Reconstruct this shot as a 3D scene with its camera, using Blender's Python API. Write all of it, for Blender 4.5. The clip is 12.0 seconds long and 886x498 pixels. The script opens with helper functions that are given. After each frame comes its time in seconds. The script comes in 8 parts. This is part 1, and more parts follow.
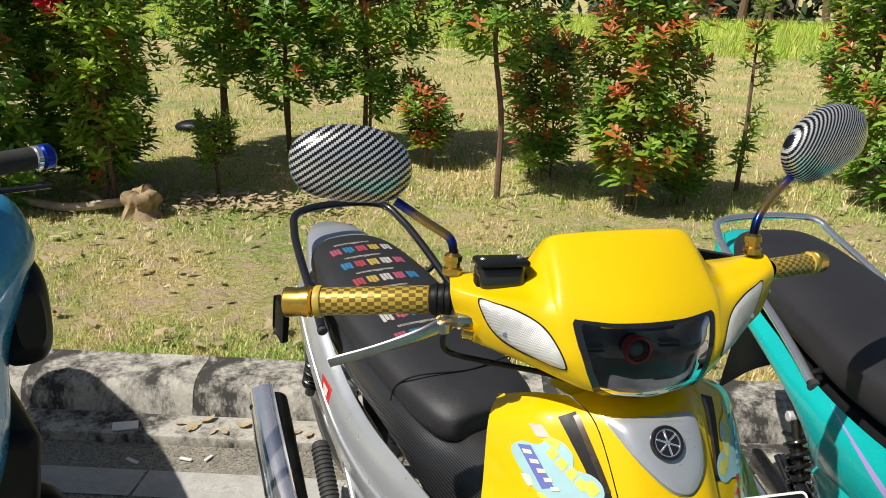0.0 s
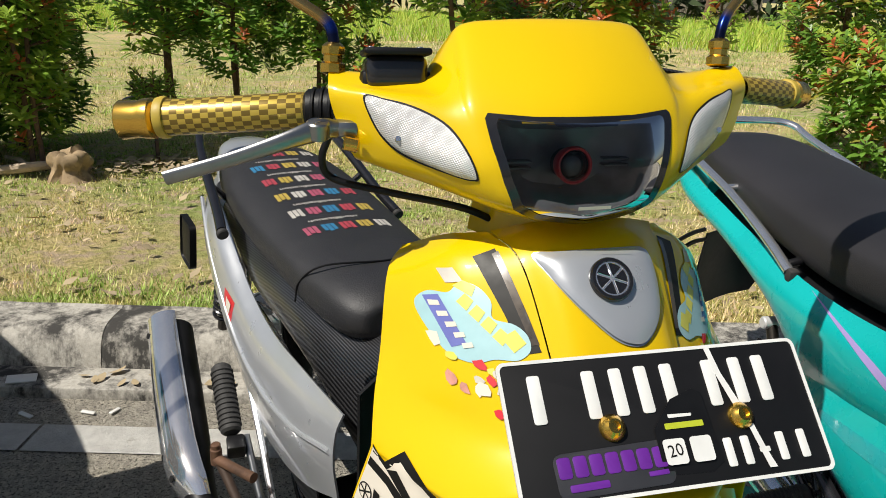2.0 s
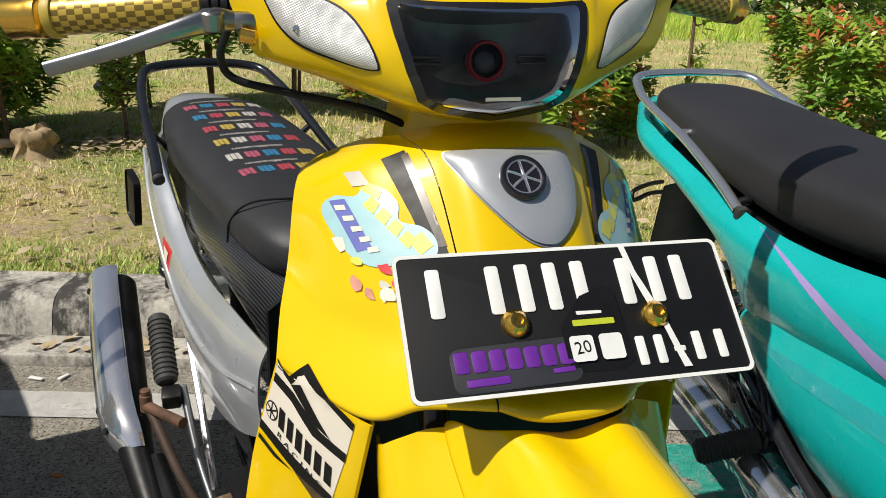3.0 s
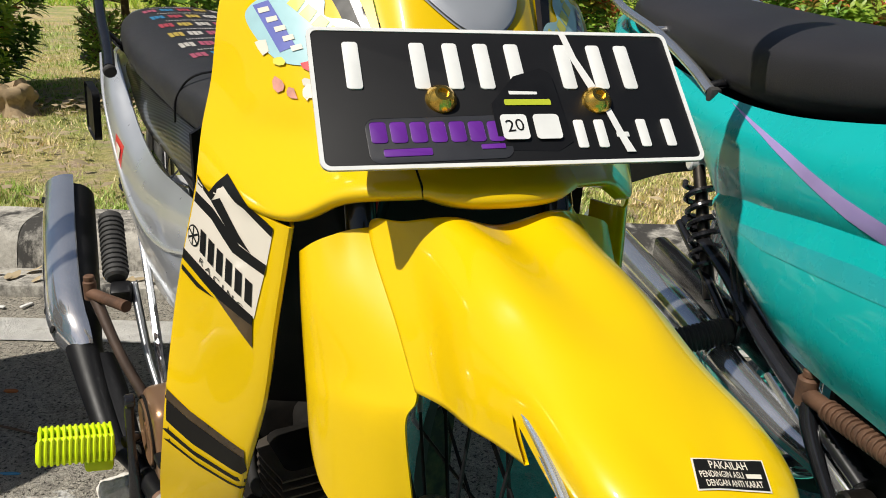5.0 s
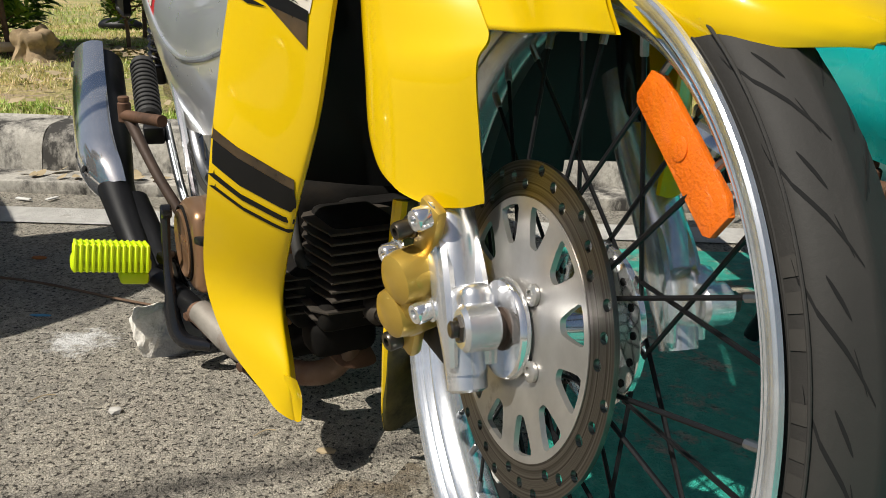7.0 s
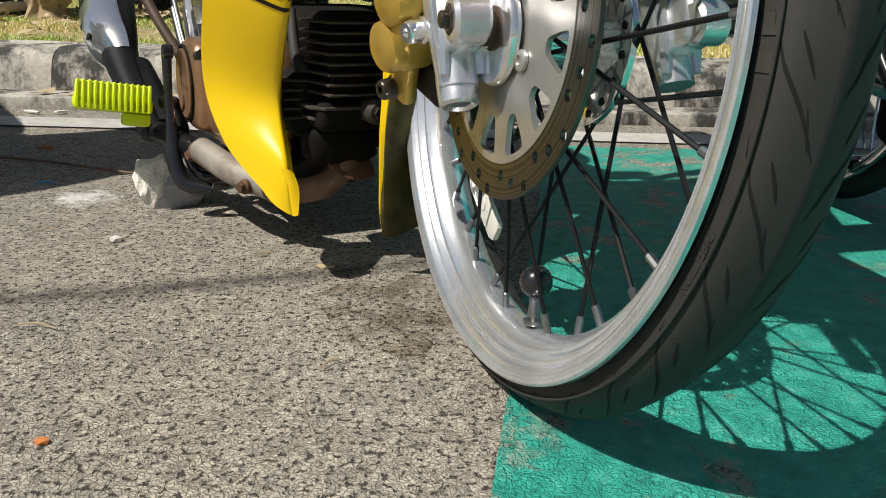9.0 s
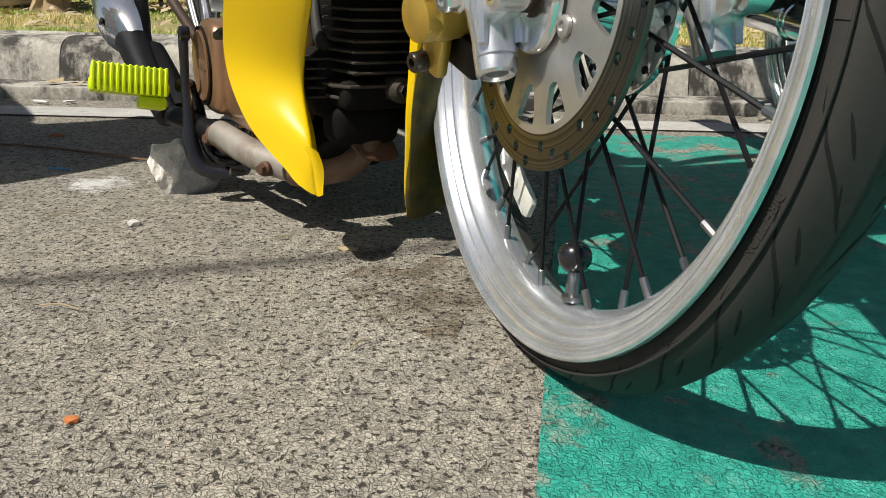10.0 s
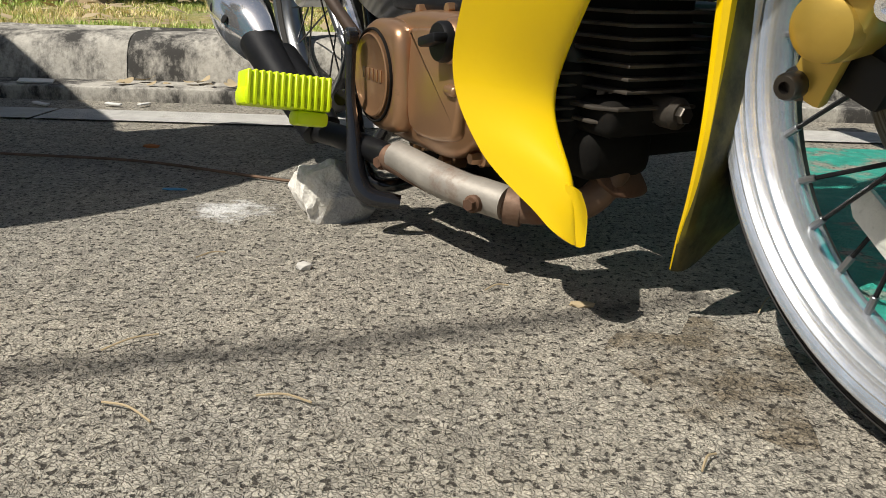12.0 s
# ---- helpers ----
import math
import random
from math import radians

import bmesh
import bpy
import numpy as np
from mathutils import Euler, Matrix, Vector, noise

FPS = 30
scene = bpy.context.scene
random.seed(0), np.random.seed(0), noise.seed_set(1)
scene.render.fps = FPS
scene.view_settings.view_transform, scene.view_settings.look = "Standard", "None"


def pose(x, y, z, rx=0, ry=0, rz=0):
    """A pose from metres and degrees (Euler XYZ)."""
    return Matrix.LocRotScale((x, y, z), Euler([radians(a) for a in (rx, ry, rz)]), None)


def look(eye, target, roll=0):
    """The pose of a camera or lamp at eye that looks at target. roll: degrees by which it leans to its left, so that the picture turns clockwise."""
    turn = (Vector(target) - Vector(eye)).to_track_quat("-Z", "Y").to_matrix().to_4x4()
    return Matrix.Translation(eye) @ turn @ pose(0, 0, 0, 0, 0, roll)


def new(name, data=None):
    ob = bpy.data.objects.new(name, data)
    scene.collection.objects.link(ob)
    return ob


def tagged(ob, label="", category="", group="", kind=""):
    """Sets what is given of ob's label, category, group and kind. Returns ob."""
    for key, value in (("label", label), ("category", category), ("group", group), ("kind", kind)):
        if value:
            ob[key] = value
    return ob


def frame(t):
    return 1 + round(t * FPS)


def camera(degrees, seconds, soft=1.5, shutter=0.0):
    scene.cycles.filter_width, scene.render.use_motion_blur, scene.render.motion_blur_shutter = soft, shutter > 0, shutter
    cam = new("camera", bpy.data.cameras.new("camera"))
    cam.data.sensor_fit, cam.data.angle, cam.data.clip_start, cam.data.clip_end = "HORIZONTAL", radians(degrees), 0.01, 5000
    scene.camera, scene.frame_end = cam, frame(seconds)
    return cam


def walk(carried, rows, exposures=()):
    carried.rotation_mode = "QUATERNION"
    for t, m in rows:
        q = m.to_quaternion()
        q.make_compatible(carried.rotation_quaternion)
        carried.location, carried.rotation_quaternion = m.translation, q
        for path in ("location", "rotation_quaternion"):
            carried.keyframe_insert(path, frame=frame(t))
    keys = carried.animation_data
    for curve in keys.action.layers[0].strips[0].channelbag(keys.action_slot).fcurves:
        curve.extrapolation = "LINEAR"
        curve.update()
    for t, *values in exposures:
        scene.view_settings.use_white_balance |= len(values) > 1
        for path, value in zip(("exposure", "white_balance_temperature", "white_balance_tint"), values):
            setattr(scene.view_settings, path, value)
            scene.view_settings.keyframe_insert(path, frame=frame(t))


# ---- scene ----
cam = camera(59.3, 12.0, soft=0.9)
METRES, EYE, TILT, LEAN, TURN = 1.38, 1.21, -18.0, 2.0, 0.0
PATH = [
    (0, (-0.004, 0.018, 1.265), (-0.057, 1.908, 0.615), 1.9),
    (0.5, (-0.002, 0.068, 1.228), (-0.045, 1.962, 0.588), 2.0),
    (1, (0.021, 0.119, 1.149), (0.001, 2.018, 0.52), 2.0),
    (1.5, (0.051, 0.146, 1.069), (0.048, 2.046, 0.444), 2.0),
    (2, (0.088, 0.165, 0.997), (0.104, 2.063, 0.367), 1.9),
    (2.5, (0.124, 0.17, 0.947), (0.155, 2.066, 0.312), 1.9),
    (3, (0.166, 0.175, 0.905), (0.21, 2.07, 0.267), 1.9),
    (3.2, (0.179, 0.179, 0.9), (0.229, 2.072, 0.258), 1.7),
    (4.8, (0.231, 0.175, 0.77), (0.277, 2.067, 0.123), 2.0),
    (5, (0.228, 0.171, 0.738), (0.276, 2.062, 0.089), 2.0),
    (5.5, (0.211, 0.159, 0.666), (0.25, 2.049, 0.012), 1.9),
    (6, (0.189, 0.148, 0.606), (0.221, 2.039, -0.046), 1.9),
    (6.5, (0.189, 0.136, 0.556), (0.217, 2.029, -0.09), 2.0),
    (7, (0.194, 0.117, 0.493), (0.214, 2.011, -0.149), 1.9),
    (7.5, (0.192, 0.096, 0.435), (0.207, 1.991, -0.206), 1.8),
    (9.3, (0.217, 0.051, 0.281), (0.2, 1.947, -0.355), 1.4),
    (9.5, (0.217, 0.05, 0.276), (0.201, 1.945, -0.363), 1.3),
    (10, (0.19, 0.063, 0.275), (0.174, 1.956, -0.368), 1.3),
    (10.5, (0.146, 0.09, 0.281), (0.127, 1.984, -0.362), 1.4),
    (11, (0.082, 0.131, 0.288), (0.059, 2.025, -0.353), 1.5),
    (11.5, (0.025, 0.169, 0.283), (-0.006, 2.064, -0.356), 1.6),
    (12, (-0.038, 0.224, 0.273), (-0.057, 2.111, -0.39), 1.6),
]
walk(cam, [(t, look(eye, target, roll)) for t, eye, target, roll in PATH], [(0, 0.08), (1.5, 0.05), (3, 0.0), (7.7, 0.02), (9.3, 0.12), (12, 0.13)])

from mathutils.bvhtree import BVHTree
from mathutils.kdtree import KDTree

# ---- light ----
SUN_WAY = Vector((0.60, 0.40, -1.0)).normalized()
world = bpy.data.worlds.new("sky_world")
scene.world = world
world.use_nodes = True
wn = world.node_tree
sky = wn.nodes.new("ShaderNodeTexSky")
sky.sky_type, sky.sun_disc = "NISHITA", False
sky.sun_elevation = math.asin(-SUN_WAY.z)
sky.sun_rotation = math.atan2(-SUN_WAY.x, -SUN_WAY.y)
sky.dust_density = 2.0
wn.nodes["Background"].inputs[1].default_value = 0.05
wn.links.new(sky.outputs[0], wn.nodes["Background"].inputs[0])
sun = new("sun", bpy.data.lights.new("sun", "SUN"))
sun.data.energy, sun.data.angle, sun.data.color = 5.0, radians(0.55), (1.0, 0.95, 0.86)
sun.rotation_mode = "QUATERNION"
sun.rotation_quaternion = SUN_WAY.to_track_quat("-Z", "Y")

# ---- materials ----


def nodes_of(name):
    m = bpy.data.materials.new(name)
    m.use_nodes = True
    nt = m.node_tree
    return m, nt, nt.nodes["Principled BSDF"]


def noise_node(nt, scale, detail=4.0, rough=0.55, coord="Object", stretch=(1, 1, 1), kind="ShaderNodeTexNoise"):
    tc = nt.nodes.new("ShaderNodeTexCoord")
    mp = nt.nodes.new("ShaderNodeMapping")
    mp.inputs["Scale"].default_value = stretch
    n = nt.nodes.new(kind)
    n.inputs["Scale"].default_value = scale
    if kind == "ShaderNodeTexNoise":
        n.inputs["Detail"].default_value = detail
        n.inputs["Roughness"].default_value = rough
    nt.links.new(tc.outputs[coord], mp.inputs[0])
    nt.links.new(mp.outputs[0], n.inputs["Vector"])
    return n


def ramp_node(nt, src, stops):
    r = nt.nodes.new("ShaderNodeValToRGB")
    while len(r.color_ramp.elements) < len(stops):
        r.color_ramp.elements.new(0.5)
    for e, (p, c) in zip(r.color_ramp.elements, stops):
        e.position = p
        e.color = (*c, 1) if len(c) == 3 else c
    nt.links.new(src, r.inputs[0])
    return r


def mix_node(nt, fac, a, b, mode="MIX"):
    m = nt.nodes.new("ShaderNodeMix")
    m.data_type, m.blend_type = "RGBA", mode
    for sock, v in ((m.inputs[0], fac), (m.inputs[6], a), (m.inputs[7], b)):
        if hasattr(v, "is_output"):
            nt.links.new(v, sock)
        elif isinstance(v, (int, float)):
            sock.default_value = v
        else:
            sock.default_value = (*v, 1)
    return m.outputs[2]


def bump_node(nt, bsdf, height, strength, distance):
    b = nt.nodes.new("ShaderNodeBump")
    b.inputs["Strength"].default_value = strength
    b.inputs["Distance"].default_value = distance
    nt.links.new(height, b.inputs["Height"])
    nt.links.new(b.outputs[0], bsdf.inputs["Normal"])
    return b


def tone(c, k):
    return tuple(min(1.0, v * k) for v in c)


def mat(name, base, rough=0.5, metal=0.0, coat=0.0, vary=0.15, scale=12.0, bump=0.0, bscale=300.0, dirt=None, dirt_amt=0.4, dscale=9.0, rvary=0.08, spec=0.5):
    """A surface with blotches at one scale, grain at another, and dirt with a shape of its own."""
    m, nt, b = nodes_of(name)
    n1 = noise_node(nt, scale, 6)
    r = ramp_node(nt, n1.outputs[0], [(0.3, tone(base, 1 - vary)), (0.7, tone(base, 1 + vary))])
    col = r.outputs[0]
    if dirt:
        n2 = noise_node(nt, dscale, 9, 0.7)
        f = ramp_node(nt, n2.outputs[0], [(0.66 - dirt_amt * 0.4, (0, 0, 0)), (0.8 - dirt_amt * 0.25, (1, 1, 1))])
        col = mix_node(nt, f.outputs[0], col, dirt)
        rr = nt.nodes.new("ShaderNodeMapRange")
        rr.inputs[3].default_value, rr.inputs[4].default_value = rough, min(1.0, rough + 0.35)
        nt.links.new(f.outputs[0], rr.inputs[0])
        nt.links.new(rr.outputs[0], b.inputs["Roughness"])
    else:
        n3 = noise_node(nt, scale * 4, 5)
        rr = nt.nodes.new("ShaderNodeMapRange")
        rr.inputs[3].default_value, rr.inputs[4].default_value = max(0.02, rough - rvary), min(1.0, rough + rvary)
        nt.links.new(n3.outputs[0], rr.inputs[0])
        nt.links.new(rr.outputs[0], b.inputs["Roughness"])
    nt.links.new(col, b.inputs["Base Color"])
    b.inputs["Metallic"].default_value = metal
    b.inputs["Coat Weight"].default_value = coat
    b.inputs["Coat Roughness"].default_value = 0.04
    b.inputs["Specular IOR Level"].default_value = spec
    if bump:
        n4 = noise_node(nt, bscale, 4, 0.6)
        bump_node(nt, b, n4.outputs[0], bump, 0.002)
    return m


def carbon(name, a, b_, scale, rough=0.3, coat=0.6, turn=0.0, metal=0.0):
    """Woven twill print: small alternating checks."""
    m, nt, b = nodes_of(name)
    tc = nt.nodes.new("ShaderNodeTexCoord")
    mp = nt.nodes.new("ShaderNodeMapping")
    mp.inputs["Rotation"].default_value = (0, 0, turn)
    ch = nt.nodes.new("ShaderNodeTexChecker")
    ch.inputs["Scale"].default_value = scale
    ch.inputs[1].default_value, ch.inputs[2].default_value = (*a, 1), (*b_, 1)
    nt.links.new(tc.outputs["UV"], mp.inputs[0])
    nt.links.new(mp.outputs[0], ch.inputs[0])
    nt.links.new(ch.outputs[0], b.inputs["Base Color"])
    b.inputs["Roughness"].default_value, b.inputs["Coat Weight"].default_value = rough, coat
    b.inputs["Metallic"].default_value = metal
    bump_node(nt, b, ch.outputs[1], 0.25, 0.001)
    return m


YELLOW = (0.745, 0.497, 0.002)
M = {}
M["yellow"] = mat("yellow_paint", YELLOW, 0.30, 0, 0.7, 0.02, 4, bump=0.02, bscale=60, rvary=0.04, spec=0.12)
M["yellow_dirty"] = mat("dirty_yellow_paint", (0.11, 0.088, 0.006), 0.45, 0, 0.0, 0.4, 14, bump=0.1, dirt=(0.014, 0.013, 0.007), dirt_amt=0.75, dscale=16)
M["silver_paint"] = mat("silver_paint", (0.55, 0.57, 0.60), 0.3, 0.55, 0.8, 0.04, 10)
M["chrome"] = mat("chrome", (0.93, 0.93, 0.94), 0.11, 0.90, 0, 0.06, 20, dirt=(0.45, 0.40, 0.35), dirt_amt=-0.25, dscale=40)
M["aluminium"] = mat("brushed_aluminium", (0.86, 0.86, 0.86), 0.32, 0.45, 0, 0.10, 25, bump=0.08, bscale=350, dirt=(0.4, 0.4, 0.39), dirt_amt=-0.05, dscale=30)
M["lever_alu"] = mat("worn_lever_aluminium", (0.30, 0.305, 0.31), 0.30, 0.95, 0, 0.12, 30, bump=0.05, dirt=(0.3, 0.3, 0.29), dirt_amt=0.0, dscale=30)
M["alu_paint"] = mat("silver_alloy_paint", (0.78, 0.79, 0.81), 0.27, 0.84, 0.2, 0.10, 20, bump=0.05, dirt=(0.32, 0.31, 0.29), dirt_amt=-0.05, dscale=30)
M["steel_dark"] = mat("worn_dark_steel", (0.085, 0.075, 0.064), 0.33, 0.9, 0, 0.25, 30, bump=0.05)
M["disc"] = mat("brake_disc_steel", (0.52, 0.505, 0.48), 0.34, 0.80, 0, 0.16, 30, dirt=(0.22, 0.19, 0.155), dirt_amt=0.12, dscale=15)
M["gold"] = mat("gold_anodised", (0.80, 0.50, 0.09), 0.25, 1, 0.2, 0.08, 20, dirt=(0.3, 0.2, 0.08), dirt_amt=-0.2, dscale=40)
M["caliper"] = mat("gold_caliper_paint", (0.58, 0.38, 0.07), 0.36, 0.6, 0.3, 0.12, 20, bump=0.05, dirt=(0.2, 0.14, 0.05), dirt_amt=0.0, dscale=30)
M["bronze"] = mat("bronze_engine_paint", (0.42, 0.24, 0.13), 0.30, 0.70, 0.3, 0.08, 15, bump=0.04, dirt=(0.1, 0.06, 0.035), dirt_amt=0.05, dscale=14)
M["rust"] = mat("rusty_steel", (0.12, 0.062, 0.036), 0.7, 0.3, 0, 0.35, 35, bump=0.3, bscale=150, dirt=(0.06, 0.036, 0.026), dirt_amt=0.4, dscale=30)
M["exhaust_pipe"] = mat("weathered_exhaust_steel", (0.17, 0.105, 0.07), 0.55, 0.4, 0, 0.3, 25, bump=0.15, dirt=(0.15, 0.065, 0.035), dirt_amt=0.45, dscale=14)
M["dark_rust"] = mat("dark_rusty_steel", (0.055, 0.034, 0.024), 0.65, 0.3, 0, 0.3, 35, bump=0.2, bscale=150)
M["pipe_cover"] = mat("dull_pipe_cover_steel", (0.30, 0.275, 0.24), 0.55, 0.35, 0, 0.3, 20, bump=0.15, dirt=(0.17, 0.085, 0.045), dirt_amt=0.28, dscale=11)
M["black_plastic"] = mat("black_plastic", (0.006, 0.006, 0.007), 0.45, 0, 0.0, 0.25, 20, bump=0.08, spec=0.3)
M["black_paint"] = mat("black_gloss_paint", (0.012, 0.012, 0.014), 0.22, 0, 0.5, 0.2, 20)
M["rubber"] = mat("black_rubber", (0.030, 0.029, 0.028), 0.7, 0, 0, 0.2, 30, bump=0.15, dirt=(0.085, 0.078, 0.068), dirt_amt=0.1, dscale=10)
M["tyre"] = mat("tyre_rubber", (0.024, 0.0220, 0.0195), 0.72, 0, 0, 0.2, 14, bump=0.12, bscale=250, dirt=(0.060, 0.049, 0.036), dirt_amt=0.05, dscale=9)
M["engine_dark"] = mat("greasy_engine_metal", (0.010, 0.009, 0.008), 0.80, 0.0, 0, 0.4, 25, bump=0.2, bscale=120, dirt=(0.02, 0.016, 0.012), dirt_amt=0.3, dscale=14, spec=0.12)
M["fin_metal"] = mat("sooty_fin_alloy", (0.058, 0.048, 0.038), 0.7, 0.35, 0, 0.35, 30, bump=0.2, bscale=160, dirt=(0.018, 0.015, 0.012), dirt_amt=0.2, dscale=20)
M["seat"] = mat("black_seat_vinyl", (0.022, 0.022, 0.025), 0.5, 0, 0, 0.12, 10, bump=0.35, bscale=420)
M["seat_plain"] = mat("worn_black_seat_vinyl", (0.022, 0.021, 0.024), 0.5, 0, 0, 0.15, 6, bump=0.25, bscale=420, dirt=(0.16, 0.15, 0.15), dirt_amt=-0.32, dscale=7)
M["teal"] = mat("teal_paint", (0.004, 0.44, 0.43), 0.28, 0, 0.8, 0.05, 6)
M["blue"] = mat("blue_metallic_paint", (0.015, 0.30, 0.56), 0.28, 0.2, 0.8, 0.06, 6)
M["white_decal"] = mat("off_white_vinyl", (0.72, 0.66, 0.56), 0.4, 0, 0.3, 0.03, 20)
M["white_paint"] = mat("white_enamel", (0.75, 0.75, 0.73), 0.4, 0, 0.2, 0.06, 40)
M["black_decal"] = mat("black_vinyl", (0.008, 0.0075, 0.007), 0.45, 0, 0.0, 0.1, 20, spec=0.25)
M["red"] = mat("red_vinyl", (0.62, 0.02, 0.03), 0.35, 0, 0.4, 0.05, 20)
M["red_cloth"] = mat("red_cotton_cloth", (0.62, 0.012, 0.035), 0.85, 0, 0, 0.25, 14, bump=0.3, bscale=200)
M["neon"] = mat("neon_yellow_plastic", (0.66, 0.85, 0.0), 0.5, 0, 0.1, 0.06, 25, dirt=(0.25, 0.3, 0.02), dirt_amt=-0.15, dscale=30)
M["amber"] = mat("amber_reflector", (0.85, 0.165, 0.006), 0.25, 0, 0.6, 0.1, 30, bump=0.6, bscale=500)
M["amber"].node_tree.nodes["Principled BSDF"].inputs["Emission Color"].default_value = (0, 0, 0, 1)
M["plate"] = mat("black_plate_enamel", (0.007, 0.007, 0.008), 0.5, 0, 0.0, 0.2, 20, dirt=(0.10, 0.10, 0.10), dirt_amt=-0.28, dscale=40, spec=0.3)

# ---- building tools ----


def spline(points, n, closed=False):
    """n points along a Catmull-Rom curve through the given ones."""
    p = np.array(points, float)
    k = len(p)
    segs = k if closed else k - 1
    out = []
    for i in range(n):
        u = i * segs / (n if closed else n - 1)
        s = min(int(u), segs - 1)
        f = u - s
        if closed:
            a, b, c, d = p[(s - 1) % k], p[s], p[(s + 1) % k], p[(s + 2) % k]
        else:
            a = p[s - 1] if s > 0 else 2 * p[0] - p[1]
            b, c = p[s], p[s + 1]
            d = p[s + 2] if s + 2 < k else 2 * p[-1] - p[-2]
        out.append(0.5 * (2 * b + (c - a) * f + (2 * a - 5 * b + 4 * c - d) * f * f + (3 * b - a - 3 * c + d) * f ** 3))
    return np.array(out)


def grid_surface(rows, nu, nv, closed=False):
    """A smooth grid of nv x nu points through control rows."""
    across = [spline(r, nu, closed) for r in rows]
    return np.array([spline([a[i] for a in across], nv) for i in range(nu)]).transpose(1, 0, 2)


def mesh_grid(g, closed=False, thick=0.0, uv=(1.0, 1.0), caps=False):
    """A bmesh from a grid of points; thick: a second skin behind, joined at the rims; caps closes the two ends of a tube."""
    bm = bmesh.new()
    nv, nu = g.shape[:2]
    lay = bm.loops.layers.uv.new("UVMap")

    def skin(pts, flip):
        vs = [[bm.verts.new(p) for p in row] for row in pts]
        for j in range(nv - 1):
            for i in range(nu if closed else nu - 1):
                k = (i + 1) % nu
                quad = [vs[j][i], vs[j][k], vs[j + 1][k], vs[j + 1][i]]
                cs = [(i, j), (i + 1, j), (i + 1, j + 1), (i, j + 1)]
                if flip:
                    quad.reverse(), cs.reverse()
                f = bm.faces.new(quad)
                f.smooth = True
                for lp, (a, b) in zip(f.loops, cs):
                    lp[lay].uv = (a / nu * uv[0], b / nv * uv[1])
        return vs

    outer = skin(g, False)
    if thick:
        du = np.gradient(g, axis=1)
        dv = np.gradient(g, axis=0)
        nrm = np.cross(du, dv)
        nrm /= np.linalg.norm(nrm, axis=2, keepdims=True) + 1e-9
        inner = skin(g - nrm * thick, True)
        rim = [outer[0][i] for i in range(nu)] + [outer[j][-1] for j in range(1, nv)] + [outer[-1][i] for i in range(nu - 2, -1, -1)] + [outer[j][0] for j in range(nv - 2, 0, -1)]
        rin = [inner[0][i] for i in range(nu)] + [inner[j][-1] for j in range(1, nv)] + [inner[-1][i] for i in range(nu - 2, -1, -1)] + [inner[j][0] for j in range(nv - 2, 0, -1)]
        for i in range(len(rim)):
            k = (i + 1) % len(rim)
            f = bm.faces.new([rim[k], rim[i], rin[i], rin[k]])
            f.smooth = True
    if caps:
        for row in (outer[0], outer[-1]):
            bm.faces.new(row)
    bmesh.ops.recalc_face_normals(bm, faces=bm.faces)
    return bm


def tube(points, radius, n=10, steps=0, squash=1.0, up=(0, 0, 1), caps=True):
    """A round rod along a smooth curve; radius may be a list, one for each given point."""
    steps = steps or len(points) * 6
    c = spline(points, steps) if len(points) > 2 else np.array([np.array(points[0], float) + (np.array(points[1], float) - np.array(points[0], float)) * i / (steps - 1) for i in range(steps)])
    r = spline([[v] for v in radius], steps)[:, 0] if isinstance(radius, (list, tuple)) else np.full(steps, radius)
    tan = np.gradient(c, axis=0)
    tan /= np.linalg.norm(tan, axis=1, keepdims=True)
    side = np.cross(tan[0], up)
    if np.linalg.norm(side) < 0.05:
        side = np.cross(tan[0], (1, 0, 0))
    g = []
    for i in range(steps):
        side = side - tan[i] * (side @ tan[i])
        side /= np.linalg.norm(side)
        nrm = np.cross(tan[i], side)
        g.append([c[i] + r[i] * (math.cos(a) * side + math.sin(a) * squash * nrm) for a in (2 * math.pi * k / n for k in range(n))])
    return mesh_grid(np.array(g), closed=True, caps=caps, uv=(1, 1))


def lathe(profile, n=32, m=None, closed=False):
    """Turns (radius, height) pairs round the z axis, then moves the result by m."""
    g = np.array([[(r * math.cos(2 * math.pi * k / n), r * math.sin(2 * math.pi * k / n), h) for k in range(n)] for r, h in profile])
    if closed:
        g = np.concatenate([g, g[:1]])
    bm = mesh_grid(g, closed=True)
    if not closed:
        bmesh.ops.remove_doubles(bm, verts=bm.verts, dist=1e-6)
    bmesh.ops.recalc_face_normals(bm, faces=bm.faces)
    if m is not None:
        bm.transform(m)
    return bm


def slab(outline, depth, m=None, bevel=0.0, holes=(), seg=2):
    """A plate: a closed 2D outline pushed out along z by depth, with rounded rims."""
    bm = bmesh.new()
    vs = [bm.verts.new((x, y, 0)) for x, y in outline]
    f = bm.faces.new(vs)
    r = bmesh.ops.extrude_face_region(bm, geom=[f])
    bmesh.ops.translate(bm, verts=[v for v in r["geom"] if isinstance(v, bmesh.types.BMVert)], vec=(0, 0, depth))
    bmesh.ops.recalc_face_normals(bm, faces=bm.faces)
    if bevel:
        es = [e for e in bm.edges if abs(e.verts[0].co.z - e.verts[1].co.z) < 1e-6]
        bmesh.ops.bevel(bm, geom=es, offset=bevel, segments=seg, affect="EDGES", profile=0.5)
    if m is not None:
        bm.transform(m)
    return bm


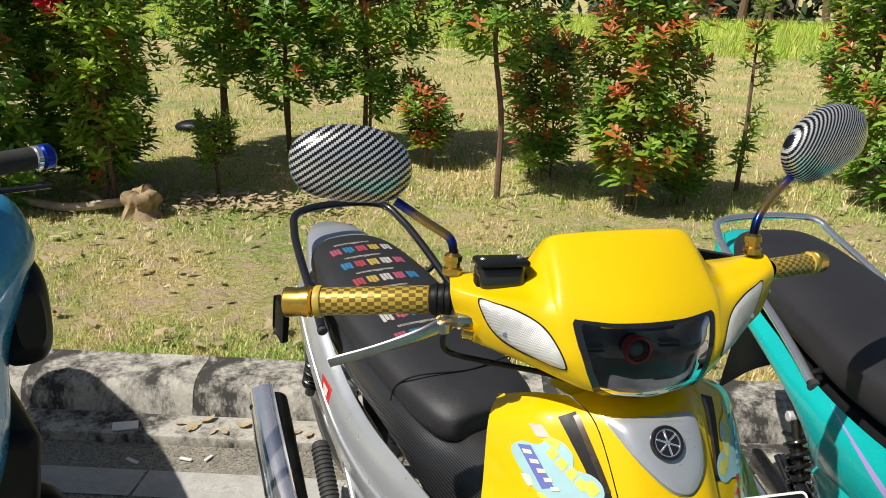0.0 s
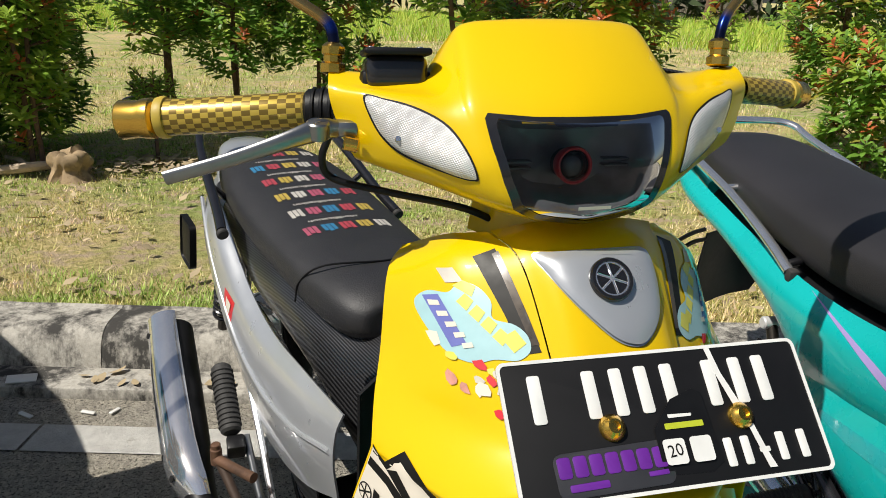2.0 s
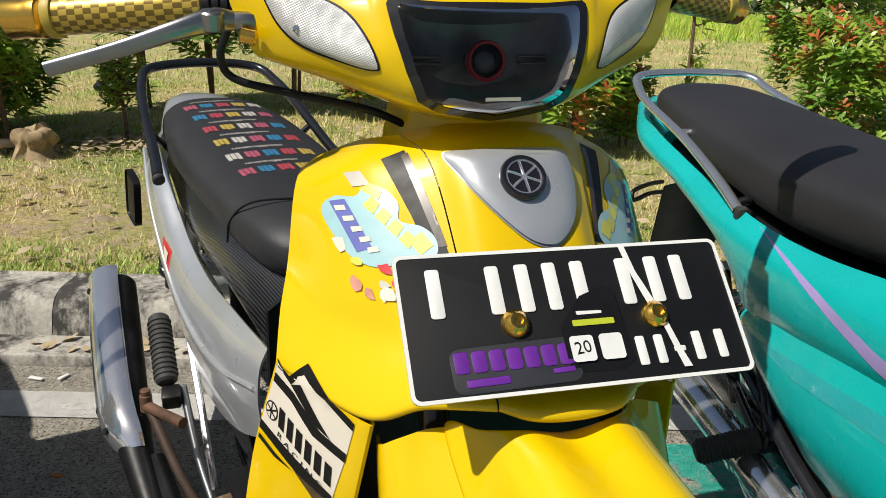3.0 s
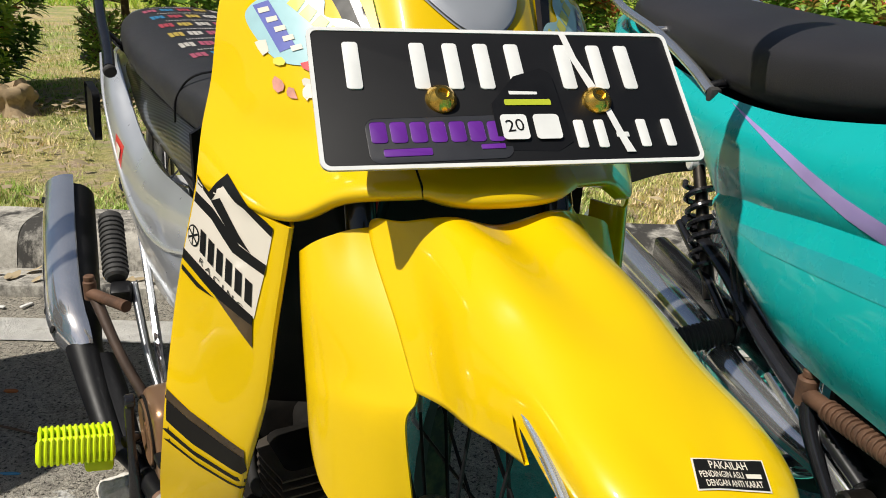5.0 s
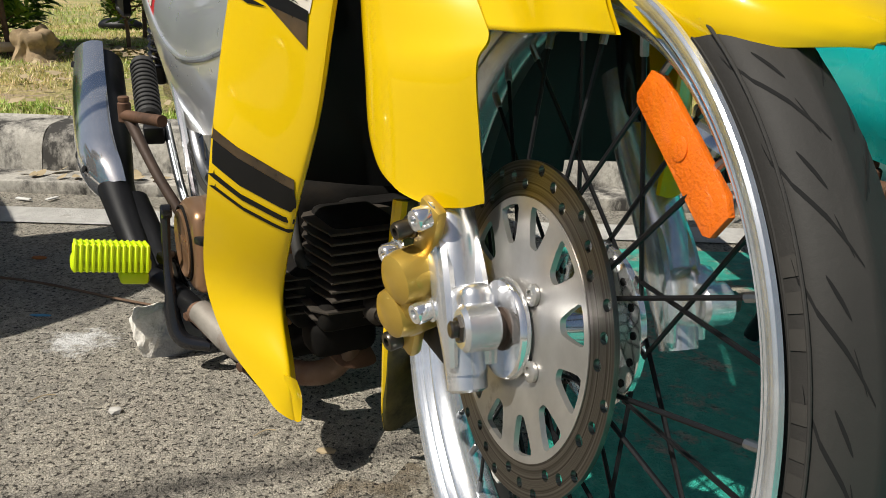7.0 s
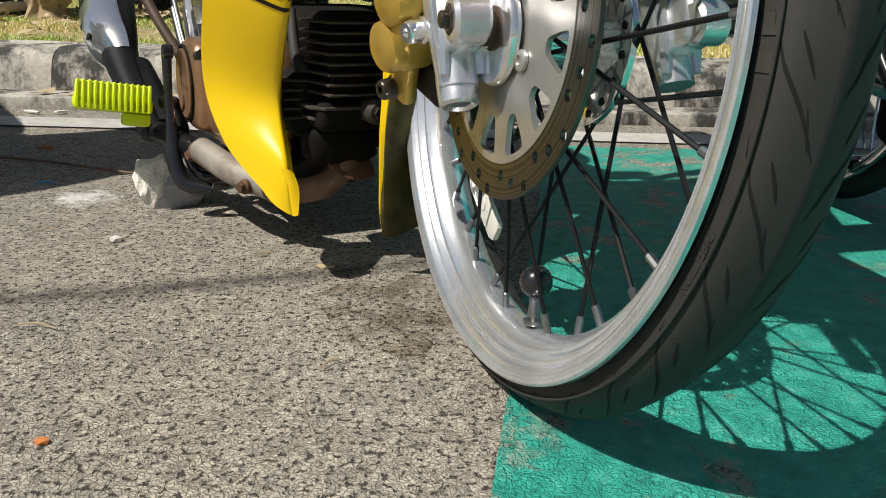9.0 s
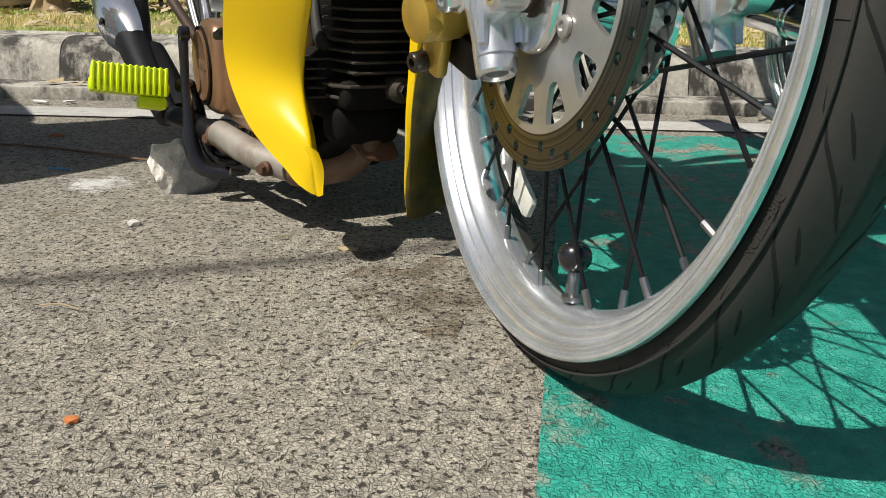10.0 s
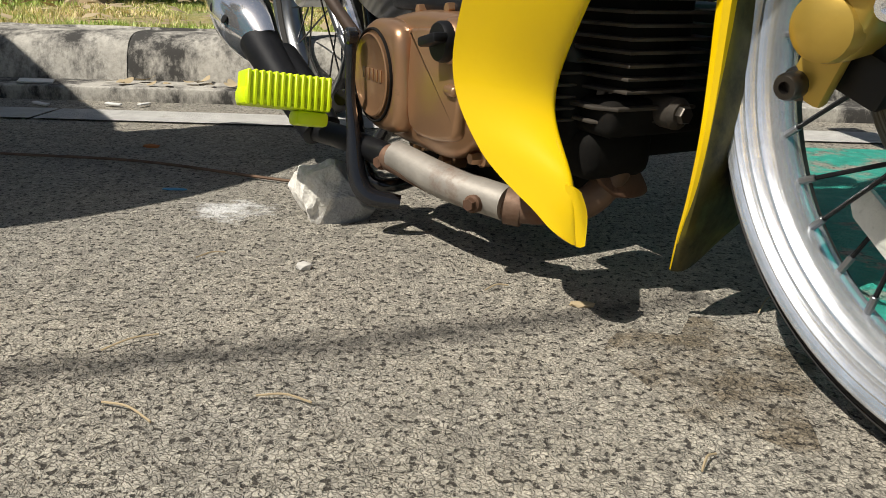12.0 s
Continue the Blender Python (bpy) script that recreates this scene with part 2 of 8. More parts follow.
def box(size, m=None, bevel=0.004, seg=2):
    bm = bmesh.new()
    bmesh.ops.create_cube(bm, size=1)
    bmesh.ops.scale(bm, vec=size, verts=bm.verts)
    if bevel:
        bmesh.ops.bevel(bm, geom=list(bm.edges), offset=bevel, segments=seg, affect="EDGES", profile=0.5)
    if m is not None:
        bm.transform(m)
    return bm


def rod(a, b, r, n=12, bevel=0.0):
    """A straight cylinder from a to b with slightly rounded ends."""
    a, b = Vector(a), Vector(b)
    h = (b - a).length
    e = bevel or min(r * 0.2, h * 0.2)
    return lathe([(0, 0), (r - e, 0), (r, e), (r, h - e), (r - e, h), (0, h)], n, Matrix.Translation(a) @ (b - a).to_track_quat("Z", "Y").to_matrix().to_4x4())


def ball(c, r, scale=(1, 1, 1), n=2):
    bm = bmesh.new()
    bmesh.ops.create_icosphere(bm, subdivisions=n, radius=r)
    bmesh.ops.scale(bm, vec=scale, verts=bm.verts)
    bmesh.ops.translate(bm, vec=c, verts=bm.verts)
    for f in bm.faces:
        f.smooth = True
    return bm


def join(*bms):
    out = bms[0]
    tmp = bpy.data.meshes.new("tmp")
    for b in bms[1:]:
        b.to_mesh(tmp)
        out.from_mesh(tmp)
        b.free()
    bpy.data.meshes.remove(tmp)
    return out


def part(name, bm, material, parent=None, label="", flat=False):
    me = bpy.data.meshes.new(name)
    bm.to_mesh(me)
    bm.free()
    if not flat:
        for p in me.polygons:
            p.use_smooth = True
        me.set_sharp_from_angle(angle=radians(38))
    me.materials.append(M[material] if isinstance(material, str) else material)
    ob = new(name, me)
    if parent is not None:
        ob.parent = parent
    if label:
        tagged(ob, label)
    return ob


def thing(name, label, category, m=None, group="", kind=""):
    e = new(name)
    e.empty_display_size = 0.1
    if m is not None:
        e.matrix_basis = m
    return tagged(e, label, category, group, kind)


def tree_of(*obs):
    """Something to cast rays at, made of the meshes of the given objects in their own coordinates."""
    vs, fs = [], []
    for ob in obs:
        k = len(vs)
        vs += [v.co.copy() for v in ob.data.vertices]
        fs += [[i + k for i in p.vertices] for p in ob.data.polygons]
    return BVHTree.FromPolygons(vs, fs)


def drape(bm, bvh, frame_m, lift, reach=0.3):
    """Lays a flat bmesh (x right, y up, seen from +z of frame_m) on a surface, lift above it."""
    way = -(frame_m.to_3x3() @ Vector((0, 0, 1))).normalized()
    for v in bm.verts:
        z = v.co.z
        p = frame_m @ Vector((v.co.x, v.co.y, 0))
        hit, nrm, _, _ = bvh.ray_cast(p - way * reach, way)
        if hit is None:
            hit, nrm, _, _ = bvh.find_nearest(p)
        if nrm.dot(way) > 0:
            nrm = -nrm
        v.co = hit + nrm * (lift + z)
    return bm


def patch(outline, rings=5, n=64, rim=0.0, smooth=True):
    """A filled closed outline as rings round its middle; rim: how far its edge drops."""
    o = spline([(*p, 0) for p in outline], n, True) if smooth else np.array([(*p, 0) for p in resample(outline, n)])
    c = o.mean(axis=0)
    bm = bmesh.new()
    mid = bm.verts.new(c)
    prev = None
    for k in range(1, rings + 1):
        f = (k / rings) ** 0.8
        ring = [bm.verts.new(tuple(c + (p - c) * f + np.array((0, 0, -rim * (k / rings) ** 6)))) for p in o]
        for i in range(n):
            j = (i + 1) % n
            if prev is None:
                bm.faces.new((mid, ring[i], ring[j]))
            else:
                bm.faces.new((prev[i], ring[i], ring[j], prev[j]))
        prev = ring
    return bm


def resample(outline, n):
    p = np.array(outline, float)
    q = np.concatenate([p, p[:1]])
    d = np.concatenate([[0], np.cumsum(np.linalg.norm(np.diff(q, axis=0), axis=1))])
    return [tuple(np.array([np.interp(s, d, q[:, k]) for k in range(2)])) for s in np.linspace(0, d[-1], n, endpoint=False)]


def chop(bm, step):
    """Cuts a flat bmesh along a square mesh so that it can follow a curved surface."""
    xs = [v.co.x for v in bm.verts]
    ys = [v.co.y for v in bm.verts]
    for axis, lo, hi in ((0, min(xs), max(xs)), (1, min(ys), max(ys))):
        v = lo + step
        while v < hi:
            co, no = [0, 0, 0], [0, 0, 0]
            co[axis], no[axis] = v, 1
            bmesh.ops.bisect_plane(bm, geom=bm.verts[:] + bm.edges[:] + bm.faces[:], plane_co=co, plane_no=no)
            v += step
    return bm


def flat_shape(outline):
    bm = bmesh.new()
    bm.faces.new([bm.verts.new((x, y, 0)) for x, y in outline])
    bmesh.ops.triangulate(bm, faces=bm.faces)
    return bm


def lettering(text, height, width=None, bold=0.0, depth=0.0, slant=0.0, spacing=1.0):
    """Letters as a flat bmesh, centred; width stretches them to a given length."""
    cu = bpy.data.curves.new("letters", "FONT")
    cu.body, cu.size, cu.align_x, cu.align_y = text, 1.0, "CENTER", "CENTER"
    cu.offset, cu.extrude, cu.shear, cu.space_character = bold, depth / height / 2, slant, spacing
    cu.resolution_u = 3
    ob = bpy.data.objects.new("letters", cu)
    me = bpy.data.meshes.new_from_object(ob)
    bm = bmesh.new()
    bm.from_mesh(me)
    bpy.data.objects.remove(ob)
    bpy.data.curves.remove(cu)
    bpy.data.meshes.remove(me)
    bmesh.ops.remove_doubles(bm, verts=bm.verts, dist=1e-5)
    xs = [v.co.x for v in bm.verts]
    ys = [v.co.y for v in bm.verts]
    cx, cy, w, h = (min(xs) + max(xs)) / 2, (min(ys) + max(ys)) / 2, max(xs) - min(xs), max(ys) - min(ys)
    sx = (width / w) if width else height / h
    for v in bm.verts:
        v.co = Vector(((v.co.x - cx) * sx, (v.co.y - cy) * height / h, v.co.z * height))
    return bm


def mirrored(rows, c):
    return [[(2 * c - x, y, z) for x, y, z in r] for r in rows]

# ---- ground, road, kerb ----
LAWN_Z = 0.115


def asphalt_nodes(nt, b):
    """Worn asphalt: pale stone chips of two sizes standing out of dark, pitted binder."""
    tc = nt.nodes.new("ShaderNodeTexCoord")
    wob = noise_node(nt, 90, 3, 0.6)
    off = nt.nodes.new("ShaderNodeVectorMath")
    off.operation = "SCALE"
    off.inputs["Scale"].default_value = 0.010
    nt.links.new(wob.outputs[1], off.inputs[0])
    add = nt.nodes.new("ShaderNodeVectorMath")
    nt.links.new(tc.outputs["Object"], add.inputs[0])
    nt.links.new(off.outputs[0], add.inputs[1])
    vs = []
    for scale, feature in ((105, "DISTANCE_TO_EDGE"), (105, "F1"), (240, "DISTANCE_TO_EDGE")):
        v = nt.nodes.new("ShaderNodeTexVoronoi")
        v.feature = feature
        v.inputs["Scale"].default_value = scale
        nt.links.new(add.outputs[0], v.inputs["Vector"])
        vs.append(v)
    n = noise_node(nt, 520, 5, 0.75)
    lift = noise_node(nt, 48, 6, 0.7)
    mid = noise_node(nt, 11, 8, 0.7)
    big = noise_node(nt, 1.6, 6, 0.6)
    # joints between the stones: thin, and open only here and there
    e1 = ramp_node(nt, vs[0].outputs["Distance"], [(0.01, (0, 0, 0)), (0.08, (1, 1, 1))])
    pit = noise_node(nt, 170, 3, 0.55)
    pits = ramp_node(nt, pit.outputs[0], [(0.365, (0, 0, 0)), (0.445, (1, 1, 1))])
    gate = ramp_node(nt, lift.outputs[0], [(0.37, (0, 0, 0)), (0.45, (1, 1, 1))])
    j1 = mix_node(nt, gate.outputs[0], e1.outputs[0], (0.96, 0.96, 0.96))
    e2 = ramp_node(nt, vs[2].outputs["Distance"], [(0.0, (0.62, 0.62, 0.62)), (0.16, (1, 1, 1))])
    j2 = mix_node(nt, 1.0, pits.outputs[0], e2.outputs[0], "MULTIPLY")
    h = mix_node(nt, 1.0, j1, j2, "MULTIPLY")
    grain = ramp_node(nt, n.outputs[0], [(0.30, (0.52, 0.50, 0.47)), (0.50, (0.95, 0.94, 0.92)), (0.72, (1.45, 1.42, 1.36))])
    stone = ramp_node(nt, vs[1].outputs["Color"], [(0.15, (0.40, 0.377, 0.33)), (0.85, (0.62, 0.582, 0.508))])
    c = mix_node(nt, 1.0, stone.outputs[0], grain.outputs[0], "MULTIPLY")
    c = mix_node(nt, h, (0.055, 0.048, 0.040), c)
    tint = ramp_node(nt, big.outputs[0], [(0.35, (0.84, 0.85, 0.86)), (0.65, (1.10, 1.07, 1.01))])
    c = mix_node(nt, 1.0, c, tint.outputs[0], "MULTIPLY")
    b.inputs["Roughness"].default_value = 0.85
    h = mix_node(nt, 0.30, h, n.outputs[0])
    h = mix_node(nt, 0.35, h, lift.outputs[0])
    bump_node(nt, b, h, 1.0, 0.008)
    return c, h


M["asphalt"], nt_, b_ = nodes_of("worn_asphalt")
c_, h_ = asphalt_nodes(nt_, b_)
nt_.links.new(c_, b_.inputs["Base Color"])

M["green_paint"], nt_, b_ = nodes_of("worn_green_road_paint")
c_, h_ = asphalt_nodes(nt_, b_)
w1 = noise_node(nt_, 14, 10, 0.72)
w2 = noise_node(nt_, 2.2, 4, 0.6)
wm = mix_node(nt_, 0.35, w1.outputs[0], w2.outputs[0])
wf = ramp_node(nt_, wm, [(0.53, (0, 0, 0)), (0.60, (1, 1, 1))])
gn = noise_node(nt_, 40, 8, 0.7)
gc = ramp_node(nt_, gn.outputs[0], [(0.3, (0.014, 0.30, 0.225)), (0.55, (0.040, 0.48, 0.37)), (0.8, (0.18, 0.60, 0.50))])
nt_.links.new(mix_node(nt_, wf.outputs[0], gc.outputs[0], c_), b_.inputs["Base Color"])
b_.inputs["Roughness"].default_value = 0.55

M["line_paint"], nt_, b_ = nodes_of("worn_white_road_paint")
c_, h_ = asphalt_nodes(nt_, b_)
w1 = noise_node(nt_, 9, 10, 0.75)
wf = ramp_node(nt_, w1.outputs[0], [(0.62, (0, 0, 0)), (0.72, (1, 1, 1))])
gn = noise_node(nt_, 25, 8, 0.7)
gc = ramp_node(nt_, gn.outputs[0], [(0.3, (0.60, 0.58, 0.54)), (0.7, (0.80, 0.78, 0.73))])
nt_.links.new(mix_node(nt_, wf.outputs[0], gc.outputs[0], c_), b_.inputs["Base Color"])

M["concrete"], nt_, b_ = nodes_of("mouldy_concrete")
n1 = noise_node(nt_, 14, 10, 0.75, stretch=(1, 1, 0.45))
n2 = noise_node(nt_, 90, 7, 0.7)
n3 = noise_node(nt_, 2.3, 8, 0.7)
cc = ramp_node(nt_, n2.outputs[0], [(0.3, (0.32, 0.30, 0.26)), (0.7, (0.55, 0.52, 0.46))])
mf = ramp_node(nt_, mix_node(nt_, 0.5, n1.outputs[0], n3.outputs[0]), [(0.455, (0, 0, 0)), (0.54, (1, 1, 1))])
nt_.links.new(mix_node(nt_, mf.outputs[0], cc.outputs[0], (0.045, 0.042, 0.038)), b_.inputs["Base Color"])
b_.inputs["Roughness"].default_value = 0.9
bump_node(nt_, b_, mix_node(nt_, 0.5, n2.outputs[0], n1.outputs[0]), 0.6, 0.006)

M["lawn"], nt_, b_ = nodes_of("dry_lawn")
n1 = noise_node(nt_, 1.3, 8, 0.65)
n2 = noise_node(nt_, 45, 8, 0.75)
n3 = noise_node(nt_, 9, 6, 0.7)
a1 = ramp_node(nt_, n2.outputs[0], [(0.30, (0.20, 0.185, 0.055)), (0.48, (0.52, 0.475, 0.18)), (0.70, (0.86, 0.75, 0.43))])
a2 = ramp_node(nt_, n1.outputs[0], [(0.40, (0.62, 0.82, 0.50)), (0.58, (1.15, 1.04, 1.05))])
cl = mix_node(nt_, 1.0, a1.outputs[0], a2.outputs[0], "MULTIPLY")
soil = ramp_node(nt_, n3.outputs[0], [(0.48, (0, 0, 0)), (0.62, (1, 1, 1))])
nt_.links.new(mix_node(nt_, soil.outputs[0], cl, (0.60, 0.45, 0.31)), b_.inputs["Base Color"])
b_.inputs["Roughness"].default_value = 0.95
bump_node(nt_, b_, n2.outputs[0], 1.0, 0.03)

M["grass"] = mat("grass_blade", (0.17, 0.19, 0.045), 0.7, 0, 0, 0.3, 2.5)
M["dry_leaf"] = mat("dry_fallen_leaf", (0.42, 0.33, 0.20), 0.8, 0, 0, 0.35, 5)


def flat_ground(name, x0, x1, y0, y1, z, material, nx=1, ny=1, wave=0.0, label="", category=""):
    g = np.zeros((ny + 1, nx + 1, 3))
    for j in range(ny + 1):
        for i in range(nx + 1):
            x, y = x0 + (x1 - x0) * i / nx, y0 + (y1 - y0) * j / ny
            g[j, i] = (x, y, z + (wave * noise.noise(Vector((x * 0.9, y * 0.9, 3.0))) * min(1.0, (y - y0) / 0.5) if wave else 0))
    ob = part(name, mesh_grid(g), material)
    return tagged(ob, label, category, kind="structure")


road = flat_ground("road", -60, 60, -40, 1.90, 0.0, "asphalt", label="worn grey asphalt parking strip with exposed stone chips", category="road")
lawn = flat_ground("ground", -12, 16, 2.10, 16.0, LAWN_Z, "lawn", 112, 56, 0.02, "dry trampled lawn beyond the kerb", "ground")
far_lawn = flat_ground("ground_far", -250, 250, 15.9, 400, LAWN_Z - 0.005, "lawn", label="far lawn reaching the horizon", category="ground")
side_a = flat_ground("ground_side", -250, -12, 2.10, 15.9, LAWN_Z - 0.005, "lawn", label="dry lawn along the road", category="ground")
side_b = flat_ground("ground_side", 16, 250, 2.10, 15.9, LAWN_Z - 0.005, "lawn", label="dry lawn along the road", category="ground")

# green painted bay, its edge slanting across the asphalt
bm = bmesh.new()
edge = lambda y: 0.242 + 0.142 * (y - 0.433)
bm.faces.new([bm.verts.new(p) for p in ((edge(-3), -3, 0.002), (3.2, -3, 0.002), (3.2, 1.60, 0.002), (edge(1.60), 1.60, 0.002))])
tagged(part("painted_bay", bm, "green_paint"), "worn green paint on the asphalt, stones showing through", "road paint", kind="structure")
bm = bmesh.new()
for a, b in ((-8.0, -0.83), (-0.822, 0.35), (0.36, 1.6), (1.61, 8.0)):
    bm.faces.new([bm.verts.new(p) for p in ((a, 1.655, 0.0035), (b, 1.655, 0.0035), (b + 0.004, 1.765, 0.0035), (a + 0.004, 1.765, 0.0035))])
tagged(part("painted_line", bm, "line_paint"), "cracked white painted line along the kerb", "road marking", kind="structure")

# concrete gutter lip and kerbstones
gut = tagged(part("gutter", box((120, 0.13, 0.06), pose(0, 1.955, 0.0), 0.008), "concrete"), "low concrete gutter lip, dusty and stained", "gutter", kind="structure")
kerb = thing("kerb", "old mouldy concrete kerb with a rounded front edge", "kerb", kind="structure")


def kerbstone():
    prof = [(1.99, -0.05), (2.0, 0.02), (2.018, 0.085), (2.035, 0.112), (2.062, 0.127), (2.10, 0.131), (2.165, 0.130), (2.185, 0.12), (2.187, -0.05)]
    p = spline([(0, y, z) for y, z in prof], 22)
    g = np.array([[(x, y, z + 0.0025 * noise.noise(Vector((x * 14, y * 14, z * 14)))) for _, y, z in p] for x in np.linspace(0.0008, 0.5152, 16)])
    return mesh_grid(g)


ks = part("kerbstone", kerbstone(), "concrete", kerb)
ks.location.x = -0.782
for i in range(-14, 15):
    if i:
        o = ks.copy()
        scene.collection.objects.link(o)
        o.location = (-0.782 + 0.516 * i, random.uniform(-0.004, 0.004), random.uniform(-0.003, 0.003))

# ---- shrubs ----


def leaf_material(name, young, old, red, red_from):
    m, nt, b = nodes_of(name)
    geo = nt.nodes.new("ShaderNodeNewGeometry")
    vc = nt.nodes.new("ShaderNodeVertexColor")
    vc.layer_name = "age"
    r = ramp_node(nt, geo.outputs["Random Per Island"], [(0.0, tone(old, 0.7)), (0.5, old), (1.0, tone(old, 1.5))])
    sep = nt.nodes.new("ShaderNodeSeparateColor")
    nt.links.new(vc.outputs[0], sep.inputs[0])
    c = mix_node(nt, sep.outputs[0], r.outputs[0], young)
    c = mix_node(nt, sep.outputs[1], c, red)
    nt.links.new(c, b.inputs["Base Color"])
    b.inputs["Roughness"].default_value = 0.36
    tr = nt.nodes.new("ShaderNodeBsdfTranslucent")
    nt.links.new(c, tr.inputs[0])
    mx = nt.nodes.new("ShaderNodeMixShader")
    mx.inputs[0].default_value = 0.42
    nt.links.new(b.outputs[0], mx.inputs[1])
    nt.links.new(tr.outputs[0], mx.inputs[2])
    nt.links.new(mx.outputs[0], nt.nodes["Material Output"].inputs[0])
    return m


M["leaf"] = leaf_material("shrub_leaf", (0.52, 0.66, 0.08), (0.15, 0.31, 0.05), (0.80, 0.16, 0.07), 0.8)
M["bark"] = mat("shrub_bark", (0.16, 0.10, 0.065), 0.9, 0, 0, 0.35, 30, bump=0.5, bscale=80)


def shrub(name, x, y, height, radius, bare, n_twigs, seed, label, light=0.3, red=0.15, trunks=1, leaf=0.084, lean=(0, 0)):
    """A clipped red-shoot shrub: stems, limbs and twigs that end in whorls of narrow leaves."""
    rnd = random.Random(seed)
    e = thing(name, label, "shrub", pose(x, y, LAWN_Z - 0.01), group="shrubs on the lawn")
    wood = []
    limbs = []
    for k in range(trunks):
        a = rnd.uniform(0, 6.28)
        off = 0.05 * (trunks - 1)
        p0 = Vector((off * math.cos(a) * rnd.random(), off * math.sin(a) * rnd.random(), 0))
        pts = [p0]
        for s in (0.25, 0.5, 0.75, 1.0):
            pts.append(p0 + Vector((lean[0] * s + rnd.gauss(0, 0.025) * height * s, lean[1] * s + rnd.gauss(0, 0.025) * height * s, height * 0.93 * s)))
        r0 = (0.009 + 0.005 * height) / (1 + 0.3 * (trunks - 1))
        wood.append(tube([tuple(p) for p in pts], [r0, r0 * 0.85, r0 * 0.65, r0 * 0.4, r0 * 0.15], 7, 16))
        limbs.append(pts)
    verts, faces, ages = [], [], []

    def at(pts, f):
        i = min(int(f * 4), 3)
        return pts[i].lerp(pts[i + 1], f * 4 - i)

    per_limb = max(3, n_twigs // 9)
    for t in range(n_twigs):
        pts = rnd.choice(limbs)
        f = bare / height + (1 - bare / height) * (rnd.random() ** 0.85)
        base = at(pts, f * 0.92)
        g = (f - bare / height) / (1 - bare / height)
        env = radius * (0.55 + 0.65 * math.sin(math.pi * (0.16 + 0.74 * g))) * (0.8 + 0.35 * noise.noise(Vector((seed * 1.7, g * 5, t % 7))))
        a = rnd.uniform(0, 6.28)
        env *= 1 + 0.3 * noise.noise(Vector((math.cos(a) * 1.5, math.sin(a) * 1.5, g * 3 + seed)))
        rad = env * rnd.uniform(0.35, 1.0) ** 0.5
        tip = base + Vector((math.cos(a) * rad, math.sin(a) * rad, rnd.uniform(0.10, 0.5) * rad + 0.03))
        if t % max(1, n_twigs // 60) == 0:
            mid = base.lerp(tip, 0.5) + Vector((0, 0, -0.02))
            wood.append(tube([tuple(base), tuple(mid), tuple(tip)], [0.005, 0.004, 0.002], 4, 5))
        axis = (tip - base).normalized() * 0.6 + Vector((0, 0, 0.7))
        axis.normalize()
        side0 = axis.orthogonal().normalized()
        young = rnd.random() < light
        is_red = rnd.random() < red * (0.4 + 1.2 * g)
        count = rnd.randint(11, 15)
        for q in range(count):
            lvl = q / count
            th = q * 2.4
            d = Matrix.Rotation(th, 3, axis) @ side0
            up = 0.25 + 0.8 * lvl
            way = (d + axis * up).normalized()
            L = leaf * rnd.uniform(0.75, 1.2) * (1.05 - 0.45 * lvl)
            w = L * 0.165
            b = tip - axis * (1 - lvl) * 0.09
            s = way.cross(axis).normalized()
            m1, m2 = b + way * L * 0.35 - Vector((0, 0, L * 0.02)), b + way * L * 0.72 - Vector((0, 0, L * 0.09))
            endp = b + way * L - Vector((0, 0, L * 0.22))
            k = len(verts)
            verts.extend([b, m1 + s * w, m1 - s * w, m2 + s * w * 0.8, m2 - s * w * 0.8, endp])
            faces.extend([(k, k + 1, k + 2), (k + 1, k + 3, k + 4, k + 2), (k + 3, k + 5, k + 4)])
            yv = (0.75 if young else 0.12) * (0.4 + 0.6 * lvl)
            rv = (0.85 if lvl > 0.45 else 0.25) if is_red else 0.0
            ages.extend([(yv, rv, 0, 1)] * 10)
    wood_bm = join(*wood)
    part("stem", wood_bm, "bark", e)
    me = bpy.data.meshes.new("crown")
    me.from_pydata([tuple(v) for v in verts], [], faces)
    ca = me.color_attributes.new("age", "FLOAT_COLOR", "CORNER")
    ca.data.foreach_set("color", np.array(ages, dtype=np.float32).ravel())
    me.materials.append(M["leaf"])
    cr = new("crown", me)
    cr.parent = e
    tagged(cr, "dense crown of narrow leaves with red young shoots")
    return e

GREEN_LABEL = "red-shoot shrub on the lawn with narrow glossy leaves"
shrub("shrub", -2.45, 3.75, 1.9, 0.46, 0.04, 760, 1, "dense dark red-shoot shrub, leafy to the ground", 0.06, 0.06, 4)
shrub("shrub", -2.95, 3.60, 2.0, 0.50, 0.04, 720, 2, "dense dark red-shoot shrub, leafy to the ground", 0.06, 0.06, 4)
shrub("shrub", -2.15, 4.30, 1.8, 0.42, 0.06, 700, 22, "dense dark red-shoot shrub, leafy to the ground", 0.08, 0.06, 3)
shrub("shrub", -1.80, 3.80, 1.75, 0.20, 0.10, 230, 3, "slender pale-leaved shrub with yellow-green shoots", 1.0, 0.10, 2)
shrub("shrub", -1.36, 4.11, 0.50, 0.15, 0.20, 62, 4, "low round bush on a short stem", 0.65, 0.0, 1, 0.055)
shrub("shrub", -1.62, 5.15, 2.2, 0.46, 0.46, 470, 5, GREEN_LABEL, 0.25, 0.13, 2)
shrub("shrub", -1.22, 5.20, 2.2, 0.46, 0.38, 500, 6, GREEN_LABEL, 0.25, 0.13, 2)
shrub("shrub", -0.72, 5.25, 2.2, 0.54, 0.30, 660, 7, "broad red-shoot shrub with dark glossy leaves", 0.3, 0.16, 3)
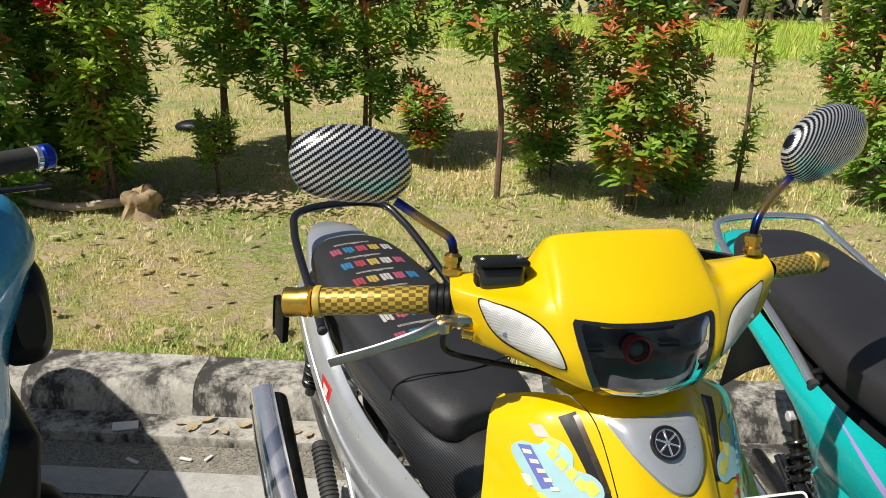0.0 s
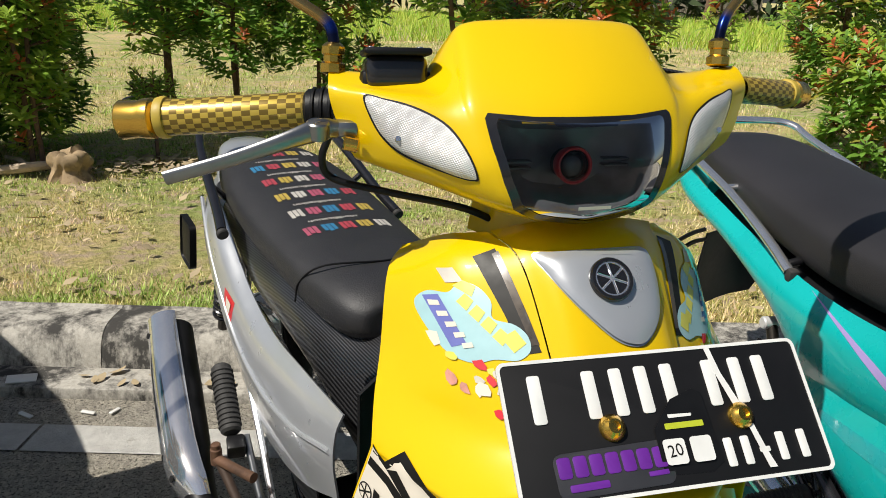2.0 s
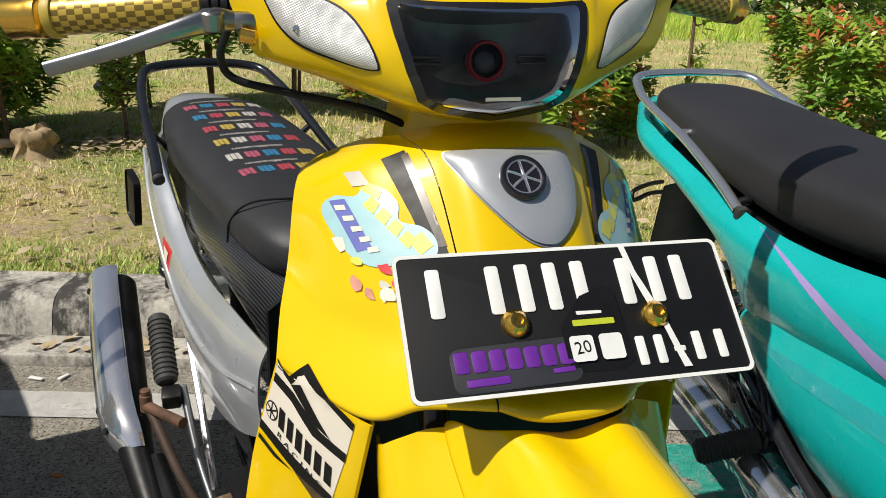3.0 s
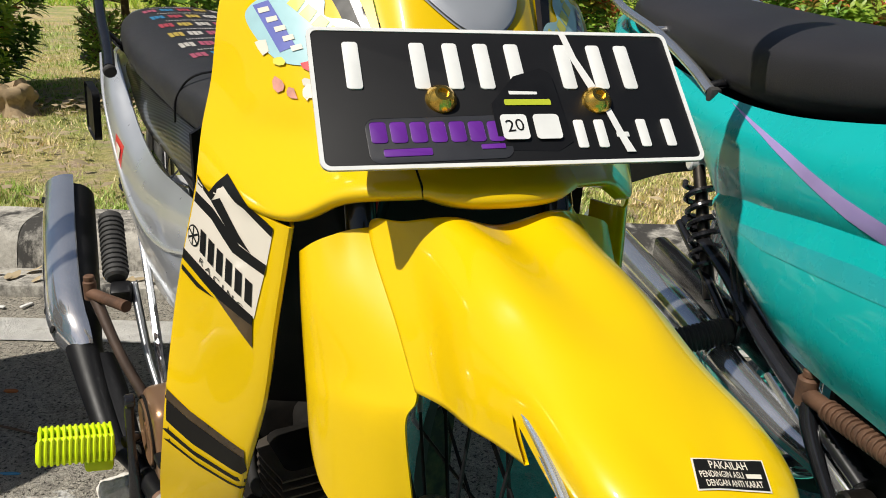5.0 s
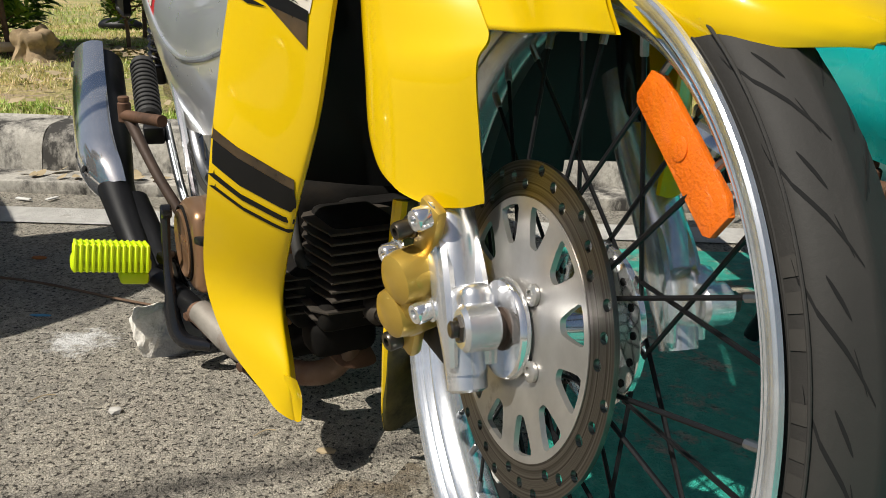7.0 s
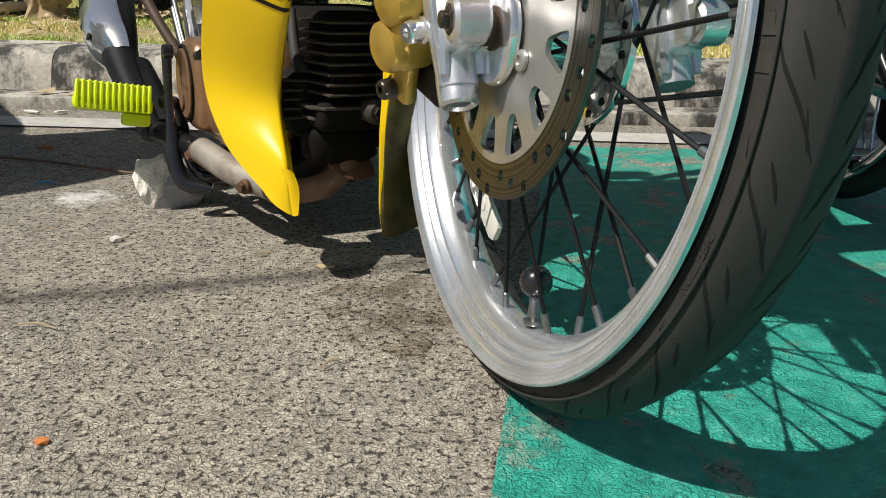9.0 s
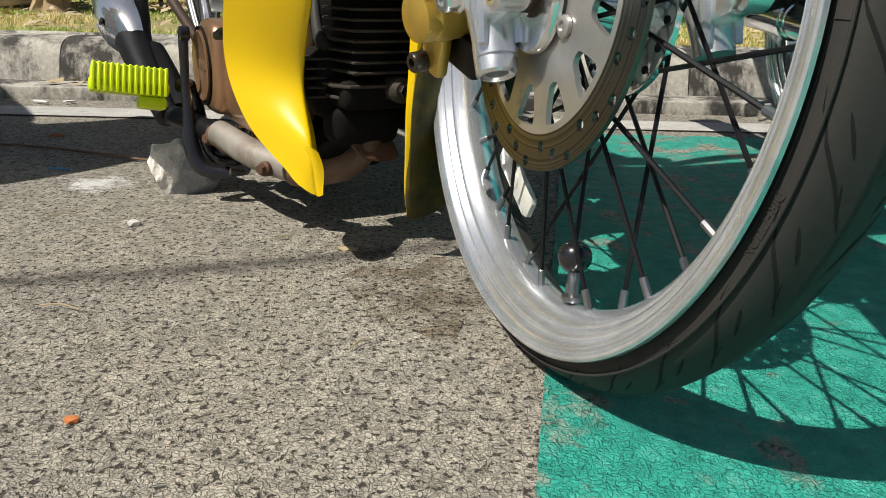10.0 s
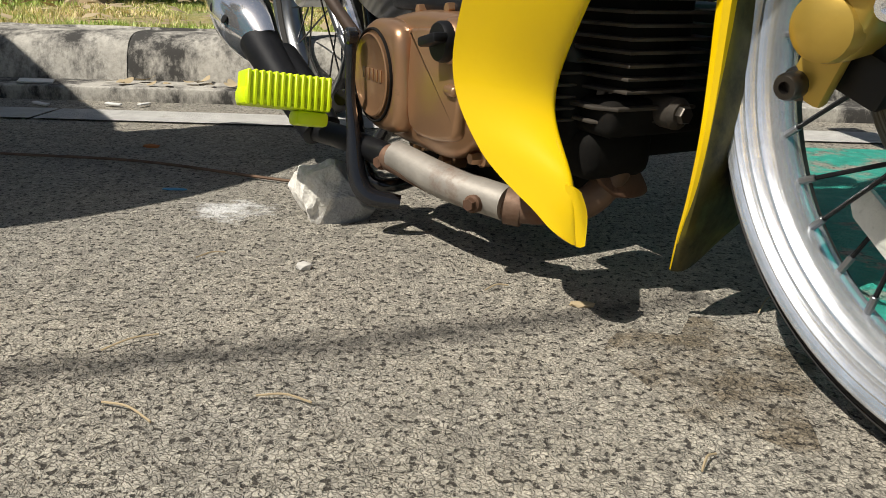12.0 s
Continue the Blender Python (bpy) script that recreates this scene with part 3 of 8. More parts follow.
shrub("shrub", -0.27, 4.95, 0.58, 0.19, 0.16, 90, 8, "low shrub with many red shoots", 0.3, 0.42, 2)
shrub("shrub", 0.17, 4.30, 2.0, 0.38, 0.85, 300, 9, "shrub on a tall bare reddish stem, thin crown", 0.35, 0.2, 1)
shrub("shrub", 0.42, 4.82, 0.98, 0.25, 0.12, 190, 10, "low dark shrub with a red-tipped top", 0.22, 0.34, 3)
shrub("shrub", 0.93, 4.19, 1.45, 0.33, 0.14, 430, 11, "full red-shoot shrub, reddest at the top", 0.42, 0.36, 3)
shrub("shrub", 1.22, 4.30, 0.45, 0.14, 0.08, 60, 12, "low shrub beside the full one", 0.5, 0.25, 2)
shrub("shrub", 1.63, 4.67, 1.30, 0.10, 0.15, 26, 13, "thin sapling with few leaves", 0.8, 0.1, 1)
shrub("shrub", 2.42, 4.85, 1.8, 0.38, 0.30, 450, 14, GREEN_LABEL, 0.4, 0.28, 2)
shrub("shrub", 2.40, 4.35, 0.75, 0.32, 0.05, 190, 15, "low leafy shrub near the sapling", 0.45, 0.15, 3)

# crumpled red cloth caught in the dense shrub
cl_ = np.array([[(-.06 + .12 * u + .012 * noise.noise(Vector((u * 3, v * 3, 1))), .05 * noise.noise(Vector((u * 4, v * 4, 5))), -.05 + .11 * v + .02 * noise.noise(Vector((u * 3, v * 2, 8)))) for u in np.linspace(0, 1, 14)] for v in np.linspace(0, 1, 12)])
cloth = tagged(part("cloth", mesh_grid(cl_, thick=.003), "red_cloth"), "crumpled red cloth caught in a dark shrub", "cloth")
cloth.matrix_basis = pose(-1.97, 3.72, 1.12, 10, 25, 12)

# ---- yellow motorcycle ----
bike = thing("motorcycle", "yellow and silver underbone motorcycle parked nose out on the asphalt", "motorcycle", pose(0.330, 0.636, 0, 0, 0, 16.85))
XC = -0.0175          # middle of the leg shield
FRONT = pose(0, 0, 0, 90, 0, 0)   # flat shapes seen from the front: x right, y up


def turned(pts, c, deg):
    """Points turned about the upright line through c."""
    a = radians(deg)
    out = []
    for x, y, z in pts:
        dx, dy = x - c[0], y - c[1]
        out.append((c[0] + dx * math.cos(a) - dy * math.sin(a), c[1] + dx * math.sin(a) + dy * math.cos(a), z))
    return out


# -- handlebar cowl: built about x = 0, then swung to its place
HM = Matrix.Translation((-0.036, 0.31, 0.867)) @ Matrix.Rotation(radians(-3.2), 4, "Z") @ Matrix.Rotation(radians(-0.9), 4, "Y") @ Matrix.Translation((0, -0.31, -0.867))
half = [
    [(-.216, .390, .916), (-.188, .388, .914), (-.150, .386, .912), (-.122, .382, .916), (-.101, .374, .948), (-.087, .372, .962), (-.045, .370, .966), (0, .369, .967)],
    [(-.218, .368, .923), (-.190, .363, .920), (-.152, .355, .917), (-.124, .349, .920), (-.102, .353, .948), (-.087, .355, .964), (-.045, .350, .9685), (0, .348, .9695)],
    [(-.220, .353, .914), (-.190, .342, .911), (-.152, .329, .909), (-.124, .321, .910), (-.105, .319, .924), (-.091, .315, .935), (-.045, .307, .940), (0, .304, .941)],
    [(-.219, .346, .902), (-.188, .326, .9045), (-.150, .306, .901), (-.123, .295, .899), (-.107, .288, .901), (-.093, .281, .904), (-.045, .268, .905), (0, .263, .905)],
    [(-.214, .344, .884), (-.184, .320, .880), (-.148, .296, .878), (-.119, .278, .876), (-.102, .268, .876), (-.088, .262, .876), (-.045, .249, .876), (0, .244, .876)],
    [(-.206, .340, .862), (-.176, .318, .856), (-.140, .289, .849), (-.112, .266, .846), (-.095, .254, .845), (-.080, .248, .845), (-.042, .239, .845), (0, .236, .845)],
    [(-.196, .342, .846), (-.166, .322, .838), (-.130, .298, .828), (-.102, .276, .820), (-.083, .261, .815), (-.066, .250, .812), (-.036, .243, .806), (0, .240, .803)],
    [(-.192, .368, .843), (-.162, .355, .834), (-.125, .335, .822), (-.095, .318, .812), (-.075, .305, .804), (-.060, .300, .798), (-.034, .296, .794), (0, .295, .792)],
]
rows = [r + [(-x, y, z) for x, y, z in r[-2::-1]] for r in half]
HEAD = [(-.085, .8945), (-.045, .8915), (0, .8905), (.045, .8915), (.085, .8945), (.088, .890), (.084, .868), (.075, .838), (.065, .815), (.048, .806), (0, .7985), (-.048, .806), (-.065, .815), (-.075, .838), (-.084, .868), (-.088, .890)]
SIGNAL = [(-.189, .9045), (-.172, .9025), (-.147, .896), (-.124, .884), (-.110, .866), (-.1005, .843), (-.104, .839), (-.120, .842), (-.155, .8545), (-.173, .868), (-.184, .886)]


def inside(outline, x, z):
    hit = False
    for (x0, z0), (x1, z1) in zip(outline, outline[1:] + outline[:1]):
        if (z0 > z) != (z1 > z) and x < (x1 - x0) * (z - z0) / (z1 - z0) + x0:
            hit = not hit
    return hit


cowl_bm = mesh_grid(grid_surface(rows, 121, 61), thick=0.003)
tmp_me = bpy.data.meshes.new("cowl_whole")
cowl_bm.to_mesh(tmp_me)
cowl_bvh = BVHTree.FromPolygons([v.co.copy() for v in tmp_me.vertices], [list(q.vertices) for q in tmp_me.polygons])
bpy.data.meshes.remove(tmp_me)
lamp_hole = [(x * .955, .846 + (z - .846) * .94) for x, z in HEAD]
bmesh.ops.delete(cowl_bm, geom=[f for f in cowl_bm.faces if f.calc_center_median().y < .32 and inside(lamp_hole, f.calc_center_median().x, f.calc_center_median().z)], context="FACES")
cowl = part("handlebar_cowl", cowl_bm, "yellow", bike, "glossy yellow handlebar cowl with a flat visor")
cowl.data.transform(HM)


def on_cowl(name, bm, material, lift, parent=bike, label=""):
    drape(bm, cowl_bvh, FRONT, lift)
    bm.transform(HM)
    return part(name, bm, material, parent, label)


def grown(outline, d):
    p = np.array(outline)
    c = p.mean(axis=0)
    r = np.linalg.norm(p - c, axis=1, keepdims=True)
    return [tuple(v) for v in c + (p - c) * (1 + d / r)]


M["smoked"] = None
m_, nt_, b_ = nodes_of("smoked_lamp_lens")
tr_ = nt_.nodes.new("ShaderNodeBsdfTransparent")
tr_.inputs[0].default_value = (0.55, 0.55, 0.57, 1)
gl_ = nt_.nodes.new("ShaderNodeBsdfGlossy")
gl_.inputs["Roughness"].default_value = 0.03
fr_ = nt_.nodes.new("ShaderNodeFresnel")
fr_.inputs[0].default_value = 1.32
mx_ = nt_.nodes.new("ShaderNodeMixShader")
nt_.links.new(fr_.outputs[0], mx_.inputs[0])
nt_.links.new(tr_.outputs[0], mx_.inputs[1])
nt_.links.new(gl_.outputs[0], mx_.inputs[2])
nt_.links.new(mx_.outputs[0], nt_.nodes["Material Output"].inputs[0])
M["smoked"] = m_

# clear lens with pressed prisms
m_, nt_, b_ = nodes_of("clear_prism_lens")
wv = nt_.nodes.new("ShaderNodeTexVoronoi")
tc_ = nt_.nodes.new("ShaderNodeTexCoord")
mp_ = nt_.nodes.new("ShaderNodeMapping")
mp_.inputs["Scale"].default_value = (1, 0.2, 1)
mp_.inputs["Rotation"].default_value = (0, 0.5, 0)
wv.inputs["Scale"].default_value, wv.inputs["Randomness"].default_value = 560, 0.0
nt_.links.new(tc_.outputs["Object"], mp_.inputs[0])
nt_.links.new(mp_.outputs[0], wv.inputs["Vector"])
nn = noise_node(nt_, 14, 3)
cr_ = ramp_node(nt_, nn.outputs[0], [(0.3, (0.50, 0.50, 0.50)), (0.7, (0.74, 0.74, 0.72))])
nt_.links.new(cr_.outputs[0], b_.inputs["Base Color"])
b_.inputs["Metallic"].default_value, b_.inputs["Roughness"].default_value, b_.inputs["Coat Weight"].default_value = 0.25, 0.25, 1.0
bump_node(nt_, b_, wv.outputs["Distance"], 0.7, 0.0015)
M["prism"] = m_

gasket = patch(grown(HEAD, 0.0030), 8, 96, 0, False)
bmesh.ops.delete(gasket, geom=[f for f in gasket.faces if inside(grown(HEAD, -0.0055), f.calc_center_median().x, f.calc_center_median().y)], context="FACES")
on_cowl("headlight_gasket", gasket, "black_paint", 0.0014)
M["lamp_bowl"] = mat("grey_lamp_bowl", (0.30, 0.305, 0.32), 0.35, 0.4, 0, 0.35, 22)
# deep bowl behind the lens
hd = resample(grown(HEAD, -0.0015), 72)
bowl = []
for x, z in hd:
    hit_y = cowl_bvh.ray_cast(Vector((x, 0, z)), Vector((0, 1, 0)))[0].y
    bowl.append([(x, hit_y + .002, z), (x * .97, hit_y + .014, .846 + (z - .846) * .96), (x * .86, max(hit_y + .03, .290), .846 + (z - .846) * .84), (x * .62, .306, .846 + (z - .846) * .62), (x * .2, .309, .846 + (z - .846) * .2), (x * .01, .309, .846 + (z - .846) * .01)])
bowl_bm = mesh_grid(np.array(bowl).transpose(1, 0, 2), closed=True)
bowl_bm.transform(HM)
lamp = part("headlight", bowl_bm, "lamp_bowl", bike, "smoked headlight with a red-ringed projector")
# projector eye deep behind the lens
eye = lathe([(0.0165, -0.012), (0.0185, 0.001), (0.0170, 0.004), (0.0150, 0.003), (0.0145, -0.012)], 36, HM @ pose(0.003, 0.2800, 0.843, 84, 0, 0))
part("projector_ring", eye, M["red"], lamp, "red ring round the projector lens")
part("projector_barrel", lathe([(0.0148, -0.024), (0.0148, 0.0)], 30, HM @ pose(0.003, 0.2800, 0.843, 84, 0, 0)), "black_plastic", lamp)
part("projector_lens", ball((0, 0, 0), 0.0140, (1, 0.55, 1), 3), M["smoked"], lamp).data.transform(HM @ pose(0.003, 0.282, 0.843))
part("projector_bulb", ball((0, 0, 0), 0.0105, (1, 0.5, 1), 3), M["prism"], lamp).data.transform(HM @ pose(0.003, 0.286, 0.841))
for side in (-1, 1):
    part("bowl_fin", box((.026, .012, .0022), HM @ pose(.050 * side, .292, .846, 0, 0, 0), .0008, 1), "lever_alu", lamp)
    part("bowl_fin", box((.026, .012, .0022), HM @ pose(.050 * side, .292, .840, 0, 0, 0), .0008, 1), "lever_alu", lamp)
lens = on_cowl("headlight_lens", patch(HEAD, 8, 96, 0.005, False), M["smoked"], 0.0045, bike, "curved smoked lens, dusty")
for s in (1, -1):
    out = SIGNAL if s == 1 else [(-x, z) for x, z in SIGNAL][::-1]
    on_cowl("indicator_gasket", patch(grown(out, 0.0022), 4, 72), "black_plastic", 0.0010)
    ind = on_cowl("indicator_lens", patch(out, 7, 72, 0.003), M["prism"], 0.0042, bike, "clear prism-patterned front indicator lens")
    sc = lathe([(0, 0.001), (0.0026, 0.001), (0.003, 0), (0.003, -0.003)], 14)
    x, z = -0.161 * s, 0.870
    hit = cowl_bvh.ray_cast(Vector((x, 0, z)), Vector((0, 1, 0)))
    sc.transform(HM @ Matrix.Translation(hit[0] + hit[1] * (0.005 if hit[1].y < 0 else -0.005)) @ pose(0, 0, 0, 70, 0, 0))
    part("screw", sc, "chrome", ind)

# -- leg shield
SH = [
    [(-.172, .388, .735), (-.142, .348, .757), (-.124, .327, .765), (-.106, .308, .771)],
    [(-.196, .354, .720), (-.152, .304, .740), (-.120, .281, .747), (-.089, .260, .751)],
    [(-.210, .322, .650), (-.163, .246, .652), (-.116, .202, .654), (-.081, .186, .668)],
    [(-.221, .299, .612), (-.171, .230, .612), (-.122, .172, .612), (-.078, .131, .613)],
    [(-.228, .277, .576), (-.172, .178, .570), (-.127, .138, .590), (-.078, .105, .597)],
    [(-.229, .274, .567), (-.170, .172, .562), (-.127, .138, .583), (-.077, .106, .592)],
    [(-.227, .279, .562), (-.165, .181, .558), (-.124, .148, .579), (-.076, .118, .588)],
]
side_r = part("leg_shield_side", mesh_grid(grid_surface(SH, 40, 48), thick=0.003), "yellow", bike, "yellow leg shield side panel")
side_l = part("leg_shield_side", mesh_grid(grid_surface(mirrored(SH, XC), 40, 48), thick=0.003), "yellow", bike, "yellow leg shield side panel")
CP = [
    [(-.1050, .3065, .772), (-.066, .298, .780), (XC, .294, .783)],
    [(-.0880, .2585, .752), (-.060, .243, .760), (XC, .239, .762)],
    [(-.0800, .1845, .669), (-.058, .171, .672), (XC, .167, .673)],
    [(-.0770, .1295, .614), (-.056, .114, .613), (XC, .108, .613)],
    [(-.0770, .1035, .598), (-.054, .088, .596), (XC, .083, .596)],
    [(-.0760, .1045, .593), (-.053, .088, .590), (XC, .083, .589)],
    [(-.0750, .1165, .589), (-.052, .101, .585), (XC, .097, .584)],
]
CPF = [r + [(2 * XC - x, y, z) for x, y, z in r[-2::-1]] for r in CP]
centre = part("leg_shield_centre", mesh_grid(grid_surface(CPF, 41, 40), thick=0.003), "yellow", bike, "raised yellow centre panel of the leg shield")
WING = [
    [(-.229, .275, .570), (-.200, .222, .563), (-.168, .171, .555), (-.160, .176, .553), (-.150, .206, .552)],
    [(-.242, .298, .476), (-.212, .240, .474), (-.177, .184, .472), (-.169, .188, .470), (-.158, .222, .470)],
    [(-.252, .302, .400), (-.220, .255, .392), (-.186, .206, .384), (-.178, .210, .382), (-.168, .244, .382)],
    [(-.262, .305, .309), (-.230, .276, .297), (-.196, .248, .285), (-.188, .252, .284), (-.180, .282, .284)],
    [(-.271, .340, .198), (-.240, .316, .188), (-.206, .300, .178), (-.199, .304, .178), (-.194, .322, .178)],
    [(-.256, .318, .128), (-.228, .288, .118), (-.200, .268, .110), (-.193, .270, .110), (-.188, .284, .112)],
    [(-.222, .272, .078), (-.210, .258, .070), (-.197, .246, .066), (-.190, .246, .067), (-.186, .254, .072)],
]
WSH = [(0, 0, 0), (-.008, -.001, 0), (-.012, -.004, .002), (-.016, -.010, .005), (-.017, -.014, .010), (-.016, -.020, .015), (-.014, -.022, .018)]
WING_L = WING[:3]
WING = [[(x + d[0] * (1 if j == 0 else .85 if j == 1 else .55 if d[2] < .004 else .9), y + d[1], z + d[2]) for j, (x, y, z) in enumerate(r)] for r, d in zip(WING, WSH)]
# the front edge folds back towards the engine
WING = [r[:3] + [(r[2][0] + .0045, r[2][1] + .006, r[2][2]), (r[2][0] + .0085, r[2][1] + .036, r[2][2])] for r in WING]
WING[5][2:] = [(-.2190, .2455, .1245), (-.2150, .2475, .1245), (-.2110, .2560, .1250)]
WING[6][1:] = [(-.2260, .2385, .0850), (-.2165, .2345, .0790), (-.2125, .2345, .0785), (-.2100, .2400, .0800)]
wing_r = part("leg_shield_wing", mesh_grid(grid_surface(WING, 40, 70), thick=0.0025), "yellow", bike, "long yellow lower wing of the leg shield")
part("wing_return", mesh_grid(grid_surface([[(-.2200, .2440, .1250), (-.2160, .2400, .1235), (-.2095, .2400, .1180)], [(-.2165, .2395, .1040), (-.2110, .2350, .1030), (-.2050, .2350, .1020)], [(-.2120, .2340, .0775), (-.2090, .2310, .0770), (-.2060, .2290, .0785)]], 10, 16), thick=.002), "yellow", wing_r, "folded yellow return at the wing's tip")
wing_l = part("leg_shield_wing", mesh_grid(grid_surface(mirrored(WING_L, XC), 40, 40), thick=0.0025), "yellow", bike, "short yellow lower wing of the leg shield")
# steering neck cover
part("neck_cover", mesh_grid(np.array([spline([(-.024 + rx * math.cos(a), .375 - ry * math.sin(a), z) for a in np.linspace(0.15, math.pi - 0.15, 7)], 24) for rx, ry, z in ((.085, .085, .76), (.08, .08, .79), (.075, .07, .815))]), thick=0.003), "yellow", bike)

# -- front mudguard
# half sections from the near rim over the ridge to the middle; the sheet leans to the left towards its tip
F = [
    [(-.0943, .0474, .4656), (-.0985, .0780, .4980), (-.1066, .1414, .5584), (-.0860, .1120, .5700), (-.0590, .0900, .5765), (-.0220, .0940, .5670)],
    [(-.0800, .0230, .4655), (-.0825, .0440, .5000), (-.0825, .0820, .5430), (-.0700, .0720, .5600), (-.0480, .0550, .5670), (-.0140, .0530, .5600)],
    [(-.0735, -.0100, .4685), (-.0755, .0040, .4960), (-.0720, .0220, .5300), (-.0610, .0180, .5460), (-.0410, .0100, .5530), (-.0070, .0070, .5490)],
    [(-.0640, -.0335, .4695), (-.0660, -.0260, .4930), (-.0620, -.0160, .5200), (-.0510, -.0150, .5340), (-.0330, -.0210, .5400), (.0000, -.0240, .5385)],
    [(-.0554, -.0616, .4701), (-.0569, -.0587, .4895), (-.0535, -.0557, .5105), (-.0430, -.0557, .5214), (-.0231, -.0616, .5264), (.0038, -.0646, .5274)],
    [(-.0496, -.1012, .4710), (-.0516, -.0998, .4868), (-.0487, -.0988, .5026), (-.0353, -.0978, .5109), (-.0136, -.1006, .5129), (.0077, -.1025, .5133)],
    [(-.0440, -.1280, .4707), (-.0470, -.1272, .4832), (-.0441, -.1267, .4945), (-.0299, -.1266, .5017), (-.0083, -.1273, .5021), (.0090, -.1281, .5026)],
    [(-.0351, -.1472, .4703), (-.0366, -.1468, .4796), (-.0332, -.1463, .4878), (-.0215, -.1467, .4921), (-.0038, -.1474, .4930), (.0104, -.1482, .4934)],
    [(-.0203, -.1587, .4719), (-.0204, -.1592, .4768), (-.0170, -.1592, .4814), (-.0082, -.1596, .4835), (.0007, -.1604, .4854), (.0120, -.1608, .4858)],
    [(-.0042, -.1648, .4728), (-.0033, -.1653, .4745), (-.0013, -.1658, .4767), (.0021, -.1663, .4787), (.0065, -.1667, .4796), (.0126, -.1671, .4800)],
    [(.0085, -.1681, .4731), (.0089, -.1683, .4733), (.0095, -.1684, .4737), (.0105, -.1685, .4740), (.0114, -.1686, .4742), (.0128, -.1686, .4743)],
]
FF = [r + [(2 * r[-1][0] - x, y, z) for x, y, z in r[-2::-1]] for r in F]
fg = grid_surface(FF, 97, 120)
for k in range(4):
    fg[1:-1] = .25 * fg[:-2] + .5 * fg[1:-1] + .25 * fg[2:]


def slit(bm, a, tip, b):
    """Cuts a pointed notch, given in the side view, out of the near wall."""
    def near():
        fs = [f for f in bm.faces if f.calc_center_median().x < -.03 and -.115 < f.calc_center_median().y < -.03 and f.calc_center_median().z < .51]
        return fs + list({e for f in fs for e in f.edges}) + list({v for f in fs for v in f.verts})
    for p, q in ((a, tip), (tip, b)):
        bmesh.ops.bisect_plane(bm, geom=near(), plane_co=(0, *p), plane_no=(0, q[1] - p[1], p[0] - q[0]))
    gone = []
    for f in bm.faces:
        c = f.calc_center_median()
        side = lambda p, q: (q[0] - p[0]) * (c.z - p[1]) - (q[1] - p[1]) * (c.y - p[0])
        if c.x < -.03 and c.z < tip[1] and side(a, tip) > 0 and side(tip, b) > 0:
            gone.append(f)
    bmesh.ops.delete(bm, geom=gone, context="FACES")
    return bm


fender = part("front_mudguard", slit(mesh_grid(fg, thick=0.003), (-.064, .460), (-.0445, .4965), (-.1000, .4660)), "yellow", bike, "long pointed yellow front mudguard with two ridges")
# keep the smooth sheet's own normals round the cut
whole = mesh_grid(fg, thick=0.003)
whole.normal_update()
kd = KDTree(len(whole.verts))
for k, v in enumerate(whole.verts):
    kd.insert(v.co, k)
kd.balance()
whole.verts.ensure_lookup_table()
fender.data.normals_split_custom_set_from_vertices([whole.verts[kd.find(v.co)[1]].normal for v in fender.data.vertices])
whole.free()
FK = [
    [(-.1072, .1424, .5584), (-.124, .147, .5555), (-.146, .151, .548), (-.158, .166, .535), (-.152, .205, .520)],
    [(-.1018, .0950, .512), (-.126, .108, .508), (-.150, .126, .503), (-.160, .152, .497), (-.153, .195, .490)],
    [(-.0948, .0490, .4660), (-.120, .075, .463), (-.148, .108, .460), (-.160, .140, .456), (-.153, .182, .450)],
    [(-.1030, .0470, .4430), (-.124, .066, .439), (-.149, .100, .435), (-.160, .132, .430), (-.153, .172, .425)],
    [(-.0995, .0440, .3950), (-.120, .059, .391), (-.147, .092, .388), (-.159, .125, .386), (-.152, .160, .384)],
    [(-.0950, .0425, .3580), (-.113, .053, .354), (-.137, .076, .351), (-.155, .110, .360), (-.150, .138, .372)],
    [(-.0940, .0424, .3475), (-.110, .051, .3425), (-.130, .066, .342), (-.148, .094, .3495), (-.147, .122, .364)],
]
fork_cover_r = part("fork_cover", mesh_grid(grid_surface(FK, 30, 44), thick=0.003), "yellow", bike, "yellow fork cover panel")
fork_cover_l = part("fork_cover", mesh_grid(grid_surface(mirrored(FK, -0.025), 30, 44), thick=0.003), "yellow", bike, "yellow fork cover panel")

# splash guard on the far side of the engine, its inner face dirty
G0 = [(-.108, .232, .300), (-.113, .228, .261), (-.119, .220, .202), (-.124, .215, .160), (-.124, .222, .114), (-.123, .232, .079), (-.118, .245, .047)]
GW = (.13, .13, .13, .13, .125, .115, .06)
g_rows = [[(x, y, z), (x + .010, y - .002, z), (x + .55 * w, y + .22 * w, z + .002), (x + w, y + .46 * w, z + .012)] for (x, y, z), w in zip(G0, GW)]
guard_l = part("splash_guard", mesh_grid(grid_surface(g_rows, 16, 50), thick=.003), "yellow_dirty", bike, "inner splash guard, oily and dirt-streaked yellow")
part("guard_lip", tube([(x + .001, y - .001, z) for x, y, z in G0], [.008, .0075, .006, .005, .004, .003, .002], 8, 40), "yellow", guard_l)

# -- front wheel: about its own axle (x), then set in place
WM = pose(-0.0478, 0.0075, 0.2640, 0, 4.0, 3.2)
DISC_M = pose(-0.0455, 0.0050, 0.2622, 0, 5.4, 4.3) @ Matrix.Translation((0, -.0035, .0035))   # the disc and its carrier
RT = 0.2670
AXLE = pose(0, 0, 0, 0, 90, 0)


def ring_x(profile, n=96):
    """Turns (radius, x) pairs round the x axis."""
    return lathe(profile, n, AXLE, closed=True)


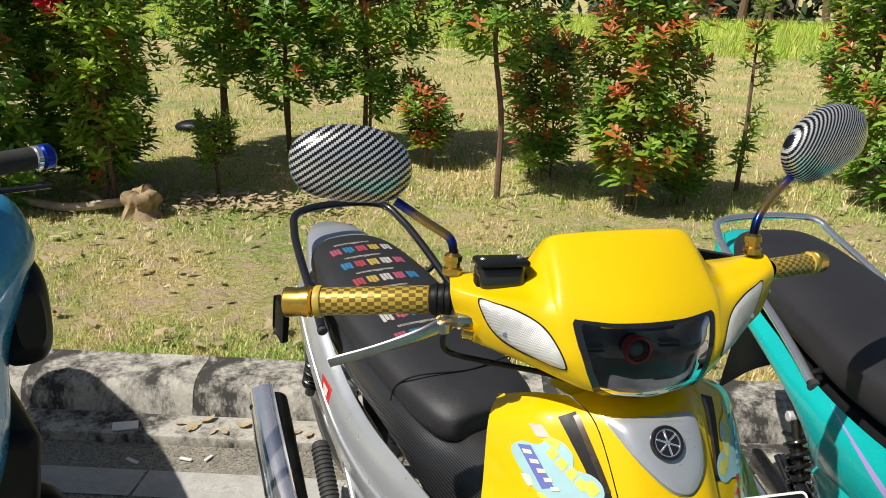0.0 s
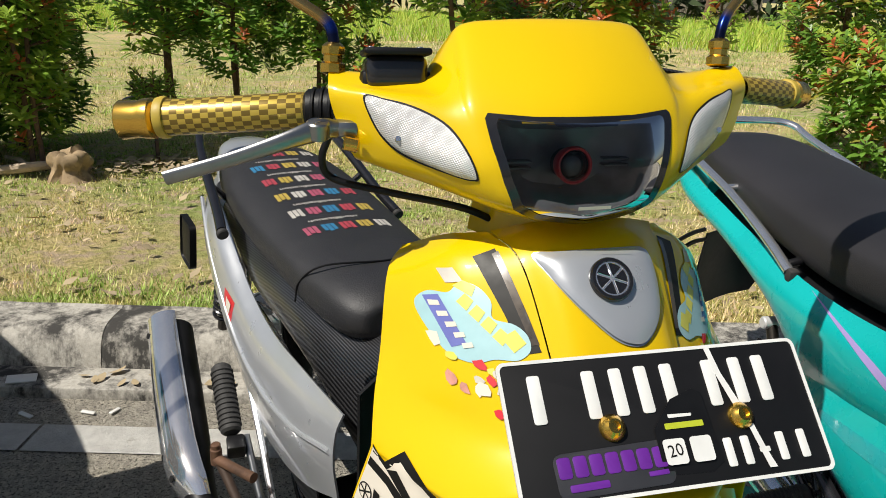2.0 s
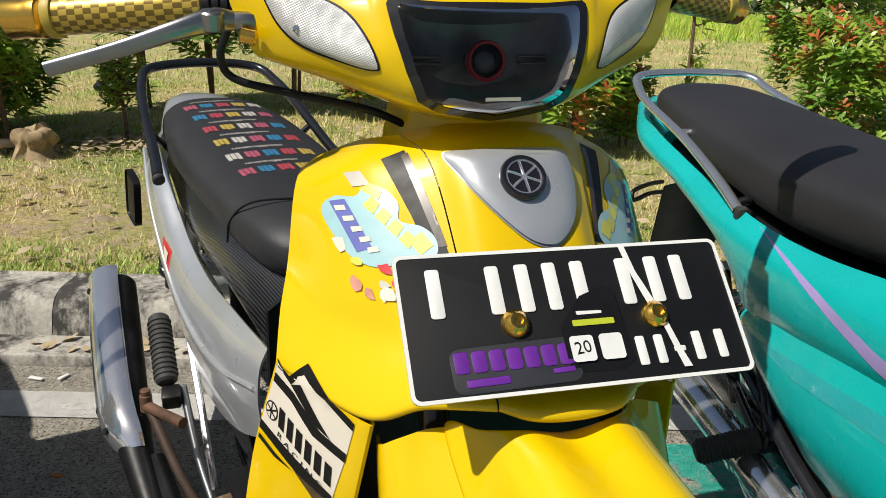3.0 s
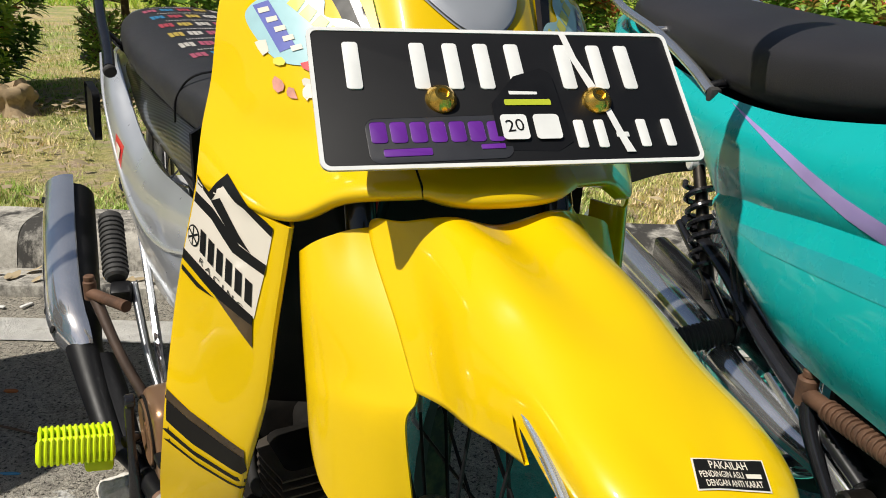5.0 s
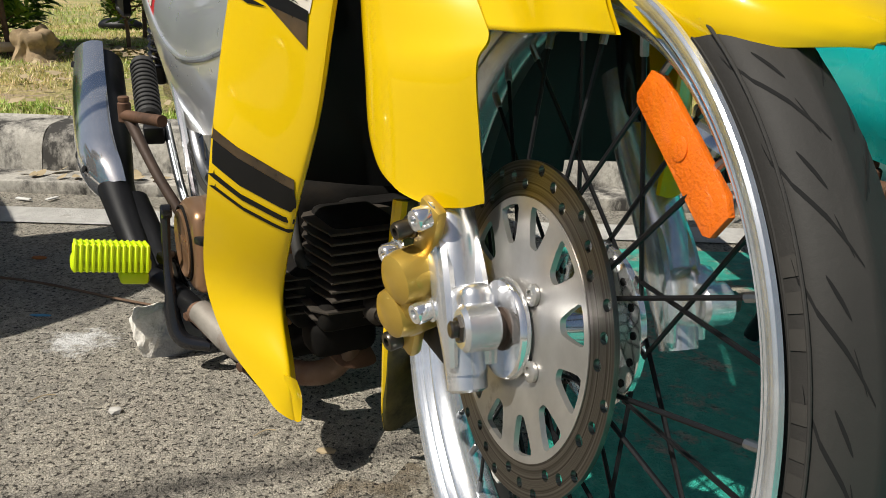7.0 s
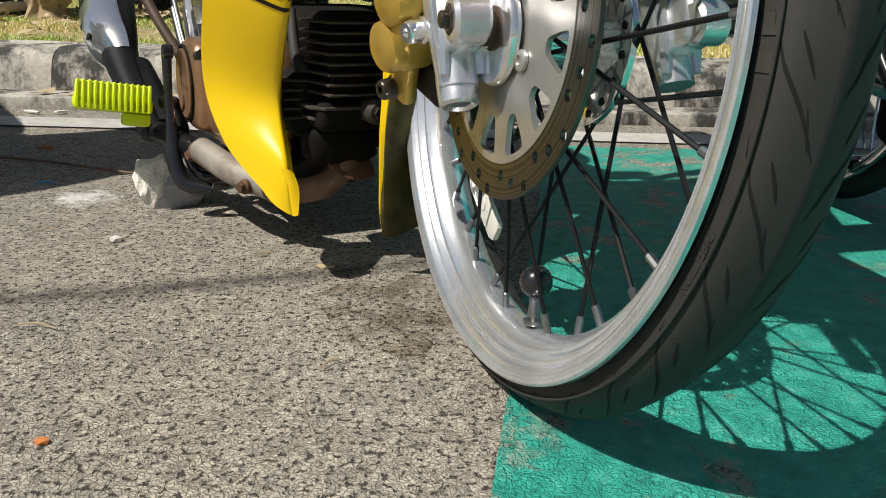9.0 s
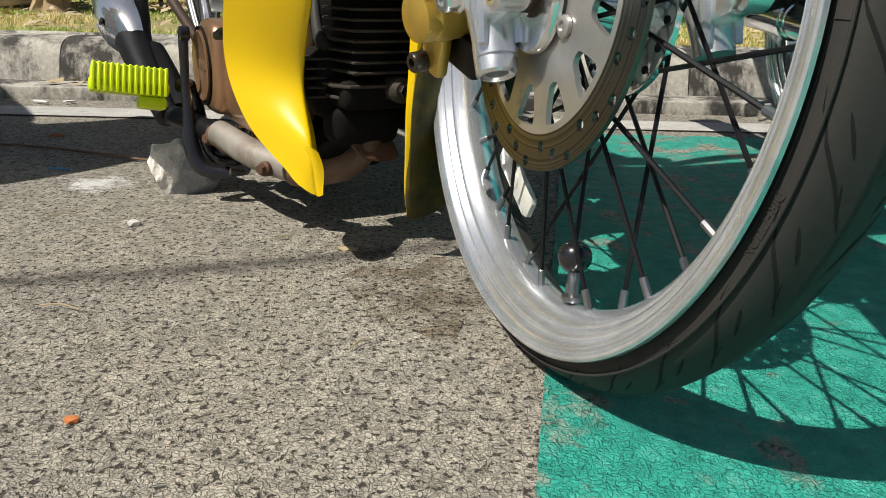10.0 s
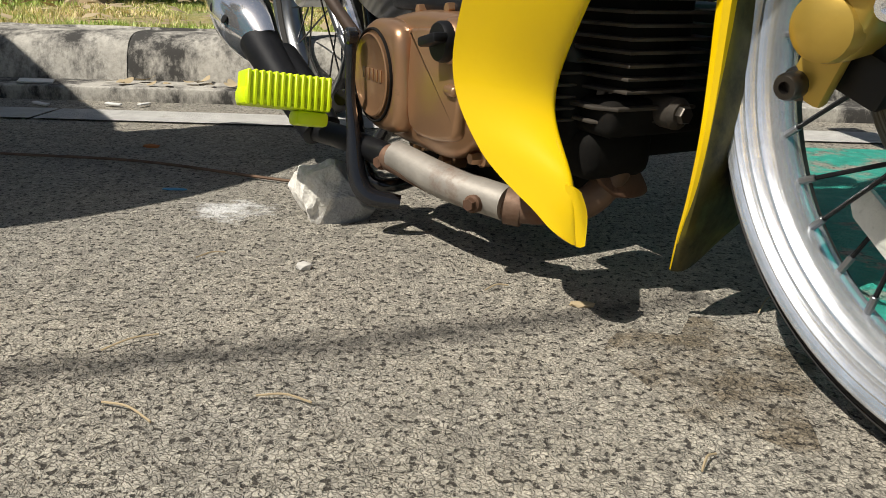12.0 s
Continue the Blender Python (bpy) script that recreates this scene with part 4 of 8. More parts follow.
def pierced(outline, holes, depth, m=None):
    """A flat plate with holes, pushed out along z."""
    bm = bmesh.new()
    edges = []
    for lp in [outline, *holes]:
        vs = [bm.verts.new((x, y, 0)) for x, y in lp]
        edges += [bm.edges.new((vs[i], vs[(i + 1) % len(vs)])) for i in range(len(vs))]
    bmesh.ops.triangle_fill(bm, edges=edges, use_beauty=True, use_dissolve=False)
    r = bmesh.ops.extrude_face_region(bm, geom=bm.faces[:])
    bmesh.ops.translate(bm, verts=[v for v in r["geom"] if isinstance(v, bmesh.types.BMVert)], vec=(0, 0, depth))
    bmesh.ops.recalc_face_normals(bm, faces=bm.faces)
    if m is not None:
        bm.transform(m)
    return bm


def circle(cx, cy, r, n=14):
    return [(cx + r * math.cos(2 * math.pi * k / n), cy + r * math.sin(2 * math.pi * k / n)) for k in range(n)]


def hexnut(m, r=0.009, h=0.008):
    return lathe([(0, 0), (r, 0), (r, h * 0.8), (r * 0.86, h), (0, h)], 6, m)


hub_prof = [(0.0, -.052), (.012, -.052), (.013, -.046), (.034, -.045), (.036, -.042), (.036, -.038), (.024, -.032), (.021, -.012), (.022, .010), (.024, .022), (.028, .0265), (.060, .0290), (.0615, .0300), (.0615, .0345), (.058, .037), (.030, .050), (.014, .054), (0, .054)]
wheel = part("front_wheel", lathe(hub_prof, 56, AXLE), "chrome", bike, "spoked front wheel with a polished aluminium rim")
wheel.matrix_basis = WM
TYRE_R = [.2320, .2370, .2415, .2450, .2490, .2530, .2572, .2611, .2642, RT]
TYRE_X = [.0235, .0240, .0238, .0234, .0228, .0216, .0184, .0130, .0068, 0]
tyre_prof = [(r, -x) for r, x, _ in spline([(r, x, 0) for r, x in zip(TYRE_R, TYRE_X)], 26)]
round_prof = tyre_prof + [(r, -x) for r, x in tyre_prof[-2::-1]] + [(.221, .018), (.221, -.018)]
FAR = 1.5      # the far shoulder stands wider off the rim
tyre_prof = tyre_prof + [(r, -x * FAR) for r, x in tyre_prof[-2::-1]] + [(.221, .018), (.221, -.018)]
tyre = part("tyre", ring_x(tyre_prof, 144), "tyre", wheel, "black road tyre with slanting grooves, dusty sidewall")
tyre_bvh = tree_of(tyre)


def on_tyre(ang, x, h):
    """A point of the tread at an angle round the axle, x across, h proud."""
    rr = np.interp(abs(x), TYRE_X[:3:-1], TYRE_R[:3:-1])
    x = x * FAR if x > 0 else x
    return (x, (rr + h) * math.cos(ang), (rr + h) * math.sin(ang))


def groove(a0, pts, w):
    """A dark tapering cut across the tread."""
    g = []
    p = spline([(a, x, 0) for a, x in pts], 12)
    for k, (a, x, _) in enumerate(p):
        ww = w * (1 - 0.7 * abs(2 * k / 11 - 1) ** 3)
        g.append([on_tyre(a0 + a - ww / 0.26, x, 0.0004), on_tyre(a0 + a + ww / 0.26, x, 0.0004)])
    return mesh_grid(np.array(g))


M["groove"] = mat("tread_groove", (0.003, 0.003, 0.003), 0.95, 0, 0, 0.1, 20)
# lighter rubber colour for the light caught along a groove's edge
M["groove_highlight"] = mat("painted_groove_highlight", (0.10, 0.09, 0.078), 0.8, 0, 0, 0.2, 20)
PITCH = 2 * math.pi / 30
long_me = short_me = None
LONG = [(0, .0244), (.05, .0222), (.10, .0196), (.16, .0122), (.235, .0035)]
SHORT = [(.035, .0170), (.07, .0138), (.105, .0105)]
for k in range(30):
    for s in (1, -1):
        if k == 0:
            b1 = groove(0, [(a, x * s) for a, x in LONG], 0.0019)
            b2 = groove(0, [(a, x * s) for a, x in SHORT], 0.0021)
            b3 = groove(0, [(a + .115, x * s * .62) for a, x in SHORT], 0.0014)
            o = part("tread_groove", join(b1, b2, b3), "groove", tyre)
            # thin paler strips beside the cuts: their edge highlight, laid on as colour
            edge_b = [groove(0, [(a + .0105, x * s) for a, x in pts], .0010) for pts in (LONG[1:], SHORT)]
            part("groove_wall", join(*edge_b), "groove_highlight", o)
            if s == 1:
                long_me = o
            else:
                short_me = o
        else:
            src = long_me if s == 1 else short_me
            o = src.copy()
            scene.collection.objects.link(o)
        o.matrix_basis = pose(0, 0, 0, math.degrees(k * PITCH + (PITCH * 0.5 if s == -1 else 0)))

for rr_, xx_ in ((.2420, -.0232), (.2525, -.0236)):
    part("sidewall_rib", ring_x([(rr_ + .0009 * math.cos(a), xx_ + .0009 * math.sin(a)) for a in np.linspace(0, 2 * math.pi, 8, endpoint=False)], 120), "tyre", tyre)
# raised sidewall marks: arrow and words; maker's marks as plain bars
def side_text(bm, mid, radius, x0=-0.0362):
    """Bends flat letters round the right-hand sidewall."""
    for v in bm.verts:
        a = mid + v.co.x / radius
        r = radius + v.co.y
        x = -np.interp(r, TYRE_R, TYRE_X) - 0.0006 - v.co.z
        v.co = Vector((x, -r * math.sin(a), r * math.cos(a)))
    return bm


M["side_mark"] = mat("raised_tyre_mark", (0.032, 0.029, 0.025), 0.75, 0, 0, 0.2, 30)
part("raised_lettering", side_text(chop(lettering("DIRECTION", 0.0055, 0.036), 0.004), 1.95, 0.2468), "side_mark", tyre, "raised word DIRECTION on the sidewall")
part("raised_lettering", side_text(chop(lettering("TUBE TYPE", 0.005, 0.030), 0.004), 2.42, 0.2468), "side_mark", tyre, "raised words TUBE TYPE on the sidewall")
for k in range(9):
    if k == 3:
        continue
    part("raised_mark", side_text(chop(flat_shape([(-.0050, -.0038), (.0040, -.0038), (.0040, .0038), (-.0050, .0038)]), .003), 1.06 + 0.062 * k, 0.2470), "side_mark", tyre)

rim_side = [(.2365, .0262), (.2350, .0272), (.2320, .0268), (.2285, .0250), (.2272, .0252), (.2258, .0244), (.2230, .0205), (.2212, .0203), (.2200, .0207), (.2188, .0198), (.2160, .0160), (.2146, .0160), (.2132, .0152), (.2090, .0105), (.2060, .0060)]
rim_prof = [(.2370, .0240), (.2310, .0215), (.2240, .0200), (.2200, .0185), (.2165, .0120), (.2165, -.0120), (.2200, -.0185), (.2240, -.0200), (.2310, -.0215), (.2370, -.0240)] + [(r, -x) for r, x in rim_side] + [(.2048, 0)] + rim_side[::-1]
rim_prof = [(r * 1.030, x * 1.19) for r, x in rim_prof]
M["rim_metal"], nt_, b_ = nodes_of("turned_rim_aluminium")
tc_ = nt_.nodes.new("ShaderNodeTexCoord")
fl_ = nt_.nodes.new("ShaderNodeVectorMath")
fl_.operation = "MULTIPLY"
fl_.inputs[1].default_value = (0.35, 1, 1)
nt_.links.new(tc_.outputs["Object"], fl_.inputs[0])
ln_ = nt_.nodes.new("ShaderNodeVectorMath")
ln_.operation = "LENGTH"
nt_.links.new(fl_.outputs[0], ln_.inputs[0])
wn_ = nt_.nodes.new("ShaderNodeTexNoise")
wn_.noise_dimensions = "1D"
wn_.inputs["Scale"].default_value, wn_.inputs["Detail"].default_value, wn_.inputs["Roughness"].default_value = 700, 5, 0.7
nt_.links.new(ln_.outputs["Value"], wn_.inputs["W"])
sm_ = noise_node(nt_, 26, 6, 0.65)
rc_ = ramp_node(nt_, wn_.outputs[0], [(0.32, (0.68, 0.71, 0.755)), (0.66, (0.84, 0.875, 0.92))])
sc_ = ramp_node(nt_, sm_.outputs[0], [(0.40, (0.80, 0.80, 0.79)), (0.60, (1, 1, 1))])
nt_.links.new(mix_node(nt_, 1.0, rc_.outputs[0], sc_.outputs[0], "MULTIPLY"), b_.inputs["Base Color"])
b_.inputs["Metallic"].default_value = 0.78
nt_.links.new(ramp_node(nt_, sm_.outputs[0], [(0.35, (0.26, 0.26, 0.26)), (0.7, (0.15, 0.15, 0.15))]).outputs[0], b_.inputs["Roughness"])
bump_node(nt_, b_, wn_.outputs[0], 0.22, 0.0006)
rim = part("rim", ring_x(rim_prof, 160), "rim_metal", wheel, "polished aluminium rim, scratched, with a little yellow overspray")

# spokes, crossed, and their nipples
def spoke(side, lead):
    a = Vector((.036 if side > 0 else -.030, 0.050 if side > 0 else .022, 0))
    hr = .055 if side > 0 else .024
    ha = lead * (0.75 if side > 0 else 0.9)
    p0 = Vector(((.036 if side > 0 else -.033), hr * math.sin(ha), hr * math.cos(ha)))
    p1 = Vector((0.002 * side, 0, .2095))
    return p0, p1


spoke_src = {}
for k in range(36):
    side, lead = (1 if k % 2 else -1), (1 if (k // 2) % 2 else -1)
    p0, p1 = spoke(side, lead)
    key = (side, lead)
    if key not in spoke_src:
        so = part("spoke", rod(p0, p1.lerp(p0, 0.04), .0017, 6), "black_plastic", wheel, "black-painted spoke")
        no = part("spoke_nipple", rod(p1.lerp(p0, 0.062), p1 + (p1 - p0).normalized() * 0.002, .0028, 8), "lever_alu", wheel)
        spoke_src[key] = (so, no)
    else:
        so, no = (o.copy() for o in spoke_src[key])
        for o in (so, no):
            scene.collection.objects.link(o)
    for o in (so, no):
        o.matrix_basis = pose(0, 0, 0, k * 10 + 3)

# swept steel: fine turned rings, browned in bands
M["disc_band"], nt_, b_ = nodes_of("swept_disc_steel")
tc_ = nt_.nodes.new("ShaderNodeTexCoord")
ln_ = nt_.nodes.new("ShaderNodeVectorMath")
ln_.operation = "LENGTH"
nt_.links.new(tc_.outputs["Object"], ln_.inputs[0])
wn_ = nt_.nodes.new("ShaderNodeTexNoise")
wn_.noise_dimensions = "1D"
wn_.inputs["Scale"].default_value, wn_.inputs["Detail"].default_value, wn_.inputs["Roughness"].default_value = 420, 6, 0.7
nt_.links.new(ln_.outputs["Value"], wn_.inputs["W"])
nt_.links.new(ramp_node(nt_, wn_.outputs[0], [(0.35, (0.085, 0.074, 0.062)), (0.62, (0.25, 0.235, 0.215))]).outputs[0], b_.inputs["Base Color"])
b_.inputs["Metallic"].default_value = 1
b_.inputs["Roughness"].default_value = 0.30
bump_node(nt_, b_, wn_.outputs[0], 0.25, 0.0006)

# drilled disc: ring with holes on a slotted carrier
DX = -.037
ho = []
for k in range(12):
    for j, (r, da) in enumerate(((.1115, 0), (.106, .17), (.100, .33))):
        a = k * math.pi / 6 + da
        ho.append(circle(r * math.cos(a), r * math.sin(a), .0040, 12))
ring_o = [(.1165 * math.cos(2 * math.pi * k / 96), .1165 * math.sin(2 * math.pi * k / 96)) for k in range(96)]
ring_i = [(.0905 * math.cos(2 * math.pi * k / 96), .0905 * math.sin(2 * math.pi * k / 96)) for k in range(96)]
DM = Matrix.Translation((DX, 0, 0)) @ AXLE
disc = part("brake_disc", pierced(ring_o, [ring_i] + ho, .0035, DM), "disc_band", wheel, "drilled steel brake disc, swept band worn dark")
slots = []
for k in range(12):
    a = 2 * math.pi * k / 12 + 0.1
    pts = [(.060, -.06), (.066, -.11), (.083, -.155), (.0865, -.10), (.0865, .10), (.083, .155), (.066, .11), (.060, .06)]
    pts = [(r * math.cos(a + d), r * math.sin(a + d)) for r, d in pts]
    slots.append([tuple(p[:2]) for p in spline([(*p, 0) for p in pts], 16, True)])
car_o = [(.0915 * math.cos(2 * math.pi * k / 96), .0915 * math.sin(2 * math.pi * k / 96)) for k in range(96)]
part("disc_carrier", pierced(car_o, [circle(0, 0, .0225, 40)] + slots, .0042, Matrix.Translation((DX - .0006, 0, 0)) @ AXLE), "disc", wheel, "slotted bare steel disc carrier")
for k in range(4):
    a = 2 * math.pi * k / 4 + 0.52
    part("disc_bolt", lathe([(0, -.0005), (.0035, -.0005), (.0035, .001), (.0042, .001), (.0062, .0003), (.0074, -.0005), (.0074, -.003)], 18, Matrix.Translation((DX - .004, .0362 * math.cos(a), .0362 * math.sin(a))) @ pose(0, 0, 0, 0, -90, 0)), "disc", wheel)
part("axle_spacer", lathe([(.0105, -.062), (.0125, -.061), (.0125, -.057), (.011, -.056), (.0125, -.055), (.0125, -.051), (.0150, -.050), (.0150, -.044)], 24, AXLE), "dark_rust", wheel, "rusty axle spacer")
for o_ in [o for o in wheel.children if o.name.split(".")[0] in ("brake_disc", "disc_carrier", "disc_bolt", "axle_spacer")]:
    o_.matrix_basis = WM.inverted() @ DISC_M
# holes in the hub's spoke flange
for k in range(18):
    a = 2 * math.pi * k / 18 + .1
    part("spoke_hole", lathe([(0, 0), (.0026, 0), (.0030, .0004)], 10, Matrix.Translation((.0280, .0545 * math.cos(a), .0545 * math.sin(a))) @ pose(0, 0, 0, 0, -90, 0)), "groove", wheel)
# valve with a ball-shaped black cap
VA = pose(0, 0, 0, -10)
valve = part("valve", lathe([(0, .0), (.0075, .0), (.0085, .002), (.0085, .004), (.006, .005), (.0045, .006), (.0045, .022), (.003, .024), (0, .024)], 16, VA @ pose(0.0, 0, -.2095, 0, 0, 0)), "lever_alu", wheel, "valve stem with nut")
part("valve_cap", ball((0, 0, 0), .0125, (1, 1, 1), 3), "black_paint", valve, "glossy black ball valve cap").data.transform(VA @ Matrix.Translation((0, 0, -.1765)))
# spoke reflectors
def reflector(ang, r, length, w, material, label, x):
    out = [(-length / 2, -w * 0.36), (-length * 0.46, -w / 2), (length * 0.46, -w / 2), (length / 2, -w * 0.36), (length / 2, w * 0.3), (length * 0.40, w / 2), (-length * 0.40, w / 2), (-length / 2, w * 0.3)]
    m = pose(0, 0, 0, ang) @ Matrix.Translation((x, 0, r)) @ pose(0, 0, 0, 90, 0, -90)
    o = part("reflector", slab(out, .0045, m, .0003), material, wheel, label)
    part("reflector_clip", slab(circle(0, 0, .007, 20), .0012, m @ Matrix.Translation((0, 0, .0042)), .0005), material, o)


reflector(36.5, .187, .104, .026, "amber", "amber spoke reflector", -0.004)
M["clear_plastic"] = mat("milky_clear_reflector", (0.62, 0.62, 0.56), 0.3, 0, 0.5, 0.15, 40, bump=0.5, bscale=500)
reflector(148 + 62, .166, .075, .022, "clear_plastic", "milky clear spoke reflector", 0.004)

# -- fork legs
LEG = Vector((0, .095, .20)).normalized()
base = Vector((-.110, .030, .208))
leg_m = Matrix.Translation(base) @ LEG.to_track_quat("Z", "Y").to_matrix().to_4x4()


def fork_leg(x, side, material):
    up = lambda h, dx=0, dy=0: tuple(Vector((x + dx, .018 + dy, .227)) + LEG * h)
    body = tube([up(.0), up(.02), up(.06), up(.10, 0, .004), up(.16, 0, .026), up(.22, 0, .036)], [.0155, .0165, .0200, .0205, .0195, .0180], 24, 24)
    rib = join(*[tube([up(.012, d, -.012), up(.05, d, -.018), up(.09, d * .9, -.014), up(.125, d * .8, .002)], [.004, .0055, .0055, .003], 8, 14) for d in (-.013, .013)])
    boss = rod((x - .012 * side - (.004 if side > 0 else -.004), -.008, .276), (x + .010 * side, -.008, .276), .0165, 28, .003)
    web = box((.024, .040, .046), pose(x, .010, .276, -24), .009, 3)
    return join(body, rib, boss, web)


fork_r = part("fork_leg", fork_leg(-.110, 1, None), "alu_paint", bike, "silver cast fork leg, scuffed")
stub = lathe([(.0085, .012), (.0085, .002), (.0125, .0), (.0150, .002), (.0158, .022), (.0150, .026)], 24, Matrix.Translation((-.110, .014, .215)) @ LEG.to_track_quat("Z", "Y").to_matrix().to_4x4())
part("drain_boss", stub, "alu_paint", fork_r)
part("axle_nut", join(hexnut(Matrix.Translation((-.120, -.008, .276)) @ pose(0, 0, 0, 0, -90, 0), .0105, .008), rod((-.126, -.008, .276), (-.133, -.008, .276), .006, 14)), "steel_dark", fork_r, "hexagon axle nut")
fork_l = part("fork_leg", fork_leg(.066, -1, None), "alu_paint", bike, "silver cast fork leg")
part("axle_head", hexnut(Matrix.Translation((.082, -.008, .276)) @ pose(0, 0, 0, 0, 90, 0), .009, .009), "steel_dark", fork_l)
for x in (-.108, .066):
    part("fork_tube", tube([(x, .030 + .095 / .2214 * .2, .208 + .2 / .2214 * .2), (x, .185, .585)], .0135, 16, 6), "black_paint", bike)

# -- caliper on the right leg
CM = Matrix.Translation((-.131, .076, .270)) @ pose(0, 0, 0, 25) @ pose(0, 0, 0, 0, 0, 20)
lobes = []
for dz in (.019, -.019):
    lobes.append(lathe([(0, .022), (.012, .022), (.019, .018), (.021, .010), (.021, -.022), (0, -.022)], 24, CM @ Matrix.Translation((-.004, .004, dz)) @ pose(0, 0, 0, 0, -90, 0)))
cal = part("brake_caliper", join(box((.040, .034, .070), CM, .010, 3), *lobes), "caliper", bike, "gold two-piston brake caliper")
part("caliper_bracket", box((.010, .024, .050), CM @ Matrix.Translation((.004, .006, .058)), .004), "caliper", cal)
part("caliper_bracket", box((.012, .026, .040), CM @ Matrix.Translation((.002, .004, -.050)), .004), "caliper", cal)
part("brake_pad", box((.030, .040, .030), CM @ Matrix.Translation((.026, -.014, -.046)), .004), "black_plastic", cal)
for dy, dz, dx, r, mt in ((.006, .072, -.004, .009, "chrome"), (.018, .054, -.010, .007, "steel_dark"), (-.022, .006, -.012, .0085, "chrome"), (.028, .022, -.010, .008, "chrome"), (.010, -.062, -.008, .0085, "steel_dark")):
    bolt = lathe([(0, .003), (r * .45, .003), (r * .45, .008), (r * .85, .008), (r, .006), (r, -.004), (r * 1.25, -.005), (r * 1.25, -.007), (0, -.007)], 16, CM @ Matrix.Translation((dx, dy, dz)) @ pose(0, 0, 0, 0, -90, 0))
    part("caliper_bolt", bolt, mt, cal)
part("brake_hose", tube([(-.120, .150, .330), (-.122, .160, .36), (-.115, .175, .45), (-.08, .22, .60)], .0045, 10, 20), "red", cal, "red braided brake hose")

# -- rear body: laid out along the seat's own line
BA = radians(11.9)


def bd(l, s, z):
    """l to the bike's left, s backwards from the steering head."""
    return (-.03 + l * math.cos(BA) - s * math.sin(BA), .25 + l * math.sin(BA) + s * math.cos(BA), z)


BM_ = Matrix.Translation((-.03, .25, 0)) @ Matrix.Rotation(BA, 4, "Z")   # the same as a pose


def sect(s, zc, w, h, top=0.0, n=20, power=2.6):
    """A rounded cross-section of the body."""
    out = []
    for k in range(n):
        a = 2 * math.pi * k / n
        c, d = math.cos(a), math.sin(a)
        out.append(bd(w * math.copysign(abs(c) ** (2 / power), c), s, zc + h * math.copysign(abs(d) ** (2 / power), d) + (top * (1 - c * c) if d > 0 else 0)))
    return out


# saddle: from the nose between the rider's knees to the tail
st = [sect(.352, .560, .045, .012), sect(.358, .560, .080, .030), sect(.40, .562, .104, .046), sect(.50, .570, .118, .048), sect(.64, .584, .126, .046), sect(.78, .600, .130, .048), sect(.92, .617, .124, .048), sect(1.03, .630, .106, .044), sect(1.085, .636, .075, .034), sect(1.10, .637, .04, .015)]
seat = part("saddle", mesh_grid(grid_surface(st, 72, 80, True), closed=True, caps=True), "seat", bike, "long black vinyl saddle printed with rows of coloured letters")
seat_bvh = tree_of(seat)
# piping seam across the front of the saddle
part("seam", tube([bd(-.119, .52, .540), bd(-.117, .50, .580), bd(-.09, .465, .6125), bd(0, .445, .6145), bd(.09, .465, .6125), bd(.117, .50, .580), bd(.119, .52, .540)], .0016, 6, 40), "black_plastic", seat)

# printed rows on the saddle: each a row of five coloured blocks under a small white word
PRINT = {"red": (0.36, 0.05, 0.07), "blue": (0.03, 0.17, 0.32), "yellow": (0.42, 0.31, 0.06), "white": (0.46, 0.44, 0.40), "pink": (0.36, 0.08, 0.13)}
for k, c in PRINT.items():
    M["print_" + k] = mat("seat_print_" + k, c, 0.5, 0, 0, 0.12, 60, bump=0.3, bscale=420)
ORDER = ["white", "red", "yellow", "blue", "pink"]
for r in range(6):
    s = .60 + .076 * r
    for k in range(5):
        c = ["pink", "yellow", "blue", "white", "red"][(k * 2 + r * 3) % 5]
        lx = -.062 + .031 * k
        w, h = .0115, .0150
        bars = [flat_shape([(-w + q, -h), (-w * .42 + q, -h), (-w * .42 + q, h * (1 - .25 * ((k + e) % 2))), (-w + q, h * (1 - .25 * ((k + e) % 2)))]) for e, q in enumerate((0, w * .70, w * 1.40))]
        b = chop(join(*bars), .006)
        m = Matrix.Translation(bd(lx, s, .9)) @ Matrix.Rotation(BA + math.pi, 4, "Z")
        part("printed_letter", drape(b, seat_bvh, m, .0008, .2), "print_" + c, seat)
    b = chop(lettering("modification", .0105, .086, .01), .01)
    m = Matrix.Translation(bd(-.012, s + .034, .9)) @ Matrix.Rotation(BA + math.pi, 4, "Z")
    part("printed_word", drape(b, seat_bvh, m, .0008, .2), "print_white", seat)

# silver side panels sweep from the tail down to the footboard
SP = [
    [(-.055, 1.16, .640), (-.070, 1.165, .615), (-.070, 1.16, .575), (-.055, 1.15, .545)],
    [(-.118, 1.02, .600), (-.140, 1.02, .575), (-.142, 1.02, .530), (-.118, 1.02, .495)],
    [(-.138, .87, .592), (-.163, .87, .555), (-.168, .87, .475), (-.146, .88, .395)],
    [(-.139, .72, .505), (-.163, .715, .470), (-.170, .70, .390), (-.150, .68, .280)],
    [(-.139, .58, .470), (-.161, .57, .435), (-.168, .55, .365), (-.152, .53, .275)],
    [(-.139, .42, .472), (-.158, .42, .440), (-.164, .41, .375), (-.150, .40, .300)],
    [(-.137, .28, .476), (-.148, .28, .450), (-.152, .28, .405), (-.146, .28, .350)],
]
